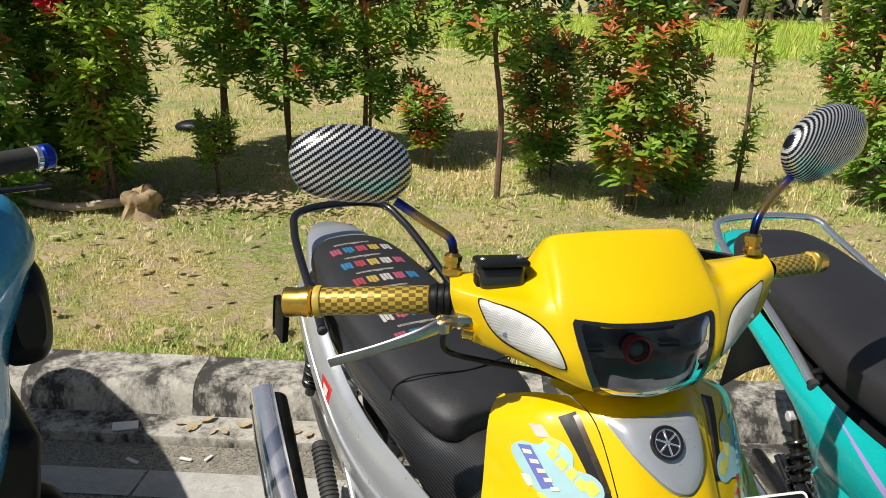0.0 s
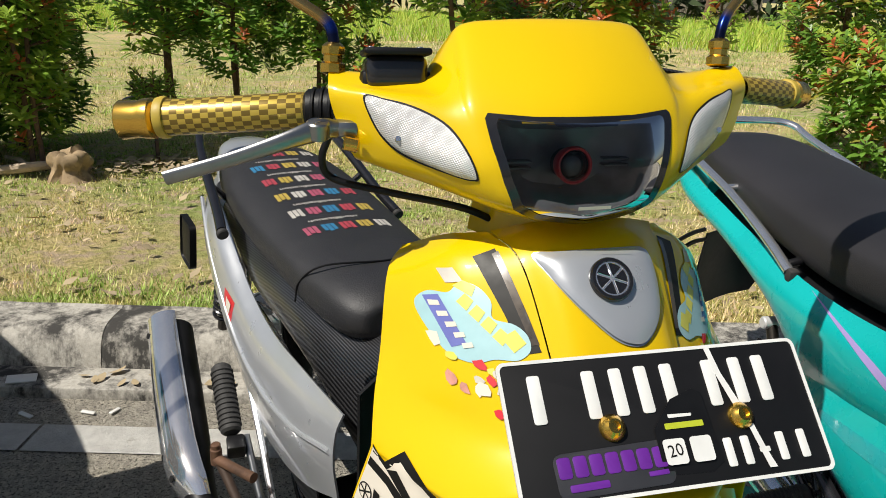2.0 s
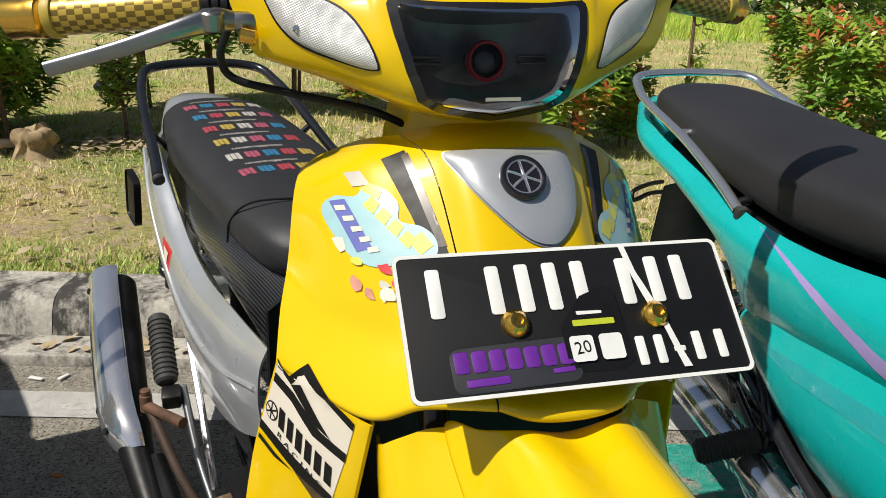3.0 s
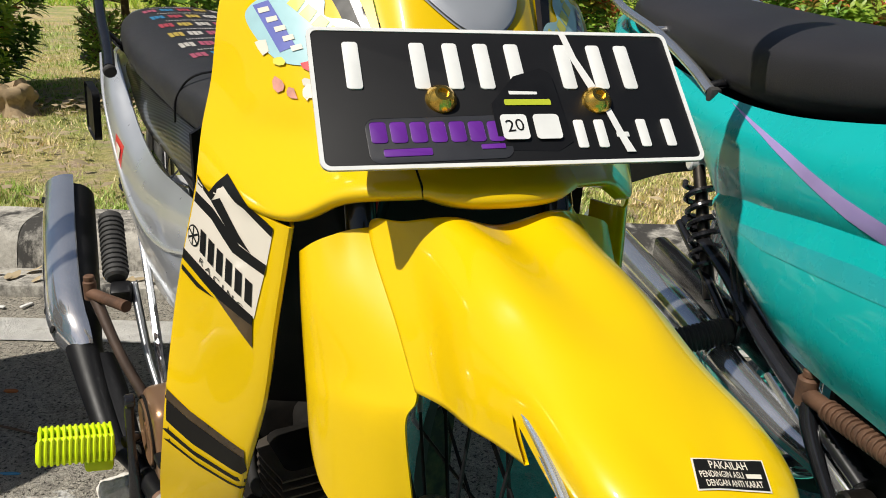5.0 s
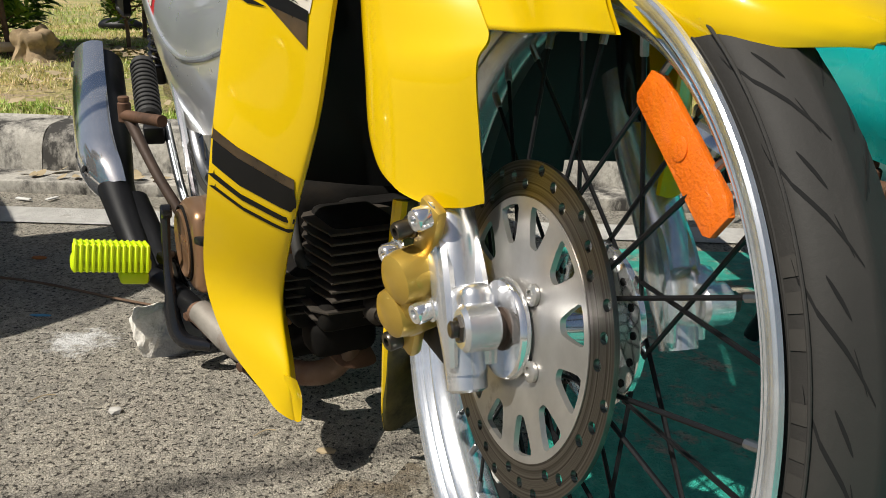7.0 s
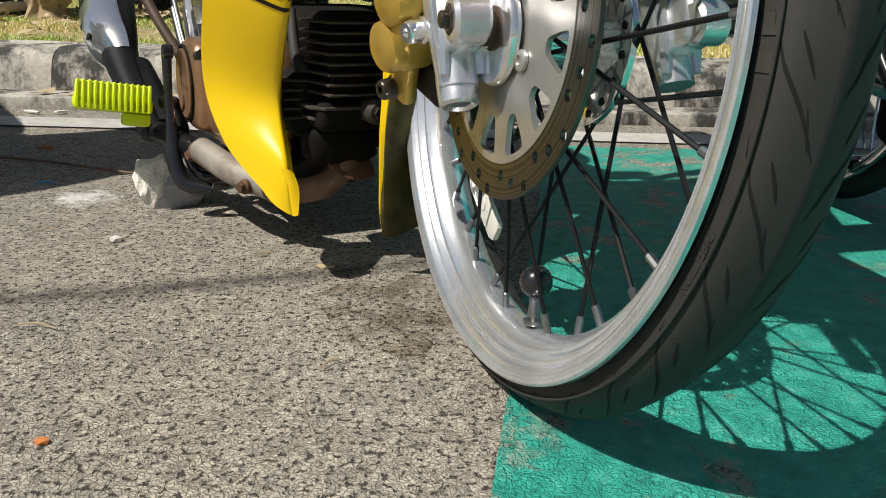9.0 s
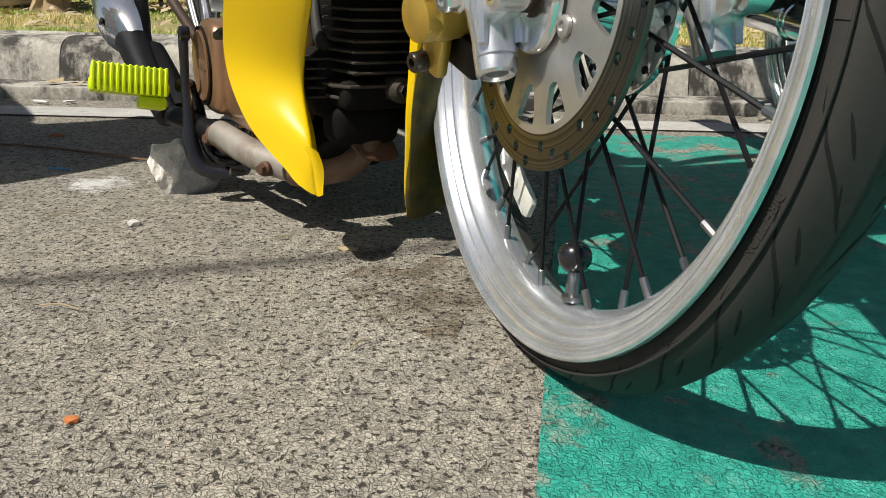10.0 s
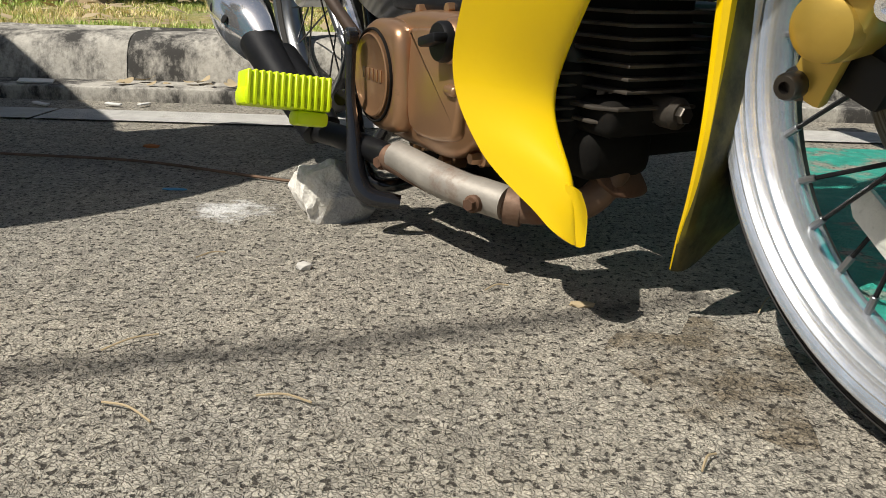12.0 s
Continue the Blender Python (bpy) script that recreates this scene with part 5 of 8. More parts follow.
for s in (1, -1):
    rows = [[bd(l * s, q, z) for l, q, z in r] for r in SP]
    if s == -1:
        rows = [r[::-1] for r in rows]
    side = part("side_panel", mesh_grid(grid_surface(rows, 28, 60), thick=.003), "silver_paint", bike, "silver side panel with a sharp crease")
    if s == 1:
        side_bvh = tree_of(side)
        part("panel_bead", tube([bd(l, q, z) for l, q, z in ((-.150, 1.0, .590), (-.167, .87, .520), (-.170, .71, .420), (-.169, .56, .385), (-.165, .42, .392), (-.153, .29, .420))], .004, 8, 40), "silver_paint", side)
        # red and yellow maker's mark as plain shapes
        fm = Matrix.Translation(bd(-.30, .744, .462)) @ Matrix.Rotation(BA, 4, "Z") @ pose(0, 0, 0, 90, 0, -90)
        part("badge", drape(chop(flat_shape([(-.024, .022), (-.018, -.022), (.020, -.030), (.026, .008)]), .01), side_bvh, fm, .0003), "red", side, "red badge")
        part("badge_mark", drape(chop(flat_shape([(-.010, .010), (-.006, -.012), (.010, -.016), (.014, .002)]), .01), side_bvh, fm, .0020), "white_decal", side)
# carbon-look inner body under the saddle
m_, nt_, b_ = nodes_of("ribbed_carbon_vinyl")
wv_ = nt_.nodes.new("ShaderNodeTexWave")
tc_ = nt_.nodes.new("ShaderNodeTexCoord")
mp_ = nt_.nodes.new("ShaderNodeMapping")
mp_.inputs["Rotation"].default_value = (0.6, 0.5, 0)
wv_.inputs["Scale"].default_value, wv_.inputs["Distortion"].default_value = 95, 0.4
nt_.links.new(tc_.outputs["Object"], mp_.inputs[0])
nt_.links.new(mp_.outputs[0], wv_.inputs["Vector"])
nt_.links.new(ramp_node(nt_, wv_.outputs[1], [(0.2, (0.006, 0.006, 0.007)), (0.9, (0.045, 0.045, 0.048))]).outputs[0], b_.inputs["Base Color"])
b_.inputs["Roughness"].default_value, b_.inputs["Coat Weight"].default_value = 0.28, 0.6
bump_node(nt_, b_, wv_.outputs[1], 0.4, 0.001)
M["carbon"] = m_
tank = [sect(.14, .44, .060, .13), sect(.24, .42, .075, .12), sect(.34, .43, .092, .12), sect(.44, .48, .118, .075), sect(.56, .505, .128, .060), sect(.75, .520, .130, .050), sect(1.0, .56, .110, .035)]
part("inner_body", mesh_grid(grid_surface(tank, 44, 48, True), closed=True, caps=True), "carbon", bike, "black ribbed carbon-look body under the saddle")
part("inner_shield", mesh_grid(grid_surface([[(-.235, .325, .60), (-.12, .385, .66), (XC, .40, .70), (.06, .385, .66), (.175, .325, .60)], [(-.235, .335, .45), (-.13, .39, .45), (XC, .41, .45), (.07, .39, .45), (.175, .335, .45)], [(-.235, .36, .30), (-.13, .39, .30), (XC, .41, .30), (.09, .39, .30), (.20, .36, .30)]], 24, 20), thick=.004), "black_plastic", bike, "black inner leg shield")
part("engine_shroud", mesh_grid(grid_surface([[(-.215, .335, .54), (-.10, .37, .56), (XC, .38, .57), (.12, .33, .54)], [(-.215, .345, .42), (-.10, .36, .42), (XC, .37, .42), (.12, .34, .42)], [(-.200, .385, .29), (-.10, .37, .28), (XC, .37, .28), (.12, .36, .29)]], 24, 20), thick=.003), "black_plastic", bike, "black inner shroud above the engine")
part("footboard", box((.36, .16, .015), BM_ @ pose(0, .30, .245), .006), "black_plastic", bike)
# tail with grab rail
tail = [sect(1.02, .605, .115, .022), sect(1.10, .625, .095, .026), sect(1.18, .645, .070, .020), sect(1.235, .655, .035, .008)]
part("tail_cowl", mesh_grid(grid_surface(tail, 40, 20, True), closed=True, caps=True), "silver_paint", bike, "silver tail cowl behind the saddle")
rail = [(-.168, .765, .588), (-.160, .83, .612), (-.150, .96, .665), (-.135, 1.06, .705), (-.105, 1.12, .730), (0, 1.135, .738), (.105, 1.12, .730), (.135, 1.06, .705), (.150, .96, .665), (.160, .83, .612), (.168, .765, .588)]
gr = part("grab_rail", tube([bd(*p) for p in rail], .0095, 14, 90), "black_paint", bike, "glossy black tubular grab rail")
for s in (-1, 1):
    part("rail_bracket", rod(bd(.150 * s, .90, .635), bd(.115 * s, .91, .60), .006, 10), "black_paint", gr)
    part("rail_end", rod(bd(.168 * s, .765, .587), bd(.168 * s, .755, .583), .0105, 14), "rubber", gr)
# rear plate bracket, rear wheel, swing arm, shock
part("rear_flap", box((.010, .075, .105), BM_ @ pose(-.165, 1.10, .470, 12, 0, 4), .012, 3), "black_plastic", bike, "black rear flap behind the side panel")
RW = Vector(bd(0, 1.12, .262))
rw_m = Matrix.Translation(RW) @ Matrix.Rotation(BA, 4, "Z")
rear = part("rear_wheel", lathe([(0, -.05), (.05, -.05), (.055, -.045), (.055, .045), (.05, .05), (0, .05)], 40, AXLE), "aluminium", bike, "spoked rear wheel")
rear.matrix_basis = rw_m
part("tyre", ring_x([(r, x * 1.2) for r, x in round_prof], 96), "tyre", rear)
part("rim", ring_x(rim_prof, 96), "lever_alu", rear)
for k in range(18):
    so = part("spoke", rod((.03 * (1 if k % 2 else -1), .045, 0), (0, .03 if k % 4 < 2 else -.03, .203), .002, 5), "black_paint", rear) if k < 4 else spk[k % 4].copy()
    if k < 4:
        spk = [so] if k == 0 else spk + [so]
    else:
        scene.collection.objects.link(so)
    so.matrix_basis = pose(0, 0, 0, k * 20)
part("swing_arm", join(box((.028, .46, .042), BM_ @ pose(-.085, .90, .268), .008), box((.028, .46, .042), BM_ @ pose(.085, .90, .268), .008)), "black_paint", bike)
for s in (-1, 1):
    sh = part("shock_absorber", rod(bd(-.118 * s, 1.03, .29), bd(-.122 * s, .93, .47), .012, 14), "steel_dark", bike)
    coil = []
    a, b = Vector(bd(-.118 * s, 1.01, .325)), Vector(bd(-.121 * s, .945, .445))
    q = (b - a).to_track_quat("Z", "Y").to_matrix()
    for k in range(97):
        f = k / 96
        coil.append(tuple(a.lerp(b, f) + q @ Vector((.021 * math.cos(f * 2 * math.pi * 8), .021 * math.sin(f * 2 * math.pi * 8), 0))))
    part("spring", tube(coil, .0042, 7, 192), "black_paint", sh)
# muffler with chrome heat shield
ax = [(-.365, .62, .095), (-.385, .68, .130), (-.412, .78, .180), (-.426, .86, .218), (-.440, 1.00, .275), (-.452, 1.14, .330)]
ex = part("exhaust", tube(ax, [.016, .020, .026, .034, .036, .035], 24, 60), "black_plastic", bike, "black exhaust with a chrome heat shield")
shield_rows = []
for k, (p, r) in enumerate(zip(spline([(-.405, .775, .178), (-.428, .85, .212), (-.447, 1.00, .275), (-.462, 1.16, .338)], 14), np.interp(np.linspace(0, 1, 14), [0, .12, .3, .7, 1], [.024, .037, .043, .043, .040]))):
    shield_rows.append([(p[0] + r * math.cos(a), p[1] - r * .42 * math.sin(a), p[2] + r * .92 * math.sin(a)) for a in np.linspace(radians(72), radians(235), 16)])
part("heat_shield", mesh_grid(np.array(shield_rows), thick=.0025), "chrome", ex, "polished chrome heat shield")
for f, da in ((.20, 155), (.36, 165), (.93, 160)):
    p = spline([(-.405, .775, .178), (-.428, .85, .212), (-.447, 1.00, .275), (-.462, 1.16, .338)], 50)[int(f * 49)]
    a = radians(da)
    r = .0435
    part("shield_slot", slab([tuple(q[:2]) for q in spline([(-.006, -.016, 0), (.006, -.014, 0), (.007, .016, 0), (-.005, .018, 0)], 14, True)] if f == .34 else circle(0, 0, .006, 14), .002, Matrix.Translation((p[0] + r * math.cos(a), p[1] - r * .42 * math.sin(a), p[2] + r * .92 * math.sin(a))) @ pose(0, 0, 0, 25, -90 - (da - 180), 0), .0005), "groove", ex)
guard = tube([(-.392, .765, .172), (-.372, .70, .135), (-.352, .64, .100)], [.024, .026, .020], 16, 16, .7)
part("pipe_guard", guard, "black_plastic", ex, "matt black pipe guard")
pipe = part("exhaust_pipe", tube([(-.138, .318, .135), (-.147, .306, .113), (-.172, .312, .086), (-.215, .357, .073), (-.266, .425, .080), (-.304, .500, .092)], .0140, 18, 60), "exhaust_pipe", bike, "weathered exhaust down-pipe under the engine")
part("brake_bracket", join(tube([(-.3345, .553, .212), (-.3350, .549, .198), (-.3365, .545, .150), (-.3350, .534, .110), (-.3335, .525, .068), (-.322, .515, .046), (-.290, .505, .040)], [.0062, .0062, .0055, .0075, .0105, .010, .008], 10, 40, .55), rod((-.327, .553, .210), (-.340, .551, .210), .0095, 16, .002)), "black_paint", bike, "black strip bracket beside the clutch cover")
part("pipe_rear", tube([(-.297, .485, .0905), (-.336, .58, .096), (-.366, .632, .098)], .0135, 16, 16), "black_plastic", pipe, "black-painted rear part of the pipe")
part("heat_cover", tube([(-.222, .360, .076), (-.264, .420, .083), (-.299, .488, .096)], [.0165, .0172, .0155], 16, 20), "pipe_cover", pipe, "dull silver pipe cover, rust-stained")
for p in ((-.2440, .376, .0735), (-.3020, .508, .0850)):
    part("clamp_bolt", join(rod(Vector(p), Vector(p) + Vector((-.012, -.010, .002)), .0085, 14, .002), hexnut(Matrix.Translation(Vector(p) + Vector((-.011, -.009, .002))) @ pose(0, 0, 0, 0, -90, 38), .0065, .006)), "rust", pipe)
part("clamp", tube([(-.209, .354, .0732), (-.222, .362, .0745)], .0180, 16, 3), "exhaust_pipe", pipe)

# -- engine
eng = part("engine", join(box((.20, .25, .17), BM_ @ pose(-.03, .33, .185), .03, 3), box((.14, .13, .13), BM_ @ pose(.0, .15, .185), .02, 3)), "engine_dark", bike, "greasy horizontal engine with a bronze side cover")
case_o = [(-.062, -.020), (-.050, -.052), (-.015, -.072), (.060, -.074), (.125, -.070), (.160, -.040), (.165, .020), (.140, .058), (.080, .064), (.010, .058), (-.035, .046), (-.058, .018)]
case_o = [tuple(p[:2]) for p in spline([(*p, 0) for p in case_o], 60, True)]
# cover: flat shape seen from the bike's right, forward to the right hand
EM = BM_ @ Matrix.Translation((-.122, .330, .178)) @ pose(0, 0, 0, 90, 0, -90)
cover = part("side_cover", slab(case_o, .078, EM, .016, (), 4), "bronze", eng, "bronze painted clutch cover")
drum = [(-.064, -.006)] + [(-.007 + .058 * math.cos(a), -.006 + .058 * math.sin(a)) for a in np.linspace(math.pi * .9, math.pi * .5, 6)] + [(.030, .050), (.050, .036), (.054, -.008), (.050, -.050), (.030, -.062)] + [(-.007 + .058 * math.cos(a), -.006 + .058 * math.sin(a)) for a in np.linspace(math.pi * 1.5, math.pi * 1.1, 6)]
part("cover_drum", slab([tuple(p[:2]) for p in spline([(*p, 0) for p in drum], 64, True)], .040, EM @ Matrix.Translation((0, 0, .056)), .013, (), 4), "bronze", eng)
CAP = EM @ Matrix.Translation((-.007, -.006, 0))
part("cap_seat", lathe([(.030, .0945), (.0462, .0945), (.0466, .0985), (.0476, .0990), (.0486, .0985), (.0490, .090)], 56, CAP), "engine_dark", eng, "dark seam round the cap")
part("round_cap", lathe([(0, .0975), (.036, .0975), (.0385, .0992), (.0420, .1010), (.0436, .1000), (.0440, .092)], 56, CAP), "bronze", eng, "round bronze cap with a raised rim")
for k in range(5):
    part("cap_mark", slab([(-.0036, -.006), (.0036, -.006), (.0036, .006), (-.0036, .006)], .0016, CAP @ Matrix.Translation((-.021 + .0105 * k, .001, .0972)), .0004), "bronze", eng, "raised maker's mark on the cap")
panel = [(.058, -.048), (.140, -.050), (.156, -.030), (.156, .020), (.120, .046), (.066, .046), (.058, .036)]
part("cover_step", slab([tuple(p[:2]) for p in spline([(*p, 0) for p in panel], 48, True)], .014, EM @ Matrix.Translation((0, 0, .072)), .005, (), 3), "bronze", eng)
part("cover_rib", box((.020, .010, .010), EM @ Matrix.Translation((.148, -.002, .086)), .004, 3), "bronze", eng)
part("oil_boss", lathe([(.0, .016), (.017, .016), (.020, .012), (.022, 0)], 28, EM @ Matrix.Translation((.140, .040, .074))), "bronze", eng)
part("oil_cap", join(lathe([(0, .010), (.0165, .010), (.018, .007), (.018, 0)], 24, EM @ Matrix.Translation((.140, .040, .088))), box((.034, .009, .016), EM @ Matrix.Translation((.140, .042, .102)) @ pose(0, 0, 0, 0, 0, 12), .003)), "black_plastic", eng, "black oil filler cap with a grip bar")
for x, y in ((-.040, -.058), (.020, -.076), (.088, -.080), (.146, -.066), (.030, .062), (.092, .066)):
    part("cover_bolt", hexnut(EM @ Matrix.Translation((x, y, .052)), .0062, .012), "bronze", eng)
    part("bolt_boss", rod(EM @ Vector((x, y, .010)), EM @ Vector((x, y, .054)), .0095, 16, .002), "bronze", eng)
# sump and gear lever boss under the cover
part("sump", join(box((.12, .20, .05), BM_ @ pose(-.10, .27, .088), .014, 3), rod(EM @ Vector((.112, -.094, .0)), EM @ Vector((.112, -.094, .052)), .010, 16, .003)), "engine_dark", eng)
part("drain_bolt", hexnut(EM @ Matrix.Translation((.112, -.094, .050)), .008, .008), "rust", eng)
# cylinder with its fins, lying forward
FM = Matrix.Translation((-.128, .262, 0)) @ Matrix.Rotation(BA, 4, "Z")
for k in range(8):
    z = .191 + .0100 * k
    fin = [tuple(q[:2]) for q in spline([(-.044, .085, 0), (-.045, .010, 0), (-.036, .001, 0), (.036, .001, 0), (.045, .010, 0), (.044, .085, 0)], 30, True)]
    part("cooling_fin", slab(fin, .0026, FM @ pose(.002, 0, z - .0013), .0008), "fin_metal", eng)
part("cylinder", box((.070, .080, .085), FM @ pose(0, .052, .228), .012, 3), "engine_dark", eng)
part("long_fin", slab([(-.058, .022), (-.045, .006), (.030, .000), (.034, .060), (-.058, .060)], .0032, FM @ pose(0, 0, .176), .001), "fin_metal", eng)
part("long_fin", slab([(-.055, .028), (-.042, .012), (.030, .006), (.034, .060), (-.055, .060)], .0032, FM @ pose(0, 0, .164), .001), "fin_metal", eng)
for k in range(5):
    part("side_fin", slab([(-.074, .052), (-.046, .050), (-.046, .110), (-.074, .110)], .0026, FM @ pose(0, 0, .162 + .0095 * k), .0008), "fin_metal", eng)
part("cylinder_head", box((.105, .050, .030), FM @ pose(.002, .034, .168), .009, 3), "engine_dark", eng)
part("rocker_cover", box((.040, .070, .070), FM @ pose(-.045, .085, .175), .014, 3), "engine_dark", eng)
part("exhaust_port", box((.075, .050, .045), FM @ pose(-.015, .055, .135), .014, 3), "engine_dark", eng)
part("head_lug", rod(FM @ Vector((.006, .030, .174)), FM @ Vector((.006, -.010, .174)), .013, 20, .004), "fin_metal", eng)
part("head_bolt", hexnut(FM @ Matrix.Translation((.006, -.009, .174)) @ pose(0, 0, 0, 90, 0, 0), .0075, .007), "steel_dark", eng)
part("plug_cap", tube([(-.178, .320, .205), (-.188, .318, .212), (-.195, .325, .228), (-.195, .350, .270)], [.010, .009, .006, .0045], 12, 20), "rubber", eng, "black spark plug cap and lead")
part("exhaust_flange", slab([tuple(p[:2]) for p in spline([(-.034, 0, 0), (0, .020, 0), (.034, 0, 0), (0, -.020, 0)], 24, True)], .006, Matrix.Translation((-.146, .303, .114)) @ pose(0, 0, 0, 62, 30, 0), .0015), "rust", eng)
part("frame_tube", join(tube([bd(0, .06, .66), bd(0, .20, .40), bd(0, .42, .34), bd(0, .70, .40)], .022, 14, 24), tube([bd(-.09, .42, .12), bd(-.09, .60, .13), bd(-.09, .68, .30)], .012, 10, 16)), "black_paint", bike)
# centre stand
part("centre_stand", join(tube([bd(-.10, .50, .14), bd(-.115, .54, .07), bd(-.14, .58, .012)], .011, 10, 12), tube([bd(.10, .50, .14), bd(.115, .54, .07), bd(.14, .58, .012)], .011, 10, 12), tube([bd(-.115, .54, .07), bd(.115, .54, .07)], .009, 10, 8)), "black_paint", bike)

# -- footbrake with neon rubber
pb = part("foot_brake", tube([(-.345, .560, .145), (-.330, .575, .140), (-.322, .580, .100), (-.312, .575, .055), (-.285, .56, .045), (-.20, .60, .060)], .0085, 10, 40, 1.0), "black_paint", bike, "black brake pedal arm with a neon rubber pad")
PM = Matrix.Translation((-.404, .562, .156)) @ pose(0, 0, 0, -10, 8, 8)
pad = [box((.094, .052, .020), PM @ Matrix.Translation((0, 0, -.012)), .006, 2), box((.090, .014, .034), PM @ Matrix.Translation((0, -.019, -.004)), .005, 2), box((.090, .014, .034), PM @ Matrix.Translation((0, .019, -.004)), .005, 2), box((.035, .040, .016), PM @ Matrix.Translation((.028, 0, -.030)), .005, 2)]
pedal = part("pedal_rubber", join(*pad), "neon", pb, "neon yellow ribbed rubber pad")
for k in range(13):
    part("rib", box((.0042, .054, .036), PM @ Matrix.Translation((-.042 + .007 * k, 0, -.004)), .0012, 1), "neon", pb)
# kick starter, rusty
ks_ = part("kick_starter", tube([(-.300, .560, .160), (-.312, .575, .190), (-.345, .62, .245), (-.378, .690, .306)], [.0095, .0078, .0068, .008], 12, 30), "dark_rust", bike, "rusty folded kick starter lever")
part("kick_pedal", join(tube([(-.384, .694, .310), (-.360, .662, .311), (-.332, .626, .312)], [.0085, .0078, .0082], 12, 12), rod((-.383, .694, .300), (-.383, .694, .328), .0090, 14), rod((-.383, .694, .328), (-.383, .694, .336), .0075, 12)), "rust", ks_)
# folded passenger peg with ribs
pg = part("passenger_peg", rod((-.358, .795, .290), (-.368, .900, .362), .017, 18, .004), "rubber", bike, "folded black rubber passenger footpeg")
for k in range(12):
    f = .10 + .072 * k
    c = Vector((-.358, .795, .290)).lerp(Vector((-.368, .900, .362)), f)
    d = (Vector((-.368, .900, .362)) - Vector((-.358, .795, .290))).normalized()
    part("peg_rib", rod(c - d * .0022, c + d * .0022, .0195, 16), "rubber", pg)
part("peg_bracket", box((.030, .030, .030), pose(-.352, .785, .270, 20), .005), "black_plastic", pg)
part("peg_stay", tube([(-.335, .80, .28), (-.318, .72, .20), (-.30, .66, .15)], .0065, 10, 14), "lever_alu", bike, "bright metal footpeg stay")
part("brake_rod", tube([(-.325, .90, .36), (-.310, .78, .27), (-.295, .66, .17)], .006, 8, 10), "chrome", bike)
part("gold_bolt", lathe([(0, .004), (.006, .004), (.009, .003), (.010, 0), (.010, -.004)], 18, BM_ @ Matrix.Translation((-.135, .48, .33)) @ pose(0, 0, 0, 0, -90, 0)), "gold", bike)
part("battery_cover", mesh_grid(grid_surface([[bd(-.125, .40, .42), bd(-.132, .40, .30), bd(-.12, .40, .22)], [bd(-.128, .55, .46), bd(-.136, .55, .32), bd(-.122, .55, .22)], [bd(-.12, .72, .46), bd(-.13, .72, .36), bd(-.118, .72, .28)]], 16, 16), thick=.003), "carbon", bike)

# -- handlebar, grips, levers, mirrors
M["grip"] = carbon("gold_woven_grip", (0.62, 0.44, 0.07), (0.20, 0.13, 0.02), 1.0, 0.35, 0.4, 0, 0.4)
M["mirror_carbon"] = None
m_, nt_, b_ = nodes_of("silver_carbon_print")
tc_ = nt_.nodes.new("ShaderNodeTexCoord")
sep_ = nt_.nodes.new("ShaderNodeSeparateXYZ")
nt_.links.new(tc_.outputs["UV"], sep_.inputs[0])


def wave_of(nt, src, k):
    mul = nt.nodes.new("ShaderNodeMath")
    mul.operation = "MULTIPLY"
    mul.inputs[1].default_value = k
    nt.links.new(src, mul.inputs[0])
    sn = nt.nodes.new("ShaderNodeMath")
    sn.operation = "SINE"
    nt.links.new(mul.outputs[0], sn.inputs[0])
    return sn.outputs[0]


sx_ = wave_of(nt_, sep_.outputs[0], 2 * math.pi * 44)
sy_ = wave_of(nt_, sep_.outputs[1], 2 * math.pi * 22)
ad_ = nt_.nodes.new("ShaderNodeMath")
ad_.operation = "MULTIPLY_ADD"
ad_.inputs[1].default_value, ad_.inputs[2].default_value = 0.62, 0.0
nt_.links.new(sx_, ad_.inputs[0])
nt_.links.new(sy_, ad_.inputs[2])
rr_ = ramp_node(nt_, ad_.outputs[0], [(0.0, (0.006, 0.006, 0.007)), (0.04, (0.03, 0.03, 0.032)), (0.24, (0.66, 0.66, 0.66))])
nt_.links.new(rr_.outputs[0], b_.inputs["Base Color"])
b_.inputs["Metallic"].default_value, b_.inputs["Roughness"].default_value, b_.inputs["Coat Weight"].default_value = 0.55, 0.32, 0.8
M["mirror_carbon"] = m_
m_, nt_, b_ = nodes_of("mirror_glass")
b_.inputs["Base Color"].default_value = (0.8, 0.82, 0.84, 1)
b_.inputs["Metallic"].default_value, b_.inputs["Roughness"].default_value = 1.0, 0.02
M["mirror_glass"] = m_
# heat-tinted stem: blue, gold, blue along its length
m_, nt_, b_ = nodes_of("heat_tinted_steel")
tc_ = nt_.nodes.new("ShaderNodeTexCoord")
sep_ = nt_.nodes.new("ShaderNodeSeparateXYZ")
nt_.links.new(tc_.outputs["UV"], sep_.inputs[0])
nt_.links.new(ramp_node(nt_, sep_.outputs[1], [(0.0, (0.02, 0.02, 0.025)), (0.30, (0.015, 0.02, 0.06)), (0.45, (0.02, 0.06, 0.35)), (0.55, (0.45, 0.30, 0.10)), (0.80, (0.50, 0.34, 0.14)), (0.90, (0.05, 0.07, 0.40)), (1.0, (0.03, 0.04, 0.2))]).outputs[0], b_.inputs["Base Color"])
b_.inputs["Metallic"].default_value, b_.inputs["Roughness"].default_value = 0.9, 0.18
M["heat_tint"] = m_


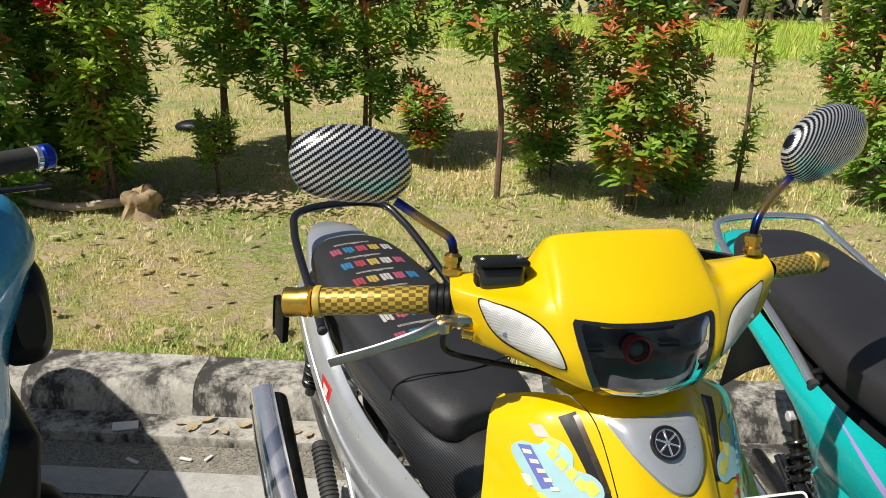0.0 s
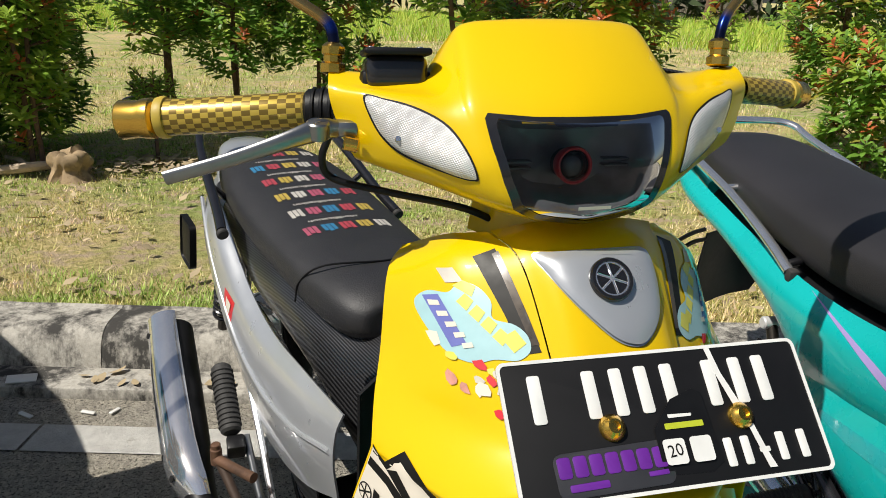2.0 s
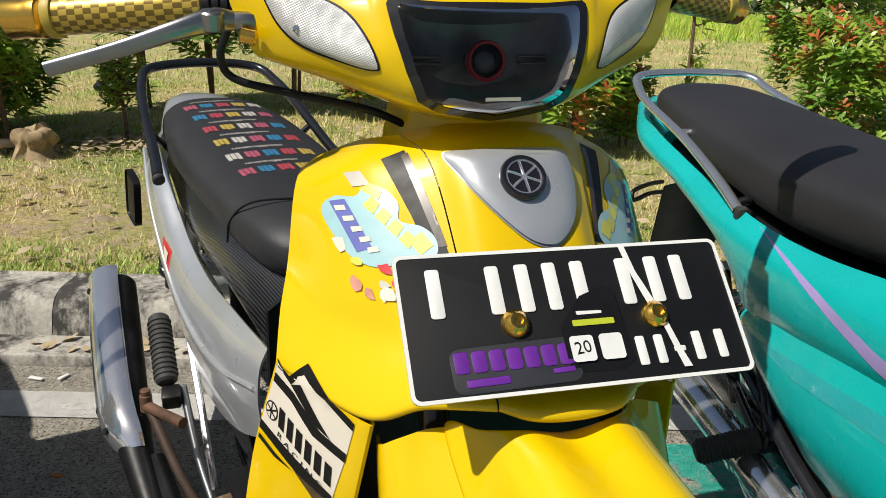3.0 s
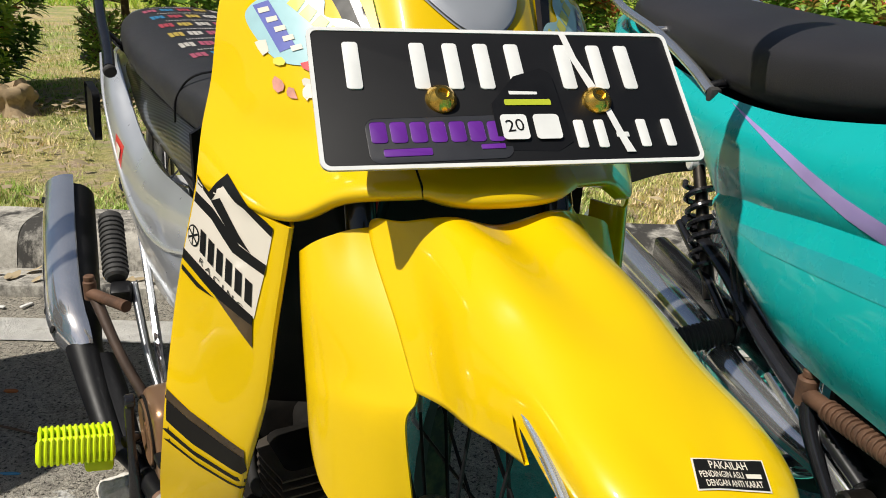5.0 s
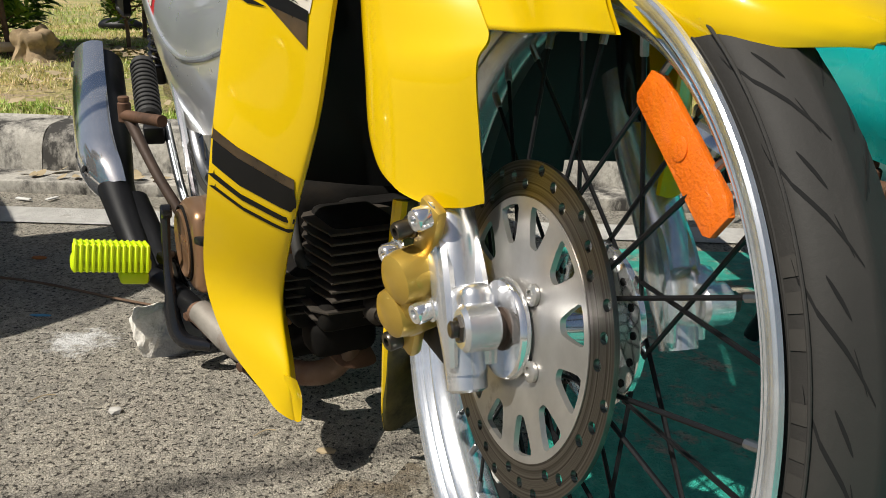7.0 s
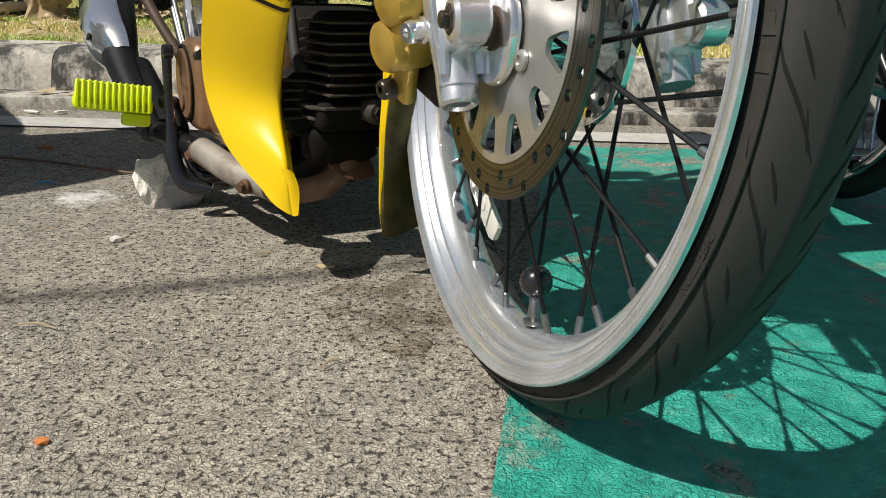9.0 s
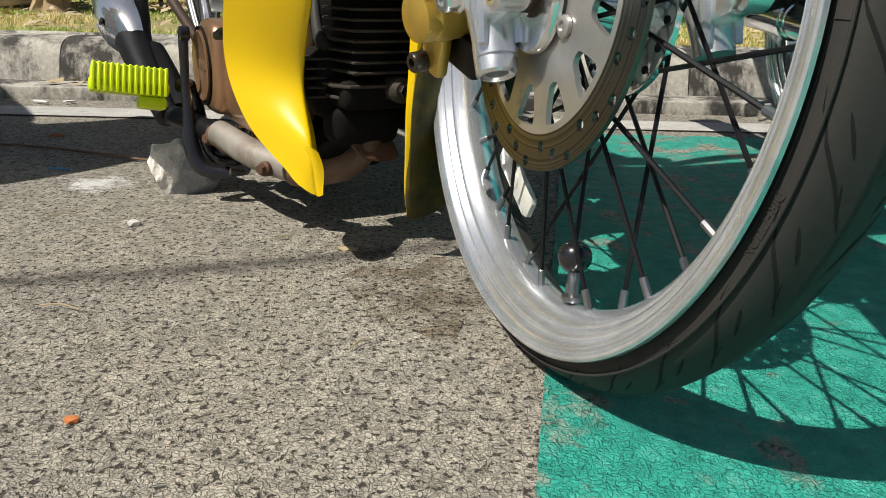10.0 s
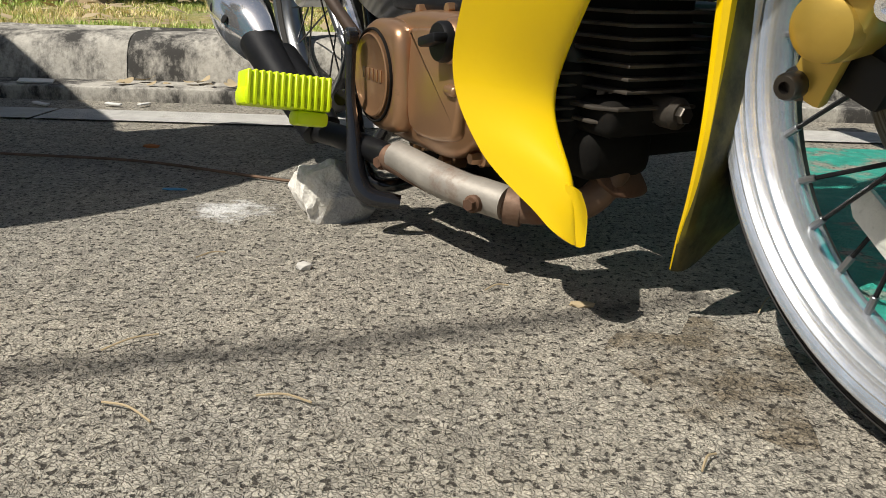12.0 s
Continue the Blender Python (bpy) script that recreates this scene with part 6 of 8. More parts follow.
def grip(a, b, r, end_len, side_label):
    """A woven-print grip from a (inner) to b (outer) with a turned gold bar end."""
    a, b = Vector(a), Vector(b)
    d = (b - a).normalized()
    m = Matrix.Translation(a) @ d.to_track_quat("Z", "Y").to_matrix().to_4x4()
    h = (b - a).length - end_len
    g = np.array([[(rr * math.cos(2 * math.pi * k / 32), rr * math.sin(2 * math.pi * k / 32), z) for k in range(32)] for rr, z in ((r * .92, 0), (r, .003), (r, h * .5), (r, h - .012))])
    bm = mesh_grid(g, closed=True, uv=(22, 26 * h / .12))
    bm.transform(m)
    gp = part("grip", bm, "grip", bike, side_label)
    part("grip_flange", lathe([(r * .9, h - .014), (r * 1.12, h - .013), (r * 1.18, h - .009), (r * 1.12, h - .004), (r * .9, h - .003)], 32, m), M["grip_rubber"], gp)
    part("bar_end", lathe([(r * .82, h - .002), (r * 1.12, h + .002), (r * 1.12, h + .010), (r * 1.02, h + .016), (r * 1.10, h + end_len - .002), (r * 1.04, h + end_len), (r * .55, h + end_len), (0, h + end_len - .002)], 36, m), "gold", gp, "turned gold bar end")
    return gp


M["grip_rubber"] = mat("gold_rubber", (0.50, 0.36, 0.05), 0.5, 0, 0.1, 0.1, 30)
grip((-.270, .3945, .881), (-.4485, .460, .8637), .0182, .036, "gold woven-print rubber grip")
grip((.200, .364, .903), (.326, .411, .890), .0150, .024, "gold woven-print rubber grip")
sw = part("switch_housing", rod((-.232, .380, .884), (-.272, .3955, .881), .0205, 24, .004), "black_plastic", bike, "black ribbed switch housing")
for k in range(4):
    c = Vector((-.238 - .008 * k, .3825 + .0030 * k, .8835 - .0006 * k))
    part("housing_rib", rod(c, c + Vector((-.003, .001, 0)), .0225, 24), "black_plastic", sw)
part("handlebar", tube([(-.272, .395, .881), (-.15, .395, .885), (-.02, .40, .885), (.12, .38, .892), (.205, .366, .902)], .011, 14, 30), "black_paint", bike)
# brake lever with its pivot
lev = part("brake_lever", tube([(-.250, .343, .871), (-.2686, .338, .871), (-.300, .333, .862), (-.350, .339, .845), (-.406, .349, .828)], [.0085, .0105, .0085, .0070, .0068], 14, 40, .55, (0, 1, 0)), "lever_alu", bike, "bare aluminium brake lever")
part("lever_pivot", lathe([(0, .0085), (.003, .0085), (.003, .0075), (.0095, .0075), (.0110, .006), (.0110, -.008), (.010, -.009), (0, -.009)], 24, pose(-.2686, .338, .872, 12, 0, 0)), "lever_alu", lev)
part("lever_perch", box((.026, .040, .016), pose(-.240, .357, .871, 0, 0, -10), .006), "lever_alu", lev)
part("adjuster", rod((-.246, .333, .860), (-.232, .330, .857), .007, 14), "gold", lev)
part("brake_cable", tube([(-.255, .360, .862), (-.262, .362, .838), (-.250, .365, .818), (-.20, .352, .806), (-.13, .335, .792), (-.09, .335, .775)], .0038, 10, 50), "black_plastic", bike, "black brake cable")
# reservoir in the cowl's cut-out
res = part("brake_reservoir", box((.060, .046, .034), pose(-.190, .366, .920, -8, 0, -5), .010, 3), "black_paint", bike, "glossy black brake fluid reservoir")
part("reservoir_lid", box((.064, .048, .007), pose(-.190, .363, .9395, -8, 0, -5), .003, 2), "black_plastic", res)
for dx in (-.024, .024):
    part("lid_screw", lathe([(0, .001), (.0028, .001), (.0035, 0), (.0035, -.002)], 14, pose(-.190 + dx, .363, .944, -8, 0, -5)), "chrome", res)
part("cutout_lining", box((.070, .030, .030), pose(-.190, .3625, .909, -8, 0, -5), .008, 2), "black_plastic", res)
part("rear_cowl", mesh_grid(grid_surface([[(-.215, .40, .905), (-.12, .42, .925), (-.02, .43, .948), (.08, .415, .930), (.18, .385, .915)], [(-.205, .42, .88), (-.12, .455, .895), (-.02, .465, .905), (.08, .45, .9), (.17, .41, .89)], [(-.19, .41, .85), (-.11, .44, .84), (-.02, .45, .83), (.07, .435, .84), (.16, .40, .86)]], 40, 16), thick=.003), "carbon", bike, "dark carbon-look rear cowl with the dials")

MIRROR = [(-.074, .006), (-.066, .038), (-.036, .052), (.004, .050), (.044, .034), (.068, .004), (.066, -.030), (.040, -.050), (.004, -.046), (-.036, -.034), (-.062, -.018)]


def mirror(name, m, stem, label, uv):
    """A back shell that bulges to the front, glass at the rear, on a bent stem."""
    st_ = part(name, tube(stem, .0058, 12, 44), "heat_tint", bike, label)
    out = spline([(*p, 0) for p in MIRROR], 64, True)
    rows = []
    for k in range(18):
        a = math.pi / 2 * k / 17
        f, d = math.sin(a) ** 0.72, math.cos(a) ** 0.9
        rows.append([(p[0] * f, p[1] * f, .030 * d) for p in out])
    rows += [[(p[0] * .99, p[1] * .99, -.006) for p in out], [(p[0] * .95, p[1] * .95, -.009) for p in out]]
    bm = bmesh.new()
    g = np.array(rows)
    lay = bm.loops.layers.uv.new("UVMap")
    vs = [[bm.verts.new(p) for p in r] for r in g]
    for j in range(len(g) - 1):
        for i in range(64):
            q = (i + 1) % 64
            f = bm.faces.new([vs[j][i], vs[j][q], vs[j + 1][q], vs[j + 1][i]])
            for lp in f.loops:
                x, y = lp.vert.co.x, lp.vert.co.y
                lp[lay].uv = (x * uv[0] + y * uv[1], -x * uv[2] + y * uv[3])
    bmesh.ops.remove_doubles(bm, verts=bm.verts, dist=1e-6)
    bmesh.ops.recalc_face_normals(bm, faces=bm.faces)
    bm.transform(m)
    part("mirror_shell", bm, "mirror_carbon", st_, "silver carbon-print mirror shell")
    gl = patch([tuple(p[:2] * .94) for p in out[::4]], 3, 48)
    gl.transform(m @ pose(0, 0, -.0095))
    part("mirror_glass", gl, "mirror_glass", st_)
    b0 = Vector(stem[0])
    up = (Vector(stem[1]) - b0).normalized().to_track_quat("Z", "Y").to_matrix().to_4x4()
    part("mirror_base", lathe([(.008, -.014), (.0125, -.012), (.0125, -.004), (.0095, -.002), (.0095, .004), (.0115, .005), (.0115, .012), (.0085, .015), (.006, .016)], 8, Matrix.Translation(b0) @ up), "gold", st_, "gold hexagonal stem nut")
    return st_


mirror("mirror", Matrix.Translation((-.366, .418, 1.052)) @ pose(0, 0, 0, 84, -12, -6) @ Matrix.Rotation(0, 4, "Z"), [(-.247, .382, .931), (-.246, .384, .950), (-.252, .388, .966), (-.280, .396, .985), (-.316, .405, 1.010)], "rear-view mirror on a heat-tinted stem", (6.4, 2.2, 2.6, 6.2))
mirror("mirror", Matrix.Translation((.290, .405, 1.070)) @ pose(0, 0, 0, 86, 0, 10) @ pose(0, 0, 0, 0, 0, 38), [(.166, .359, .942), (.167, .362, .960), (.176, .368, .980), (.202, .380, 1.003), (.244, .396, 1.032)], "rear-view mirror on a heat-tinted stem", (10.0, 3.4, 4.1, 9.7))

# -- number plate on the leg shield
PL = Matrix.Translation((-.009, .117, .660)) @ pose(0, 0, 0, 46, 0, 0) @ pose(0, 0, 0, 0, 0, -1.6) @ pose(0, 0, 0, 0, -1.5, 0)
PW, PH = .287, .119
rect = lambda w, h, r: [(sx * (w / 2 - r) + r * math.cos(a), sy * (h / 2 - r) + r * math.sin(a)) for sx, sy, a0 in ((1, 1, 0), (-1, 1, 90), (-1, -1, 180), (1, -1, 270)) for a in (radians(a0 + k * 22.5) for k in range(5))]
plate = part("number_plate", slab(rect(PW, PH, .007), .0018, PL, .0005), "plate", bike, "black number plate with white raised characters, scratched")
part("plate_rim", pierced(rect(PW, PH, .007), [rect(PW - .006, PH - .006, .005)], .0022, PL @ Matrix.Translation((0, 0, .0003))), "white_paint", plate, "raised white rim")
pu = lambda u, v: ((u - .5) * PW, (.5 - v) * PH)


def plate_bar(u, v, w, h, material="white_paint", lift=.0018, depth=.0012, turn=0.0, name="raised_bar"):
    x, y = pu(u, v)
    return part(name, slab(rect(w, h, min(w, h) * .22), depth, PL @ Matrix.Translation((x, y, lift)) @ pose(0, 0, 0, 0, 0, turn), .0004), material, plate)


for u in (.105, .275, .362, .445, .530, .672, .765, .848):
    plate_bar(u, .285, .0115, .041)
for u in (.665, .722, .842, .915):
    plate_bar(u, .79, .0080, .024)
plate_bar(.782, .80, .010, .0045)
# club sticker: plain purple blocks on a dark clear film
M["film"] = mat("grey_clear_film", (0.035, 0.035, 0.04), 0.35, 0, 0.4, 0.1, 30)
M["purple"] = mat("purple_print", (0.13, 0.02, 0.28), 0.4, 0, 0.3, 0.1, 30)
plate_bar(.295, .805, .103, .036, "film", .0019, .0003, 1.5, "sticker")
for k in range(7):
    plate_bar(.145 + .049 * k, .76, .0115, .017, "purple", .0023, .0003, 1.5, "sticker_block")
plate_bar(.21, .895, .034, .006, "purple", .0023, .0003, 1.5, "sticker_block")
plate_bar(.425, .865, .018, .004, "purple", .0023, .0003, 1.5, "sticker_block")
# event tag: black with two white squares
tag = [(-.028, -.036), (.016, -.036), (.028, -.028), (.020, .030), (.012, .034), (-.010, .026), (-.030, .002)]
x, y = pu(.545, .60)
part("event_tag", slab(tag, .0005, PL @ Matrix.Translation((x, y, .0034)) @ pose(0, 0, 0, 3, 0, -2), .0), "black_plastic", plate, "black event tag with two white squares")
for du in (-.016, .009):
    part("tag_square", slab(rect(.020, .021, .003), .0004, PL @ Matrix.Translation((x + du, y - .017, .0042))), "white_paint", plate)
part("tag_writing", lettering("20", .010), "black_decal", plate, "handwritten 20").data.transform(PL @ Matrix.Translation((x - .016, y - .016, .0049)) @ pose(0, 0, 0, 0, 0, 6))
part("tag_bar", slab(rect(.022, .0045, .001), .0004, PL @ Matrix.Translation((x - .004, y + .013, .0042))), "white_paint", plate)
M["lime"] = mat("lime_print", (0.45, 0.50, 0.03), 0.4, 0, 0.2, 0.1, 30)
part("tag_bar", slab(rect(.036, .0050, .001), .0004, PL @ Matrix.Translation((x - .002, y + .004, .0042))), "lime", plate)
for u, v in ((.315, .53), (.735, .545)):
    bx, by = pu(u, v)
    part("plate_bolt", lathe([(0, .006), (.0042, .006), (.0042, .0085), (.0062, .0085), (.0082, .0065), (.0112, .003), (.0118, 0)], 24, PL @ Matrix.Translation((bx, by, .0016))), "gold", plate, "gold plate bolt")
# dried white streak running down the plate
streak = [(.672, .03), (.69, .02), (.705, .22), (.735, .42), (.765, .60), (.785, .80), (.80, .93), (.775, .93), (.765, .80), (.745, .62), (.715, .44), (.69, .24)]
part("streak", slab([pu(u + .004 * math.sin(9 * v * 7), v) for u, v in streak], .0003, PL @ Matrix.Translation((0, 0, .0032))), "white_paint", plate, "dried white streak")

# -- badge and decals on the leg shield
shield_bvh = tree_of(side_r, side_l, centre)
wing_bvh = tree_of(wing_r)
BADGE = [(x - .008, z) for x, z in [(-.071, .763), (-.050, .767), (-.018, .768), (.020, .7675), (.036, .765), (.041, .756), (.040, .735), (.032, .714), (.016, .700), (.002, .697), (-.018, .704), (-.045, .728), (-.064, .751)]]
bdg = part("badge", drape(patch(BADGE, 8, 80, .003), shield_bvh, FRONT, .0065), "silver_paint", bike, "silver shield-shaped badge")
bm = patch(BADGE, 4, 80, 0)
part("badge_edge", drape(patch(grown(BADGE, .0015), 4, 80), shield_bvh, FRONT, .0015), "silver_paint", bdg)
hit = tree_of(bdg).ray_cast(Vector((-.020, 0, .7495)), Vector((0, 1, 0)))
nrm = hit[1] if hit[1].y < 0 else -hit[1]
EMB = Matrix.Translation(hit[0]) @ nrm.to_track_quat("Z", "Y").to_matrix().to_4x4()
emb = part("emblem", lathe([(0, .0035), (.0165, .0035), (.0172, .0050), (.0200, .0050), (.0212, .0035), (.0215, 0)], 40, EMB), "black_paint", bdg, "round black emblem")
part("emblem_ring", lathe([(.0150, .0036), (.0153, .0042), (.0165, .0042), (.0168, .0036)], 40, EMB), "chrome", bdg)
for k in range(3):
    part("emblem_bar", box((.0022, .030, .0003), EMB @ Matrix.Translation((0, 0, .0038)) @ pose(0, 0, 0, 0, 0, 60 * k + 8), .0004, 1), "chrome", bdg)


def shield_decal(outline, material, lift=.0008, mirror_x=False, name="decal", step=.008, label=""):
    o = [((2 * XC - x) if mirror_x else x, z) for x, z in outline]
    return part(name, drape(chop(flat_shape(o), step), shield_bvh, FRONT, lift), material, bike, label)


M["brown_fade"] = mat("bronze_black_fade", (0.05, 0.03, 0.012), 0.3, 0, 0.6, 0.8, 30)
M["sky_sticker"] = mat("pale_blue_sticker", (0.36, 0.58, 0.62), 0.35, 0, 0.4, 0.08, 30)
M["lemon"] = mat("lemon_sticker", (0.70, 0.66, 0.10), 0.35, 0, 0.4, 0.1, 40)
M["violet_blue"] = mat("violet_blue_sticker", (0.14, 0.16, 0.45), 0.35, 0, 0.4, 0.1, 40)
M["pale_grey"] = mat("pale_grey_sticker", (0.55, 0.52, 0.46), 0.4, 0, 0.2, 0.1, 40)
M["pink_print"] = mat("pink_sticker", (0.62, 0.28, 0.22), 0.4, 0, 0.3, 0.3, 60)
for mx in (False, True):
    shield_decal([(-.1285, .7535), (-.108, .7625), (-.096, .716), (-.0885, .6885), (-.1035, .684), (-.112, .712)], "black_decal", .0007, mx, label="dark stripe beside the seam")
    shield_decal([(-.112, .758), (-.106, .761), (-.094, .716), (-.089, .694), (-.095, .692), (-.102, .718)], "brown_fade", .0011, mx)
    blob = [(-.181, .704), (-.170, .718), (-.154, .722), (-.144, .732), (-.130, .731), (-.121, .721), (-.122, .708), (-.106, .706), (-.097, .699), (-.097, .688), (-.108, .679), (-.126, .676), (-.142, .670), (-.160, .672), (-.172, .684)]
    b = drape(patch(blob, 7, 72), shield_bvh if not mx else shield_bvh, FRONT, .0010) if not mx else drape(patch([(2 * XC - x, z) for x, z in blob][::-1], 7, 72), shield_bvh, FRONT, .0010)
    part("sticker", b, "sky_sticker", bike, "pale blue cloud-shaped sticker with coloured patches")
    shield_decal([(-.160, .7385), (-.147, .7425), (-.141, .733), (-.155, .729)], "pale_grey", .0009, mx)
    shield_decal([(-.150, .728), (-.141, .734), (-.131, .731), (-.136, .722)], "lemon", .0014, mx)
    for k in range(4):
        x, z = -.143 + .008 * k, .716 - .0075 * k
        shield_decal([(x - .006, z), (x + .002, z + .008), (x + .008, z + .003), (x + .001, z - .006)], "lemon", .0014, mx)
    shield_decal([(-.174, .713), (-.162, .718), (-.146, .684), (-.158, .678)], "violet_blue", .0014, mx)
    for k in range(5):
        x, z = -.1665 + .0052 * k, .7095 - .0068 * k
        shield_decal([(x - .004, z + .001), (x + .004, z + .0035), (x + .005, z), (x - .003, z - .0028)], "white_decal", .0019, mx, step=.02)
    shield_decal([(-.118, .694), (-.106, .702), (-.099, .693), (-.110, .684)], "lemon", .0014, mx)
    rd = random.Random(4)
    for k in range(15):
        x, z = -.168 + .05 * rd.random(), .640 + .040 * rd.random() + .0
        x, z = x + (z - .66) * -.2, z + (x + .145) * -.35
        r = rd.uniform(.003, .007)
        shape = [(x + r * rd.uniform(.6, 1.2) * math.cos(a), z + r * rd.uniform(.6, 1.2) * math.sin(a)) for a in np.linspace(0, 5.6, 7)]
        shield_decal(shape, ["pink_print", "lemon", "white_decal", "pale_grey", "red"][k % 5], .0014 + .0002 * (k % 3), mx, step=.02)

# wing decals, laid on from the wing's own front
WD = Vector((.495, -.869, 0))
WF = Matrix(((WD.x, 0, -.869, -.2095), (WD.y, 0, -.495, .241), (0, 1, 0, 0), (0, 0, 0, 1)))
wing_all = tree_of(wing_r, side_r)


def wing_decal(outline, material, lift=.0008, step=.010, name="decal", label=""):
    return part(name, drape(chop(flat_shape(outline), step), wing_all, WF, lift, .1), material, bike, label)


wing_decal([(-.035, .571), (-.017, .560), (.004, .5785), (.071, .548), (.063, .515), (.048, .468), (-.010, .487), (-.061, .497)], "white_decal", .0008, .010, "decal", "off-white decal with black stripes and a maker's mark")
wing_decal([(-.036, .574), (-.017, .563), (.004, .5815), (.0715, .551), (.070, .5435), (.004, .572), (-.014, .556), (-.034, .567)], "black_decal", .0013)
wing_decal([(-.014, .556), (.000, .561), (.028, .536), (.044, .524), (.020, .531)], "black_decal", .0013)
wing_decal([(-.038, .5595), (-.010, .550), (.030, .527), (.064, .519), (.062, .510), (.020, .519), (-.012, .540), (-.041, .550)], "black_decal", .0014)
wing_decal([(-.060, .503), (-.040, .497), (.005, .484), (.047, .470), (.046, .461), (.000, .472), (-.040, .486), (-.062, .493)], "black_decal", .0013)
wing_decal([(-.0625, .487), (-.035, .478), (-.005, .471), (-.035, .473), (-.063, .482)], "black_decal", .0013)
wing_decal([(-.010, .476), (.046, .462), (.044, .440), (.015, .460)], "brown_fade", .0010)
ring = [(-.042 + .010 * math.cos(a), .5185 + .010 * math.sin(a)) for a in np.linspace(0, 2 * math.pi, 24, endpoint=False)]
wing_decal(ring, "black_decal", .0013, .01)
wing_decal([(-.042 + .0085 * math.cos(a), .5185 + .0085 * math.sin(a)) for a in np.linspace(0, 2 * math.pi, 24, endpoint=False)], "white_decal", .0016, .01)
for k in range(3):
    a = radians(60 * k + 20)
    c, s = math.cos(a), math.sin(a)
    wing_decal([(-.042 + q * c - w * s, .5185 + q * s + w * c) for q, w in ((-.0085, -.0009), (.0085, -.0009), (.0085, .0009), (-.0085, .0009))], "black_decal", .0019, .02)
for k in range(6):
    u, z = -.026 + .0135 * k, .5165 - .0052 * k
    wing_decal([(u - .0046, z - .0095), (u + .0042, z - .0125), (u + .0056, z + .0085), (u - .0032, z + .0115)], "black_decal", .0016, .02, "plain_bar")
rc = chop(lettering("RACING", .0055, .070, 0, 0, 0, 1.6), .01)
rc.transform(pose(0, 0, 0, 0, 0, -22))
rc.transform(Matrix.Translation((.002, .4865, 0)))
part("lettering", drape(rc, wing_all, WF, .0016, .1), "black_decal", bike, "word RACING in small black letters")
wing_decal([(-.084, .356), (-.045, .337), (.016, .316), (.011, .292), (-.045, .311), (-.083, .334)], "black_decal", .0010)
wing_decal([(-.085, .366), (-.045, .347), (.018, .326), (.016, .316), (-.045, .337), (-.084, .356)], "brown_fade", .0009)
wing_decal([(-.083, .326), (-.045, .303), (.010, .284), (.009, .278), (-.045, .297), (-.083, .320)], "black_decal", .0010)
wing_decal([(-.083, .313), (-.045, .290), (.008, .271), (.007, .267), (-.045, .286), (-.083, .309)], "black_decal", .0010)

# sticker on the mudguard's tip
fender_bvh = tree_of(fender)
FS = Matrix.Translation((.0205, -.1365, .60)) @ pose(0, 0, 0, 0, 0, -10)
stk = part("sticker", drape(chop(flat_shape([(-.0215, -.0085), (.0195, -.0085), (.0215, .0085), (-.0190, .0085)]), .004), fender_bvh, FS, .0007), "white_decal", bike, "small black warning sticker with white words")
part("sticker_field", drape(chop(flat_shape([(-.0205, -.0077), (.0186, -.0077), (.0205, .0077), (-.0181, .0077)]), .004), fender_bvh, FS, .0010), "black_decal", stk)
for tx, dy, w, h, dx in (("PAKAILAH", .0046, .021, .0042, 0), ("PENDINGIN ASLI", -.0004, .024, .0034, -.0055), ("DENGAN ANTI KARAT", -.0050, .031, .0034, 0)):
    b = lettering(tx, h, w, .012)
    b.transform(Matrix.Translation((dx, dy, 0)))
    part("lettering", drape(b, fender_bvh, FS, .0014), "white_decal", stk)
part("plain_bar", drape(flat_shape([(.0080, -.0020), (.0165, -.0020), (.0165, .0003), (.0080, .0003)]), fender_bvh, FS, .0014), "white_decal", stk)
# mark at the foot of the headlight lens
b = drape(flat_shape([(-.014, .8165), (.016, .8165), (.016, .8185), (-.014, .8185)]), cowl_bvh, FRONT, .0098)
b.transform(HM)
part("plain_bar", b, "white_decal", lens)

# ---- teal motorcycle beside it ----
teal = thing("motorcycle", "teal underbone motorcycle with a worn black seat and chrome grab rail", "motorcycle", pose(0.7785, 1.3287, 0, 0, 0, 7.65))
TC = 0.018


def tpart(name, bm, material, label="", parent=None):
    return part(name, bm, material, parent or teal, label)


def tsect(y, zc, w, h, top=0.0, n=24, power=2.8):
    out = []
    for k in range(n):
        a = 2 * math.pi * k / n
        c, d = math.cos(a), math.sin(a)
        out.append((TC + w * math.copysign(abs(c) ** (2 / power), c), y, zc + h * math.copysign(abs(d) ** (2 / power), d) + (top * (1 - c * c) if d > 0 else 0)))
    return out


# seat: high at the tail, dipping forwards
ts = [tsect(.505, .700, .05, .012), tsect(.49, .697, .090, .034), tsect(.42, .688, .116, .046), tsect(.28, .672, .130, .052), tsect(.10, .652, .140, .058), tsect(-.08, .640, .146, .060), tsect(-.26, .645, .140, .055), tsect(-.42, .660, .120, .045), tsect(-.56, .680, .09, .03)]
tpart("saddle", mesh_grid(grid_surface(ts, 72, 70, True), closed=True, caps=True), "seat_plain", "black vinyl saddle, dusty and scuffed")
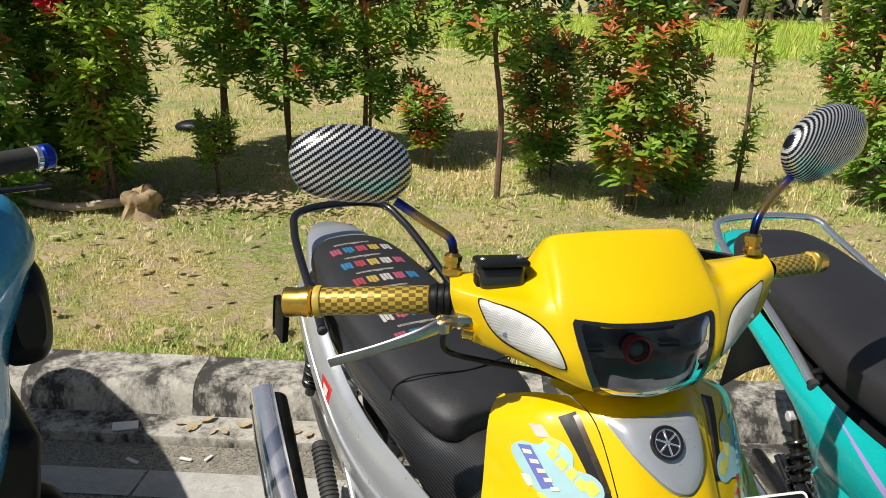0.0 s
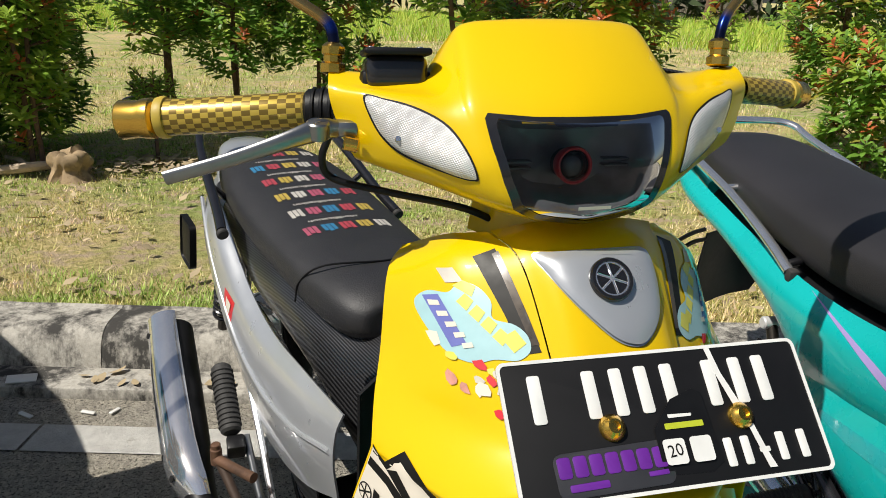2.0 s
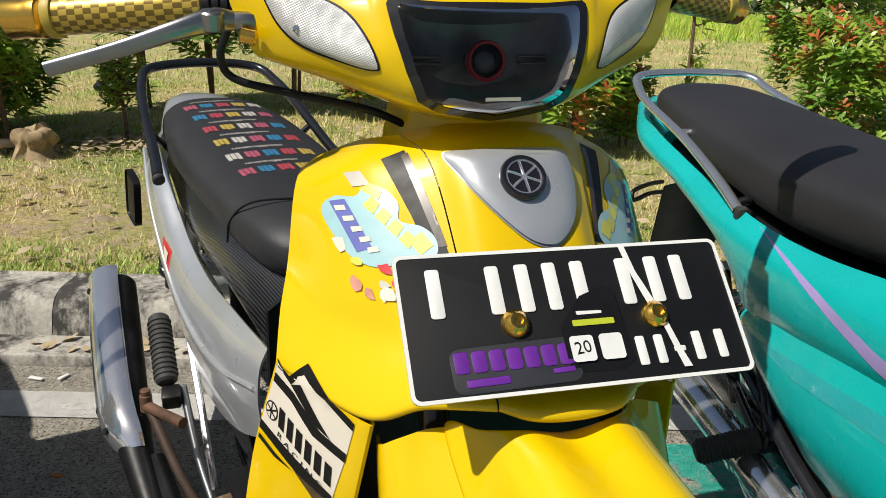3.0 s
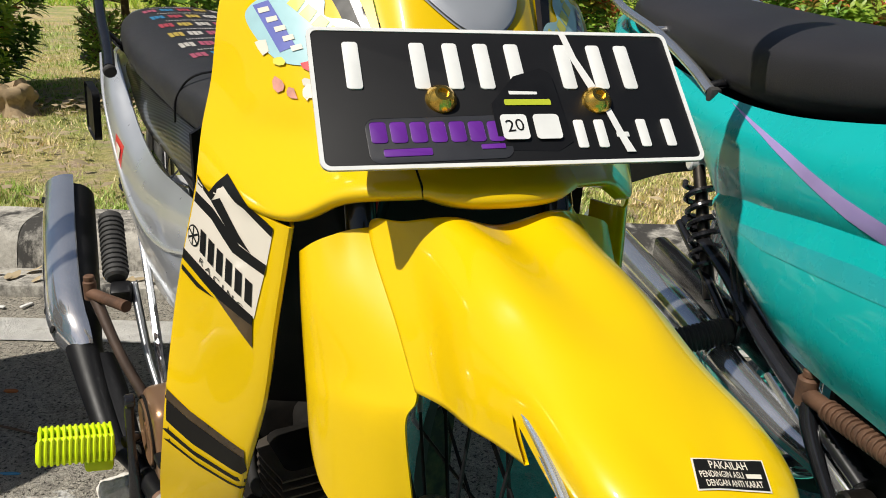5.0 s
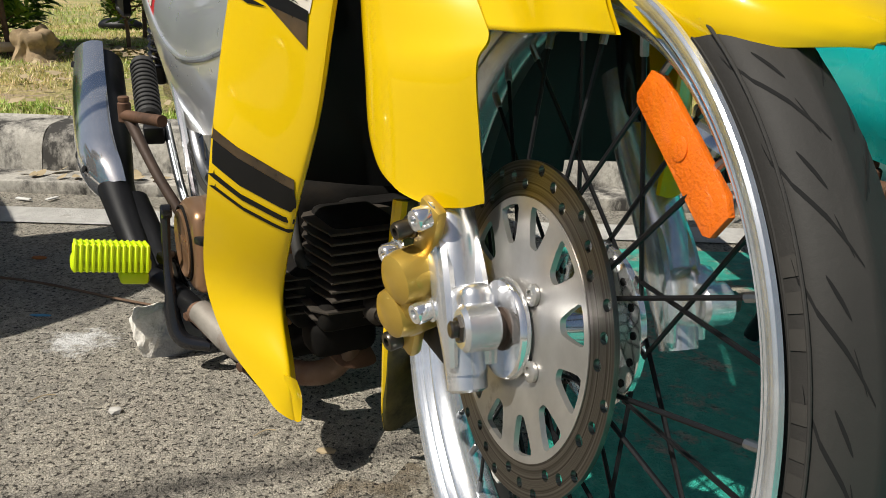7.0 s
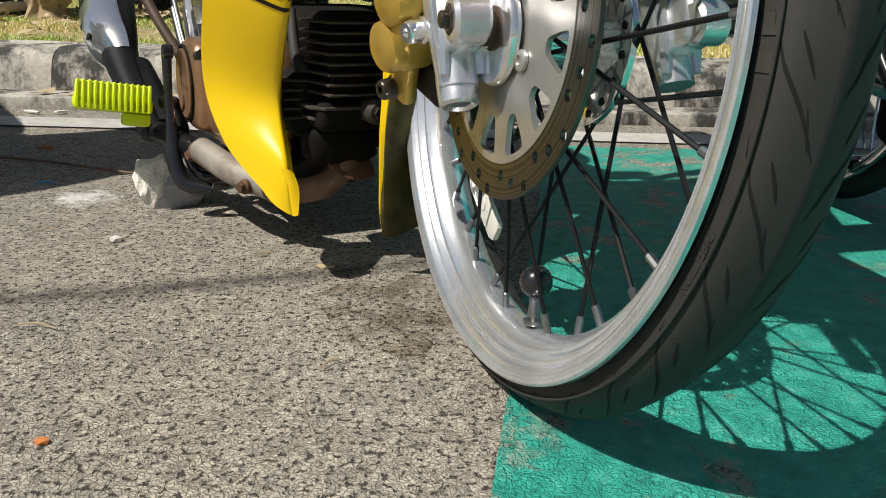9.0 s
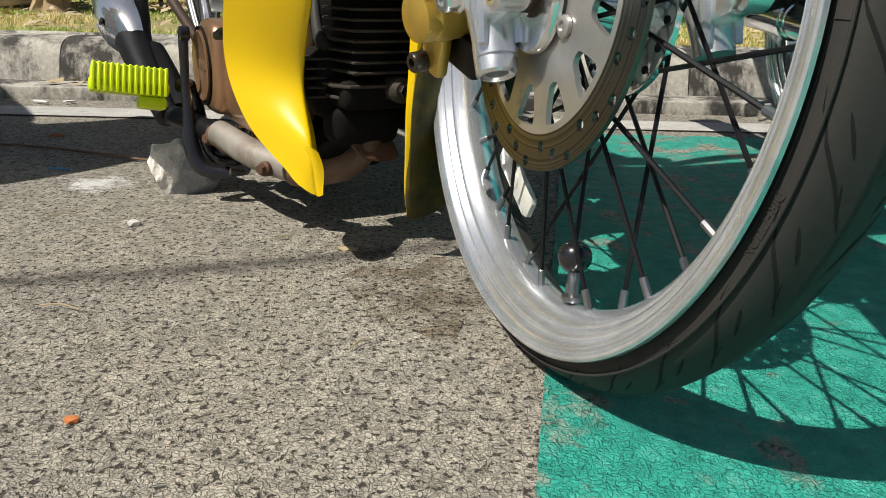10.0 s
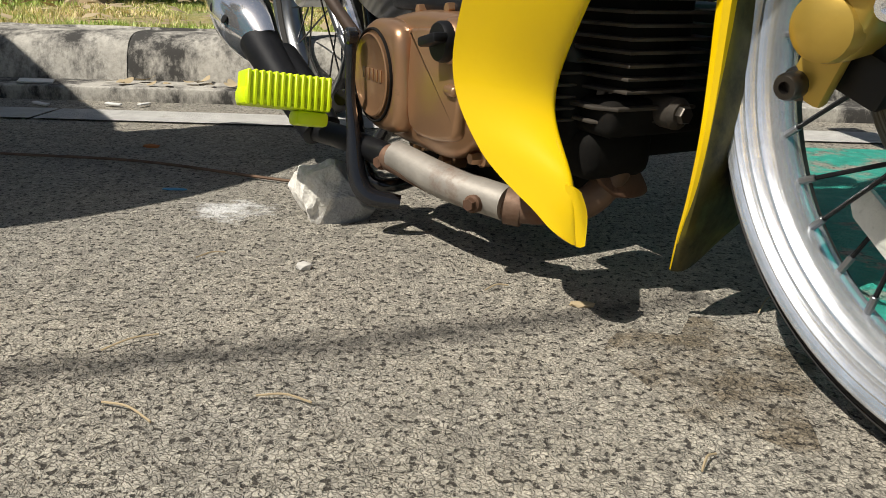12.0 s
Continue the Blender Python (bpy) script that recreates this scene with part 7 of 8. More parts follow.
# painted side panels in two tiers, the lower lapping the upper along a crease
TP = [
    [(-.050, .600, .690), (-.066, .605, .672), (-.066, .600, .655), (-.050, .595, .648)],
    [(-.108, .430, .660), (-.128, .430, .640), (-.130, .425, .622), (-.112, .420, .612)],
    [(-.128, .230, .632), (-.146, .225, .610), (-.146, .215, .590), (-.128, .205, .575)],
    [(-.140, .060, .612), (-.160, .050, .580), (-.160, .040, .555), (-.140, .030, .528)],
    [(-.146, -.070, .600), (-.166, -.075, .568), (-.166, -.078, .520), (-.148, -.080, .462)],
    [(-.148, -.200, .600), (-.168, -.200, .560), (-.168, -.195, .510), (-.152, -.190, .470)],
    [(-.146, -.330, .612), (-.166, -.330, .565), (-.166, -.325, .520), (-.152, -.320, .485)],
    [(-.140, -.520, .640), (-.160, -.520, .580), (-.160, -.515, .530), (-.148, -.510, .500)],
]
TQ = [
    [(-.150, -.080, .470), (-.156, -.078, .455), (-.150, -.082, .435), (-.132, -.088, .425)],
    [(-.157, -.140, .480), (-.166, -.140, .450), (-.162, -.140, .415), (-.140, -.140, .395)],
    [(-.159, -.240, .490), (-.170, -.235, .440), (-.166, -.228, .385), (-.142, -.225, .345)],
    [(-.159, -.330, .500), (-.171, -.320, .445), (-.168, -.312, .380), (-.144, -.305, .325)],
    [(-.156, -.520, .515), (-.170, -.510, .450), (-.168, -.500, .380), (-.144, -.490, .320)],
]
for s in (1, -1):
    for rows0, nm, lb in ((TP, "side_panel", "teal side panel with a violet sheen stripe"), (TQ, "lower_panel", "teal lower panel lapping the upper one")):
        rows = [[(l if s == 1 else 2 * TC - l, y, z) for l, y, z in r] for r in rows0]
        if s == -1:
            rows = [r[::-1] for r in rows]
        ob = tpart(nm, mesh_grid(grid_surface(rows, 26, 60), thick=.003), "teal", lb)
        if s == 1 and nm == "side_panel":
            tp_bvh = tree_of(ob)
            panel_t = ob
        elif s == 1:
            tq_bvh = tree_of(ob)
            panel_q = ob
M["violet"] = mat("violet_flip_paint", (0.46, 0.36, 0.74), 0.3, 0.2, 0.7, 0.12, 9)
# seen from the bike's right: x towards its nose
SIDE = Matrix(((0, 0, -1, 0), (-1, 0, 0, 0), (0, 1, 0, 0), (0, 0, 0, 1)))


def teal_decal(outline, material, bvh, parent, lift=.0008):
    return part("decal", drape(chop(flat_shape([(-y, z) for y, z in outline]), .02), bvh, SIDE, lift, .4), material, parent)


teal_decal([(-.075, .5965), (-.189, .577), (-.253, .5655), (-.366, .540), (-.427, .530), (-.50, .518), (-.50, .494), (-.433, .506), (-.371, .519), (-.256, .553), (-.189, .571)], "violet", tp_bvh, panel_t)
# bluish reflection along the lower panel, put on as a coloured band
M["pale_teal"] = mat("painted_panel_reflection", (0.02, 0.40, 0.43), 0.28, 0.1, 0.8, 0.05, 8)
teal_decal([(-.12, .448), (-.24, .462), (-.40, .478), (-.51, .484), (-.51, .462), (-.40, .452), (-.24, .440)], "pale_teal", tq_bvh, panel_q)
tpart("tail_cowl", mesh_grid(grid_surface([tsect(.38, .640, .118, .020), tsect(.50, .660, .100, .024), tsect(.60, .676, .066, .016), tsect(.635, .680, .03, .006)], 40, 20, True), closed=True, caps=True), "teal", "teal tail cowl")
tpart("inner_body", mesh_grid(grid_surface([tsect(.40, .62, .10, .03), tsect(.1, .57, .13, .04), tsect(-.2, .52, .135, .08), tsect(-.5, .52, .13, .10)], 36, 24, True), closed=True, caps=True), "black_plastic")
# chrome grab rail
tr = [(-.147, -.012, .601), (-.144, .07, .630), (-.137, .22, .668), (-.130, .40, .700), (-.124, .475, .722), (-.106, .515, .742), (-.02, .540, .748), (.10, .545, .748), (.150, .525, .742), (.162, .47, .722), (.172, .22, .668), (.184, -.012, .601)]
trail = tpart("grab_rail", tube(tr, .0092, 14, 110, .8), "chrome", "bright chrome grab rail")
tpart("rail_end", box((.018, .016, .022), pose(-.147, -.020, .598, 12), .005), "rubber", "black rubber rail end", trail)
tpart("rail_bracket", rod((-.146, .005, .606), (-.112, .010, .612), .0075, 12), "black_paint", "", trail)
tpart("rail_bracket", rod((-.136, .24, .672), (-.105, .245, .672), .007, 12), "chrome", "", trail)
# rear wheel and running gear
trw = tpart("rear_wheel", lathe([(0, -.06), (.06, -.06), (.066, -.05), (.066, .05), (.06, .06), (0, .06)], 40, AXLE), "aluminium", "spoked rear wheel")
trw.matrix_basis = pose(TC, -.055, .265)
tpart("tyre", ring_x(round_prof, 96), "tyre", "", trw)
tpart("rim", ring_x(rim_prof, 96), "chrome", "", trw)
for k in range(18):
    o = tpart("spoke", rod((.04 * (1 if k % 2 else -1), .05, 0), (0, .03 if k % 4 < 2 else -.03, .203), .0018, 5), "chrome", "", trw) if k < 4 else tsp[k % 4].copy()
    if k < 4:
        tsp = [o] if k == 0 else tsp + [o]
    else:
        scene.collection.objects.link(o)
    o.matrix_basis = pose(0, 0, 0, k * 20)
tpart("mud_flap", mesh_grid(grid_surface([[(-.078, .40, .535), (TC, .44, .540), (.11, .44, .525)], [(-.088, .405, .44), (TC, .475, .445), (.12, .49, .43)], [(-.096, .412, .355), (TC, .485, .36), (.110, .525, .36)]], 14, 14), thick=.004), "black_plastic", "black rear mud flap")
tpart("flap_bracket", tube([(-.085, .39, .525), (-.130, .35, .532), (-.176, .31, .530), (-.184, .305, .540), (-.176, .315, .548), (-.130, .355, .550), (-.085, .395, .545)], .0045, 8, 30), "black_plastic", "bent black bracket")
tsh = tpart("shock_absorber", rod((-.112, -.035, .285), (-.108, .070, .475), .010, 14), "steel_dark", "rear shock absorber with a chrome spring cup")
coil = []
a_, b_v = Vector((-.111, -.010, .330)), Vector((-.1085, .060, .450))
q_ = (b_v - a_).to_track_quat("Z", "Y").to_matrix()
for k in range(73):
    f = k / 72
    coil.append(tuple(a_.lerp(b_v, f) + q_ @ Vector((.022 * math.cos(f * 2 * math.pi * 6), .022 * math.sin(f * 2 * math.pi * 6), 0))))
tpart("spring", tube(coil, .0048, 7, 150), "black_paint", "", tsh)
tpart("upper_mount", rod((-.125, .072, .478), (-.098, .072, .478), .011, 14), "aluminium", "", tsh)
tpart("panel_bolt", join(lathe([(0, .005), (.006, .005), (.010, .003), (.013, 0), (.013, -.003)], 18, pose(-.155, -.092, .448, 0, -90, 0))), "chrome", "chrome panel bolt")
# black footpeg hanger, folded peg, kick starter
tpart("swing_arm", box((.026, .42, .045), pose(-.082, .02, .268, 4), .008), "black_paint")
tpart("peg_hanger", tube([(-.112, .075, .385), (-.120, -.08, .352), (-.124, -.20, .310), (-.120, -.31, .270), (-.110, -.42, .225)], [.011, .013, .017, .018, .016], 12, 40, .6), "black_paint", "black cast footpeg hanger")
tpart("hanger_strut", tube([(-.114, .095, .372), (-.116, -.02, .318), (-.120, -.14, .262)], .0075, 10, 20), "black_paint")
for dx in (0, .018):
    tpart("hanger_loop", tube([(-.128, -.095 - dx, .405), (-.130, -.125 - dx, .350), (-.130, -.150 - dx, .300)], .005, 8, 14), "black_paint")
tpg = tpart("passenger_peg", rod((-.130, -.140, .286), (-.222, -.126, .258), .0175, 18, .004), "rubber", "black ribbed rubber footpeg")
d_ = Vector((-.222, -.126, .258)) - Vector((-.130, -.140, .286))
for k in range(13):
    c = Vector((-.130, -.140, .286)) + d_ * (.14 + .063 * k)
    tpart("peg_rib", rod(c, c + d_.normalized() * .0035, .0198, 16), "rubber", "", tpg)
tpart("peg_bracket", box((.028, .030, .036), pose(-.122, -.145, .288, 10), .006), "black_paint", "", tpg)
tks = tpart("kick_starter", tube([(-.135, -.330, .290), (-.140, -.350, .255), (-.135, -.395, .200), (-.120, -.42, .170)], [.012, .010, .009, .011], 10, 24), "black_paint", "black kick starter with a rusty folding pedal")
tpart("kick_pedal", tube([(-.138, -.330, .290), (-.140, -.40, .296), (-.142, -.50, .302)], .0105, 12, 20), "rust", "", tks)
for k in range(14):
    tpart("spring_ring", rod((-.140, -.375 - .0085 * k, .2938 + .0007 * k), (-.140, -.379 - .0085 * k, .2942 + .0007 * k), .0135, 12), "rust", "", tks)
tpart("kick_knuckle", join(rod((-.138, -.330, .275), (-.138, -.330, .312), .0125, 14), rod((-.138, -.330, .312), (-.138, -.330, .322), .008, 12)), "rust", "", tks)
# long chrome exhaust along the right flank
tex = tpart("exhaust", tube([(-.146, .40, .285), (-.143, .26, .272), (-.140, .01, .254), (-.139, -.14, .239)], [.030, .031, .029, .027], 24, 40), "chrome", "long chrome exhaust silencer")
tpart("exhaust_neck", tube([(-.139, -.13, .240), (-.137, -.20, .231), (-.124, -.29, .214), (-.105, -.39, .195), (-.08, -.56, .12)], [.026, .024, .021, .018, .016], 20, 40), "chrome", "", tex)
tpart("exhaust_band", tube([(-.139, -.118, .2415), (-.139, -.130, .240)], .0295, 24, 3), "chrome", "", tex)
tpart("engine", join(box((.20, .24, .18), pose(TC, -.40, .21), .03, 3)), "engine_dark", "dark greasy engine under the panels")
tpart("axle_bolt", rod((-.15, -.44, .215), (-.115, -.44, .215), .016, 12), "steel_dark")
tpart("rod", tube([(-.118, -.22, .255), (-.120, -.40, .200)], .005, 8, 8), "chrome")
tpart("centre_stand", join(tube([(-.10, -.18, .17), (-.13, -.14, .012)], .012, 10, 6), tube([(.13, -.18, .17), (.16, -.14, .012)], .012, 10, 6), tube([(-.12, -.155, .07), (.15, -.155, .07)], .010, 10, 6)), "black_paint")

# front of the teal motorcycle, parked nose out like its neighbour
tfw = tpart("front_wheel", lathe([(0, -.05), (.04, -.05), (.045, -.04), (.045, .04), (.04, .05), (0, .05)], 32, AXLE), "aluminium", "spoked front wheel")
tfw.matrix_basis = pose(TC, -1.05, .268)
tpart("tyre", ring_x(round_prof, 96), "tyre", "", tfw)
tpart("rim", ring_x(rim_prof, 96), "chrome", "", tfw)
for k in range(18):
    o = tsp[k % 4].copy()
    scene.collection.objects.link(o)
    o.parent = tfw
    o.matrix_basis = pose(0, 0, 0, k * 20)
for dx in (-.07, .07):
    tpart("fork_leg", tube([(TC + dx, -1.05, .27), (TC + dx, -.98, .45), (TC + dx * .8, -.90, .66)], [.018, .020, .016], 14, 20), "alu_paint")
tpart("front_mudguard", mesh_grid(np.array([[(TC + w * math.sin(b), -1.05 + (.285 + .02 * math.cos(b)) * math.cos(a), .27 + (.285 + .02 * math.cos(b)) * math.sin(a)) for b in np.linspace(-1.45, 1.45, 13)] for a, w in zip(np.linspace(.7, 2.7, 22), np.interp(np.linspace(0, 1, 22), [0, .3, .8, 1], [.055, .062, .055, .02]))]), thick=.003), "teal", "teal front mudguard")
tpart("leg_shield", mesh_grid(grid_surface([[(TC - .13, -.74, .76), (TC, -.80, .79), (TC + .13, -.74, .76)], [(TC - .18, -.72, .62), (TC, -.85, .64), (TC + .18, -.72, .62)], [(TC - .19, -.66, .42), (TC - .06, -.74, .44), (TC + .06, -.74, .44), (TC + .19, -.66, .42)][:2] + [(TC + .19, -.66, .42)], [(TC - .18, -.58, .20), (TC - .04, -.62, .22), (TC + .18, -.58, .20)]], 30, 36), thick=.004), "teal", "teal leg shield")
tpart("handlebar_cowl", mesh_grid(grid_surface([tsect(-.66, .90, .12, .04), tsect(-.72, .92, .17, .055), tsect(-.80, .91, .15, .055), tsect(-.86, .89, .08, .03)], 36, 20, True), closed=True, caps=True), "teal", "teal handlebar cowl")
tpart("headlight", ball((TC, -.855, .895), 1.0, (.07, .03, .04), 3), M["prism"])
tpart("handlebar", tube([(TC - .29, -.66, .93), (TC - .15, -.72, .915), (TC + .15, -.72, .915), (TC + .29, -.66, .93)], .011, 12, 24), "black_paint")
for sx in (-1, 1):
    tpart("grip", rod((TC + .19 * sx, -.705, .917), (TC + .29 * sx, -.66, .93), .017, 18, .003), "rubber")
tpart("frame_tube", tube([(TC, -.80, .70), (TC, -.62, .40), (TC, -.30, .38)], .022, 14, 20), "black_paint")

# ---- blue scooter at the other side ----
blue = thing("scooter", "blue scooter with black grips, parked beside the kerb", "scooter", pose(-0.925, 0.925, 0, 0, 0, 42) @ Matrix.Diagonal((1.12, 1.05, 1.027, 1)))


def bpart(name, bm, material, label="", parent=None):
    return part(name, bm, material, parent or blue, label)


def bsect(y, zc, w, h, n=24, power=3.0, x0=0.0):
    out = []
    for k in range(n):
        a = 2 * math.pi * k / n
        c, d = math.cos(a), math.sin(a)
        out.append((x0 + w * math.copysign(abs(c) ** (2 / power), c), y, zc + h * math.copysign(abs(d) ** (2 / power), d)))
    return out


# front fairing: an upright wedge, widest under the bar
fr = [(.10, .18), (.22, .20), (.30, .215), (.315, .20), (.30, .17), (.24, .12)]
fair = []
for z, w, d, y0 in ((.28, .155, .09, -.02), (.40, .215, .12, -.02), (.52, .245, .14, -.02), (.64, .262, .15, .0), (.74, .305, .15, .02), (.80, .325, .14, .04), (.865, .305, .12, .06), (.895, .255, .10, .07)):
    fair.append([(w * math.copysign(abs(math.cos(a)) ** 1.15, math.cos(a)), y0 + .10 + 1.5 * d * math.copysign(abs(math.sin(a)) ** 1.15, math.sin(a)), z) for a in np.linspace(0, 2 * math.pi, 28, endpoint=False)])
bpart("front_fairing", mesh_grid(grid_surface(fair, 64, 50, True), closed=True, caps=True), "blue", "deep blue front fairing with a chamfered edge")
bpart("seat", mesh_grid(grid_surface([bsect(.32, .74, .07, .03), bsect(.42, .75, .10, .05), bsect(.65, .76, .12, .05), bsect(.95, .80, .11, .05), bsect(1.05, .82, .06, .02)], 40, 30, True), closed=True, caps=True), "seat_plain", "black scooter saddle")
bpart("body", mesh_grid(grid_surface([bsect(.35, .55, .11, .10), bsect(.55, .58, .14, .14), bsect(.85, .64, .13, .10), bsect(1.05, .72, .09, .05)], 40, 30, True), closed=True, caps=True), "blue")
bpart("side_guard", mesh_grid(grid_surface([bsect(.06, .685, .02, .05, x0=.29), bsect(.10, .685, .042, .095, x0=.285), bsect(.22, .68, .045, .10, x0=.28), bsect(.30, .675, .02, .05, x0=.28)], 30, 20, True), closed=True, caps=True), "black_plastic", "rounded black guard below the fairing")
bpart("inner_leg", box((.10, .30, .26), pose(.22, .20, .36, 0, 8, 0), .03, 3), "black_plastic")
bpart("lower_panel", mesh_grid(grid_surface([bsect(-.02, .24, .14, .10), bsect(.20, .22, .21, .11), bsect(.55, .24, .20, .10), bsect(.8, .28, .12, .08)], 36, 24, True), closed=True, caps=True), "blue", "blue lower panel")
bh = bpart("handlebar", tube([(-.34, .13, .955), (-.15, .06, .93), (.15, .06, .93), (.20, .085, .94)], .011, 12, 24), "black_paint")
bg = bpart("grip", rod((.20, .085, .937), (.335, .115, .940), .0185, 24, .003), "rubber", "black rubber grip")
M["blue_anod"] = mat("blue_anodised", (0.02, 0.05, 0.45), 0.25, 0.9, 0.2, 0.1, 20)
bpart("bar_end", rod((.345, .117, .940), (.362, .121, .9405), .0205, 24, .003), "blue_anod", "blue anodised bar end", bg)
bpart("bar_ring", rod((.335, .115, .940), (.345, .117, .940), .0195, 24, .002), "chrome", "", bg)
bpart("lever", tube([(.17, .03, .925), (.25, .03, .915), (.34, .06, .905)], [.008, .008, .007], 10, 16, .6), "black_paint")
bpart("cowl", mesh_grid(grid_surface([bsect(.0, .91, .10, .03), bsect(.05, .91, .18, .045), bsect(.12, .91, .17, .04), bsect(.17, .91, .08, .02)], 36, 16, True), closed=True, caps=True), "blue")
for y, nm in ((-.10, "front_wheel"), (.95, "rear_wheel")):
    w_ = bpart(nm, lathe([(0, -.05), (.05, -.05), (.055, -.04), (.055, .04), (.05, .05), (0, .05)], 32, AXLE), "alu_paint", "small scooter wheel")
    w_.matrix_basis = pose(0, y, .22)
    bpart("tyre", ring_x([(r * .83, x * 1.3) for r, x in round_prof], 72), "tyre", "", w_)
    bpart("rim", ring_x([(r * .83, x * 1.2) for r, x in rim_prof], 72), "alu_paint", "", w_)
bpart("side_stand", tube([(.10, .40, .14), (.16, .46, .01)], .010, 10, 6), "black_paint")
bpart("exhaust_loop", tube([(.24, .18, .32), (.30, .20, .26), (.31, .26, .18), (.24, .32, .12), (.15, .40, .12)], .016, 12, 24), "black_plastic")

# ---- things on the ground ----
M["rock"] = mat("pale_pebble", (0.52, 0.50, 0.46), 0.9, 0, 0, 0.2, 30, bump=0.5, bscale=90)
# broken lump: chalky on one side, a smoother grey cast face on the other
M["lump"], nt_, b_ = nodes_of("broken_concrete")
tc_ = nt_.nodes.new("ShaderNodeTexCoord")
sp_ = nt_.nodes.new("ShaderNodeSeparateXYZ")
nt_.links.new(tc_.outputs["Object"], sp_.inputs[0])
n1 = noise_node(nt_, 55, 8, 0.7)
n2 = noise_node(nt_, 180, 6, 0.7)
ad_ = nt_.nodes.new("ShaderNodeMath")
ad_.operation = "MULTIPLY_ADD"
ad_.inputs[1].default_value = 0.03
nt_.links.new(n1.outputs[0], ad_.inputs[0])
nt_.links.new(sp_.outputs[0], ad_.inputs[2])
fc_ = ramp_node(nt_, ad_.outputs[0], [(0.006, (0, 0, 0)), (0.010, (1, 1, 1))])
ca_ = ramp_node(nt_, n2.outputs[0], [(0.3, (0.62, 0.58, 0.51)), (0.7, (0.90, 0.87, 0.80))])
cb_ = ramp_node(nt_, n1.outputs[0], [(0.3, (0.27, 0.275, 0.285)), (0.7, (0.42, 0.425, 0.43))])
nt_.links.new(mix_node(nt_, fc_.outputs[0], ca_.outputs[0], cb_.outputs[0]), b_.inputs["Base Color"])
b_.inputs["Roughness"].default_value = 0.9
bump_node(nt_, b_, mix_node(nt_, 0.5, n1.outputs[0], n2.outputs[0]), 0.9, 0.006)
rd = random.Random(11)


def rock_bm(size, cuts, seed):
    """A lump cut by random planes, so that it has flat broken faces."""
    r = random.Random(seed)
    bm = bmesh.new()
    bmesh.ops.create_icosphere(bm, subdivisions=4, radius=1)
    for v in bm.verts:
        v.co += v.co * 0.12 * noise.noise(v.co * 2 + Vector((seed, 0, 0)))
    for k in range(cuts):
        n = Vector((r.uniform(-1, 1), r.uniform(-1, 1), r.uniform(-.4, 1))).normalized()
        d = r.uniform(.42, .72)
        for v in bm.verts:
            s = v.co.dot(n) - d
            if s > 0:
                v.co -= n * s
    for v in bm.verts:
        v.co = Vector((v.co.x * size[0], v.co.y * size[1], max(-.6, v.co.z) * size[2]))
        v.co += Vector((1, 1, 1)) * 0.003 * noise.noise(v.co * 45)
    return bm


def world_of(p):
    return bike.matrix_basis @ Vector(p)


c_ = world_of((-.347, .590, .030))
bm = bmesh.new()
bmesh.ops.create_cube(bm, size=1)
bm.transform(Matrix.Diagonal((.104, .066, .070, 1)))
bmesh.ops.subdivide_edges(bm, edges=bm.edges[:], cuts=18, use_grid_fill=True)
for n, d in (((-.62, -.20, .75), .038), ((.62, -.50, .60), .0345), ((-.15, -.85, .50), .031), ((.95, .1, -.15), .046), ((-.97, -.2, -.1), .043), ((.10, -.98, -.2), .030), ((.45, .3, .85), .032), ((-.4, .5, .75), .036), ((.55, -.75, -.35), .037), ((-.50, -.80, .1), .038), ((-.75, -.2, -.62), .042), ((.25, -.35, .90), .0315)):
    n = Vector(n).normalized()
    for v in bm.verts:
        sd = v.co.dot(n) - d
        if sd > 0:
            v.co -= n * sd
for v in bm.verts:
    chalk = 1.0 if v.co.x < -.005 else 0.35
    v.co += v.co.normalized() * chalk * (0.0040 * noise.noise(v.co * 75) + 0.0060 * noise.noise(v.co * 30))
stone = tagged(part("stone", bm, "lump", None), "jagged lump of pale broken concrete by the wheel stand", "stone")
stone.matrix_basis = Matrix.Translation(c_) @ pose(0, 0, 0, 4, 20, 12)
for p in stone.data.polygons:
    p.use_smooth = False

# pale dust where concrete was crushed
M["dust"], nt_, b_ = nodes_of("white_dust")
c0_, h0_ = asphalt_nodes(nt_, b_)
dn = noise_node(nt_, 26, 9, 0.75)
d_c = world_of((-.467, .642, 0))
tc_ = nt_.nodes.new("ShaderNodeTexCoord")
dv_ = nt_.nodes.new("ShaderNodeVectorMath")
dv_.operation = "DISTANCE"
nt_.links.new(tc_.outputs["Object"], dv_.inputs[0])
dv_.inputs[1].default_value = (d_c.x, d_c.y, 0.0005)
ma_ = nt_.nodes.new("ShaderNodeMath")
ma_.operation = "MULTIPLY_ADD"
ma_.inputs[1].default_value = -5.5
nt_.links.new(dv_.outputs["Value"], ma_.inputs[0])
nt_.links.new(dn.outputs[0], ma_.inputs[2])
df = ramp_node(nt_, ma_.outputs[0], [(0.26, (0, 0, 0)), (0.42, (1, 1, 1))])
nt_.links.new(mix_node(nt_, df.outputs[0], c0_, (0.86, 0.85, 0.83)), b_.inputs["Base Color"])
bm = patch([(.08 * math.cos(a) * (1 + .3 * math.sin(3 * a)), .05 * math.sin(a) * (1 + .2 * math.cos(5 * a))) for a in np.linspace(0, 6.0, 12)], 3, 32)
bm.transform(Matrix.Translation((d_c.x, d_c.y, .0005)))
tagged(part("dust_patch", bm, "dust"), "patch of white crushed concrete dust", "dust", kind="stuff")

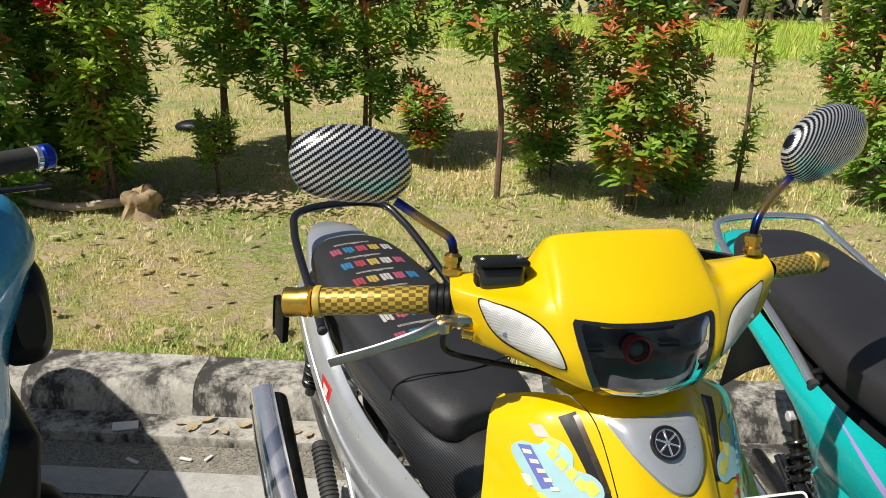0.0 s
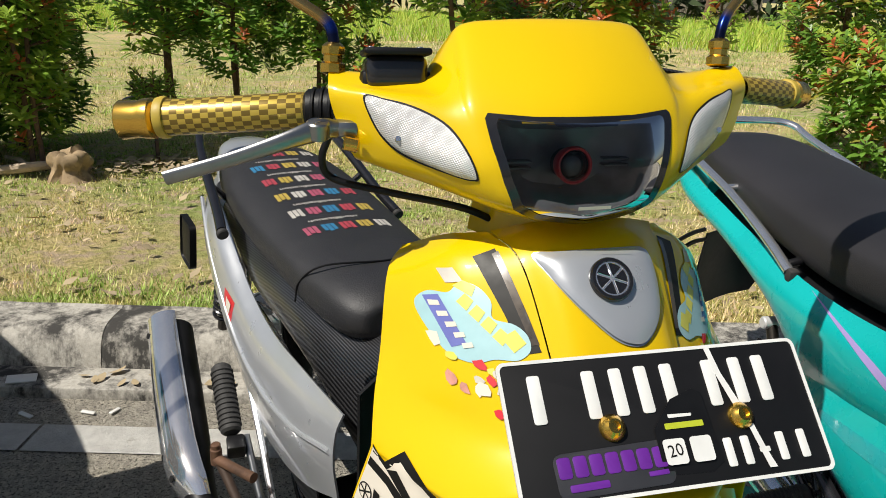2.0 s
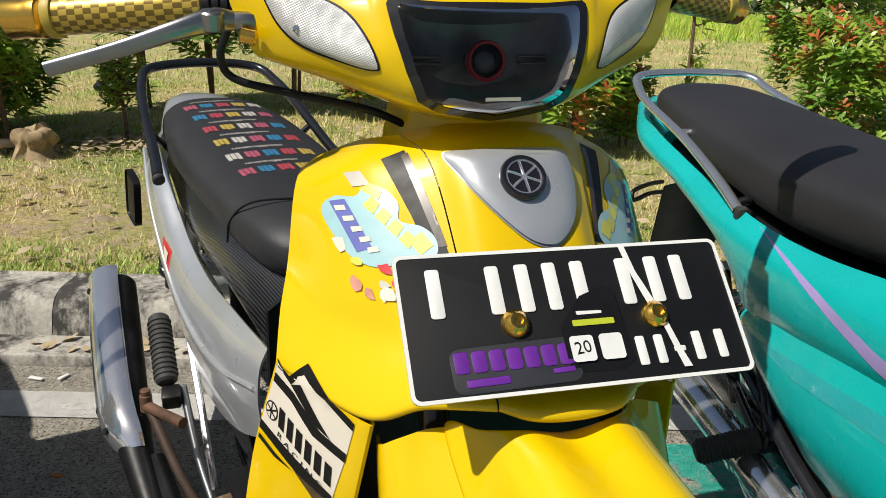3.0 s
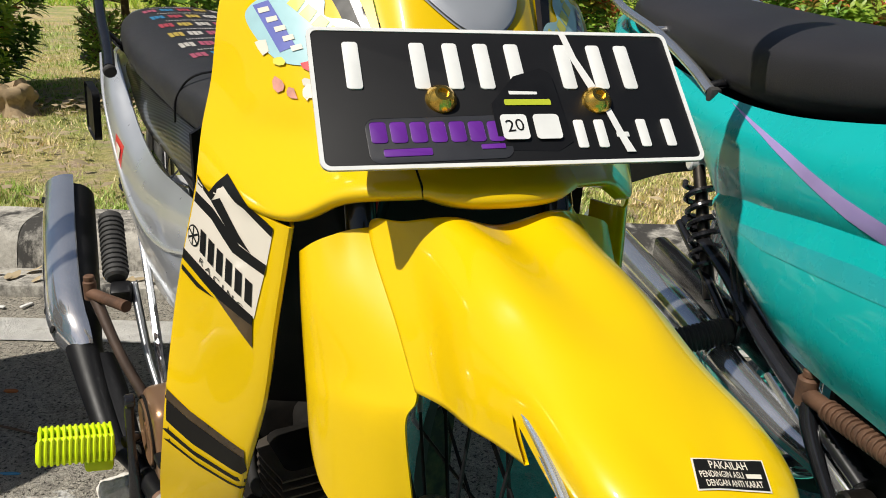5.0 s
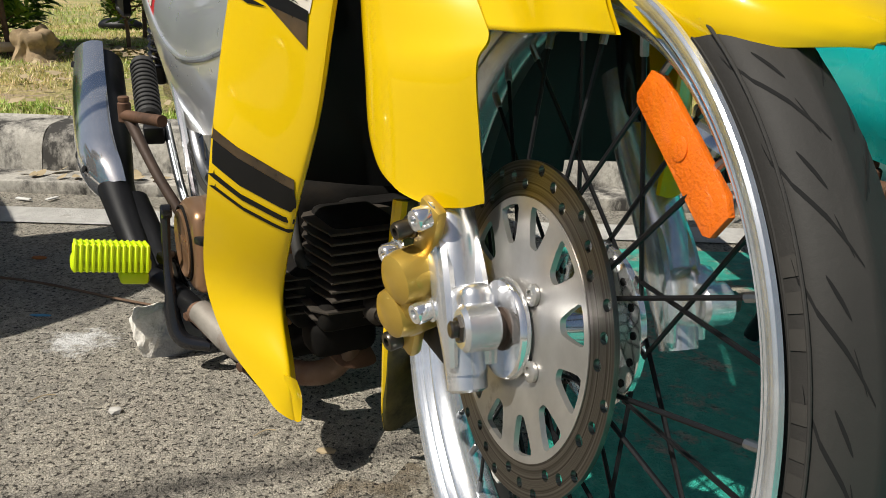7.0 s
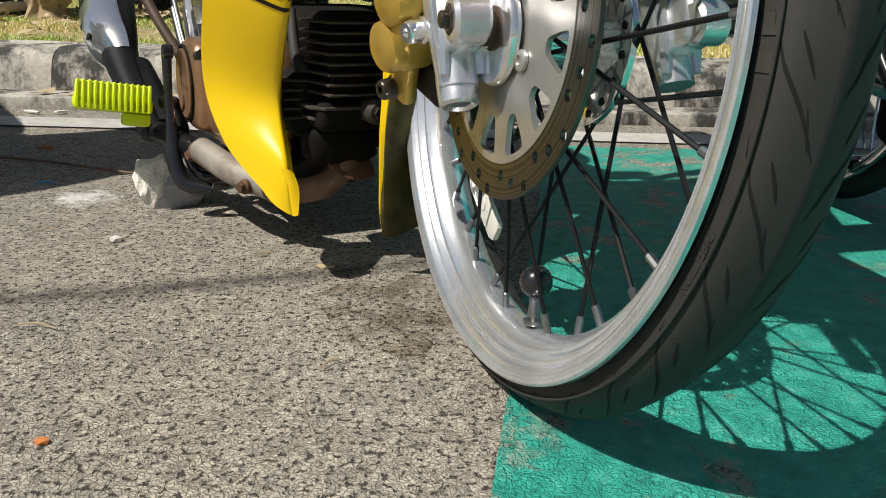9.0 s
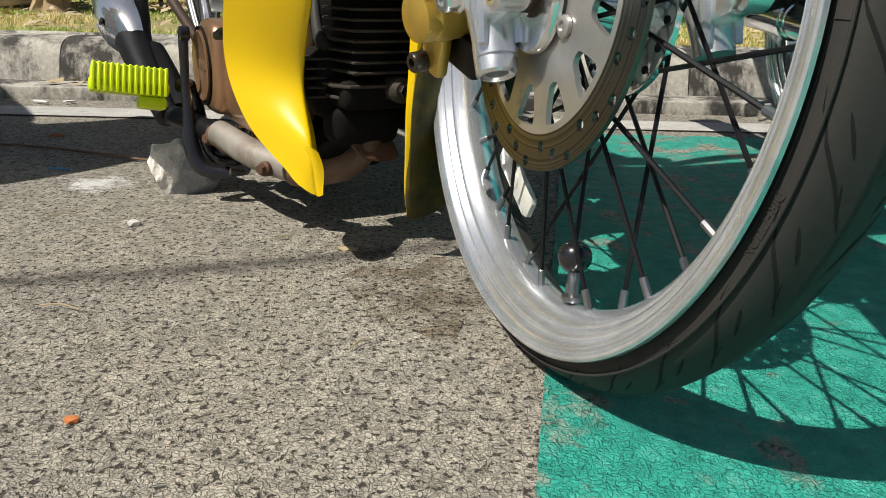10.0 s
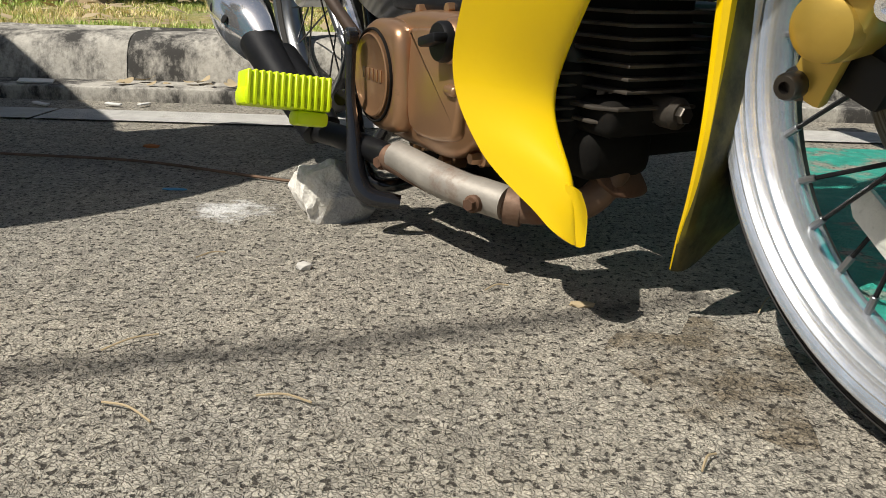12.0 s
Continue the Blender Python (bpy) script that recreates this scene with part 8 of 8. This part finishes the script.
# oily stain by the wheel and a long dark band
M["stain"], nt_, b_ = nodes_of("oil_stained_asphalt")
c0_, h0_ = asphalt_nodes(nt_, b_)
dn = noise_node(nt_, 14, 9, 0.75)
df = ramp_node(nt_, dn.outputs[0], [(0.40, (1.0, 1.0, 1.0)), (0.56, (0.50, 0.45, 0.38))])
nt_.links.new(mix_node(nt_, 1.0, c0_, df.outputs[0], "MULTIPLY"), b_.inputs["Base Color"])
bm = patch([(.165 + .07 * math.cos(a) * (1 + .25 * math.sin(3 * a)), .74 + .09 * math.sin(a) * (1 + .25 * math.cos(5 * a))) for a in np.linspace(0, 6.0, 14)], 3, 40)
bm.transform(Matrix.Translation((0, 0, .0004)))
tagged(part("stain", bm, "stain"), "dark oily stain on the asphalt near the wheel", "stain", kind="stuff")
# the mark fades out to both sides of its middle line
M["soft_band"], nt_, b_ = nodes_of("dark_band_asphalt")
c0_, h0_ = asphalt_nodes(nt_, b_)
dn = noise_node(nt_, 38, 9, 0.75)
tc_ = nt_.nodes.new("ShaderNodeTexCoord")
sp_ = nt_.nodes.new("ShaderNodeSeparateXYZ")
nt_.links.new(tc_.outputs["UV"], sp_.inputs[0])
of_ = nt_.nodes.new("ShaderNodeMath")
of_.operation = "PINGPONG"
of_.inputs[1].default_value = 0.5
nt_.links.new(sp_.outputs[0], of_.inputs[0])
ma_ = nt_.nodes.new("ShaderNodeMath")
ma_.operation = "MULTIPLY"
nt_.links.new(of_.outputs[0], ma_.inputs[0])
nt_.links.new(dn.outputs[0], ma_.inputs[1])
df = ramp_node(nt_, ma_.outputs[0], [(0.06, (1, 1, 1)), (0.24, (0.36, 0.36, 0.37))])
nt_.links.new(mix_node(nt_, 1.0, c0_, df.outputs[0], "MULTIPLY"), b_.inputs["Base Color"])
# long strip of darkened asphalt colour, strongest along its middle
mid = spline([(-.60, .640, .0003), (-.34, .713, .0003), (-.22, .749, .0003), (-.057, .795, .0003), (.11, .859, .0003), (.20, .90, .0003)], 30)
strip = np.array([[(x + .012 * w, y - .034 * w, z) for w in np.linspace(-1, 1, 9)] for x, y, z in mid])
tagged(part("stain", mesh_grid(strip, uv=(1.0, 1.0)), "soft_band"), "long dark soft-edged band on the asphalt", "stain", kind="stuff")

# fallen leaves, crumbs, litter
def leaf_bm(L, w, curl, seed):
    r = random.Random(seed)
    g = []
    for j in range(7):
        f = j / 6
        ww = w * math.sin(math.pi * min(1, f * .92 + .06)) ** .8
        z = curl * (f - .5) ** 2 * L * 4
        g.append([((f - .5) * L, -ww, z + ww * .5 * curl), ((f - .5) * L, 0, z), ((f - .5) * L, ww, z + ww * .6 * curl)])
    return mesh_grid(np.array(g))


M["litter_white"] = mat("white_litter", (0.75, 0.74, 0.70), 0.6, 0, 0, 0.06, 20)
M["orange_crumb"] = mat("orange_crumb", (0.50, 0.17, 0.05), 0.7, 0, 0, 0.2, 30)
M["blue_bit"] = mat("blue_plastic_bit", (0.08, 0.32, 0.55), 0.4, 0, 0, 0.1, 30)
for (x, y), s, mname, lb, cat in (
    ((-.523, 1.448), (.016, .006, .004), "orange_crumb", "small orange-brown crumb on the asphalt", "crumb"),
    ((-.053, .503), (.006, .0045, .003), "orange_crumb", "tiny orange pebble on the asphalt", "pebble"),
    ((-.40, 1.20), (.020, .004, .002), "blue_bit", "torn strip of blue plastic", "litter"),
    ((-.18, .93), (.009, .007, .005), "rock", "small pale pebble on the asphalt", "pebble"),
    ((.08, .86), (.013, .006, .003), "dry_leaf", "crumpled pale scrap on the asphalt", "litter"),
):
    o = tagged(part("bit", ball((0, 0, 0), 1.0, s, 1), mname), lb, cat)
    o.location = (x, y, s[2] * .6)
for (x, y, ang, L) in ((-.95, 1.925, 20, .07), (-.74, 1.82, -10, .035), (-.68, 1.83, 70, .032), (-.88, 1.80, -25, .04)):
    o = tagged(part("paper_scrap", box((L, L * (.6 if L > .05 else .3), .004), None, .0015), "litter_white"), "pale scrap of paper in the gutter", "litter", "litter in the gutter")
    o.matrix_basis = pose(x, y, .034 if y > 1.9 else .006, 2, 3, ang)
src = {}
for k in range(16):
    key = k % 4
    if key not in src:
        src[key] = part("dry_leaf", leaf_bm(.030 + .006 * key, .007 + .002 * key, .05 + .03 * key, key), "dry_leaf")
        o = src[key]
    else:
        o = src[key].copy()
        scene.collection.objects.link(o)
    tagged(o, "pale dry leaf lying in the gutter", "leaf", "leaves in the gutter")
    o.matrix_basis = pose(-.80 + .030 * k + rd.uniform(-.02, .02), 1.945 + rd.uniform(-.03, .03), .036, rd.uniform(-15, 15), rd.uniform(-15, 15), rd.uniform(0, 360))
tagged(part("twig", tube([(-.72, 1.36, .004), (-.50, 1.33, .006), (-.30, 1.26, .005), (-.12, 1.20, .004)], .0022, 6, 24), "bark"), "long thin dry twig on the asphalt", "twig")
for k in range(7):
    x, y, a = rd.uniform(-.35, .25), rd.uniform(.45, .95), rd.uniform(0, 3.1)
    L = rd.uniform(.02, .06)
    tagged(part("straw", tube([(x, y, .003), (x + L * .5 * math.cos(a), y + L * .5 * math.sin(a) + .004, .0045), (x + L * math.cos(a), y + L * math.sin(a), .003)], .0008, 5, 8), "dry_leaf"), "short pale straw on the asphalt", "straw", "straws on the asphalt")

# stump and dead branches on the lawn
def stump():
    rows = []
    for z, r in ((-.03, .13), (.0, .105), (.03, .080), (.06, .070), (.09, .082), (.125, .074), (.135, .045), (.115, .012)):
        rows.append([((r * (1 + .5 * noise.noise(Vector((math.cos(a) * 3.5, math.sin(a) * 3.5, z * 14))))) * math.cos(a), (r * (1 + .5 * noise.noise(Vector((math.cos(a) * 3.5, math.sin(a) * 3.5, z * 14))))) * math.sin(a), z + .035 * (z > .05) * noise.noise(Vector((math.cos(a) * 3, math.sin(a) * 3, 7)))) for a in np.linspace(0, 2 * math.pi, 26, endpoint=False)])
    return mesh_grid(grid_surface(rows, 44, 26, True), closed=True, caps=True)


M["stump"] = mat("weathered_stump", (0.33, 0.24, 0.14), 0.9, 0, 0, 0.3, 25, bump=0.8, bscale=60, dirt=(0.14, 0.09, 0.05), dirt_amt=0.3, dscale=14)
tagged(part("tree_stump", stump(), "stump"), "short weathered tree stump, freshly cut top", "stump").location = (-1.60, 3.66, LAWN_Z)
M["dead_wood"] = mat("bleached_branch", (0.48, 0.38, 0.27), 0.85, 0, 0, 0.25, 20, bump=0.4, bscale=60)
for pts, r in (([(-2.35, 3.80, .16), (-2.15, 3.72, .145), (-1.95, 3.66, .15), (-1.75, 3.70, .17), (-1.62, 3.78, .16)], .022), ([(-2.05, 3.95, .15), (-1.90, 3.80, .17), (-1.80, 3.70, .15)], .013)):
    tagged(part("branch", tube(pts, [r * .7] + [r] * (len(pts) - 2) + [r * .5], 9, 40), "dead_wood"), "bleached dead branch lying on the lawn", "branch", "dead branches")
# dark bundle lying far back, gate-red flowers
tagged(part("cloth_heap", ball((0, 0, 0), 1, (.16, .10, .06), 3), "black_plastic"), "dark rag lying on the lawn", "rag").location = (-2.1, 5.9, LAWN_Z + .03)

# scattered dry leaves on the lawn
verts, faces = [], []
r2 = random.Random(21)
for k in range(900):
    if k < 420:
        x, y = r2.gauss(-1.15, .32), r2.gauss(3.95, .12)
    else:
        x, y = r2.uniform(-2.6, 2.8), r2.uniform(2.2, 4.6)
    z = LAWN_Z + .02 + r2.uniform(0, .02)
    L, w, a = r2.uniform(.03, .075), r2.uniform(.008, .018), r2.uniform(0, 6.28)
    t = Vector((math.cos(a), math.sin(a), r2.uniform(-.3, .3)))
    s = Vector((-math.sin(a), math.cos(a), r2.uniform(-.4, .4)))
    c = Vector((x, y, z))
    i = len(verts)
    verts += [c - t * L * .5, c - s * w - t * L * .1 + Vector((0, 0, .004)), c + s * w - t * L * .1 + Vector((0, 0, .006)), c + t * L * .5 + Vector((0, 0, .008))]
    faces += [(i, i + 1, i + 2), (i + 1, i + 3, i + 2)]
me = bpy.data.meshes.new("fallen_leaves")
me.from_pydata([tuple(v) for v in verts], [], faces)
me.materials.append(M["dry_leaf"])
tagged(new("fallen_leaves", me), "scattered pale dry leaves on the lawn", "leaves", kind="stuff")

# grass blades near the kerb, thinning with distance
def blades(name, n, x0, x1, y0, y1, h, seed, material, label, fall=1.0, patchy=True):
    r = np.random.RandomState(seed)
    vs = np.zeros((n, 3, 3))
    keep = 0
    while keep < n:
        x, y = r.uniform(x0, x1), y0 + (y1 - y0) * r.rand() ** fall
        k = noise.noise(Vector((x * 1.7, y * 1.7, 9.0))) + .5 * noise.noise(Vector((x * 6, y * 6, 2.0)))
        if patchy and k < r.uniform(-.55, .25):
            continue
        a, hh = r.uniform(0, 6.28), h * r.uniform(.4, 1.25)
        w = .0013 + .0005 * y
        lean = r.uniform(.2, 1.1) * hh
        b = np.array((x, y, LAWN_Z - .004 + .02 * noise.noise(Vector((x * .9, y * .9, 3.0)))))
        d, s = np.array((math.cos(a), math.sin(a), 0)), np.array((-math.sin(a), math.cos(a), 0))
        vs[keep] = (b - s * w, b + s * w, b + d * lean + np.array((0, 0, hh)))
        keep += 1
    me = bpy.data.meshes.new(name)
    me.vertices.add(n * 3)
    me.vertices.foreach_set("co", vs.ravel())
    me.loops.add(n * 3)
    me.loops.foreach_set("vertex_index", np.arange(n * 3, dtype=np.int32))
    me.polygons.add(n)
    me.polygons.foreach_set("loop_start", np.arange(0, n * 3, 3, dtype=np.int32))
    me.update()
    me.validate()
    me.materials.append(M[material])
    return tagged(new(name, me), label, "grass", kind="stuff")


def blade_material(name, stops):
    m, nt, b = nodes_of(name)
    geo = nt.nodes.new("ShaderNodeNewGeometry")
    r = ramp_node(nt, geo.outputs["Random Per Island"], stops)
    big = noise_node(nt, 2.2, 7, .68)
    tint = ramp_node(nt, big.outputs[0], [(.42, (.70, .98, .52)), (.56, (1.22, 1.08, 1.16))])
    c = mix_node(nt, 1.0, r.outputs[0], tint.outputs[0], "MULTIPLY")
    nt.links.new(c, b.inputs["Base Color"])
    b.inputs["Roughness"].default_value = .7
    tr = nt.nodes.new("ShaderNodeBsdfTranslucent")
    nt.links.new(c, tr.inputs[0])
    mx = nt.nodes.new("ShaderNodeMixShader")
    mx.inputs[0].default_value = 0.20
    nt.links.new(b.outputs[0], mx.inputs[1])
    nt.links.new(tr.outputs[0], mx.inputs[2])
    nt.links.new(mx.outputs[0], nt.nodes["Material Output"].inputs[0])
    return m


M["blade"] = blade_material("lawn_blade", [(0.0, (.20, .25, .05)), (.4, (.48, .50, .14)), (.75, (.74, .66, .33)), (1.0, (.90, .80, .53))])
M["tall_blade"] = blade_material("field_blade", [(0.0, (.22, .36, .03)), (.5, (.42, .58, .07)), (1.0, (.60, .66, .14))])
blades("lawn_grass", 150000, -3.4, 3.6, 2.19, 6.5, .022, 3, "blade", "short trampled grass, green and straw", 1.7)
blades("tall_grass", 2600, -1.0, 3.0, 4.0, 5.2, .065, 5, "blade", "longer grass at the feet of the shrubs", 1.0)
blades("lawn_grass_far", 30000, -4.5, 9.0, 6.5, 14.5, .05, 8, "blade", "far grass of the lawn", 1.4)
blades("field_grass", 40000, -14, 30, 14.5, 30, .32, 6, "tall_blade", "bright green standing field grass", 1.5, False)

# far edge: hedge, trunks and a pale wall
M["hedge"] = mat("dark_far_foliage", (0.03, 0.05, 0.015), 0.9, 0, 0, 0.5, 1.2, bump=1.0, bscale=6)
r3 = random.Random(8)
verts, faces = [], []
for k in range(9000):
    x, y, z = r3.uniform(-30, 60), r3.uniform(31, 34), LAWN_Z + r3.uniform(.2, 4.2)
    c = Vector((x, y, z))
    u = Vector((r3.uniform(-1, 1), r3.uniform(-1, 1), r3.uniform(-1, 1))).normalized()
    w = u.orthogonal().normalized()
    s = r3.uniform(.2, .5)
    i = len(verts)
    verts += [c - u * s, c + w * s * .35, c + u * s, c - w * s * .35]
    faces.append((i, i + 1, i + 2, i + 3))
me = bpy.data.meshes.new("far_hedge")
me.from_pydata([tuple(v) for v in verts], [], faces)
me.materials.append(M["hedge"])
tagged(new("far_hedge", me), "dark line of trees beyond the field", "trees", kind="stuff")
tagged(part("far_wall", box((9, .3, 2.6), pose(9.5, 36, 1.4), .02), "concrete"), "pale weathered wall beyond the field", "wall", kind="structure")
for k in range(16):
    x = 8 + 1.7 * k + r3.uniform(-.5, .5)
    e = thing("tree", "dark tree at the far edge of the field", "tree", pose(x, 30.5, 0), group="trees at the field's edge")
    part("trunk", tube([(0, 0, 0), (r3.uniform(-.2, .2), 0, 1.8), (r3.uniform(-.3, .3), .1, 4)], [.16, .13, .11], 8, 10), "bark", e)
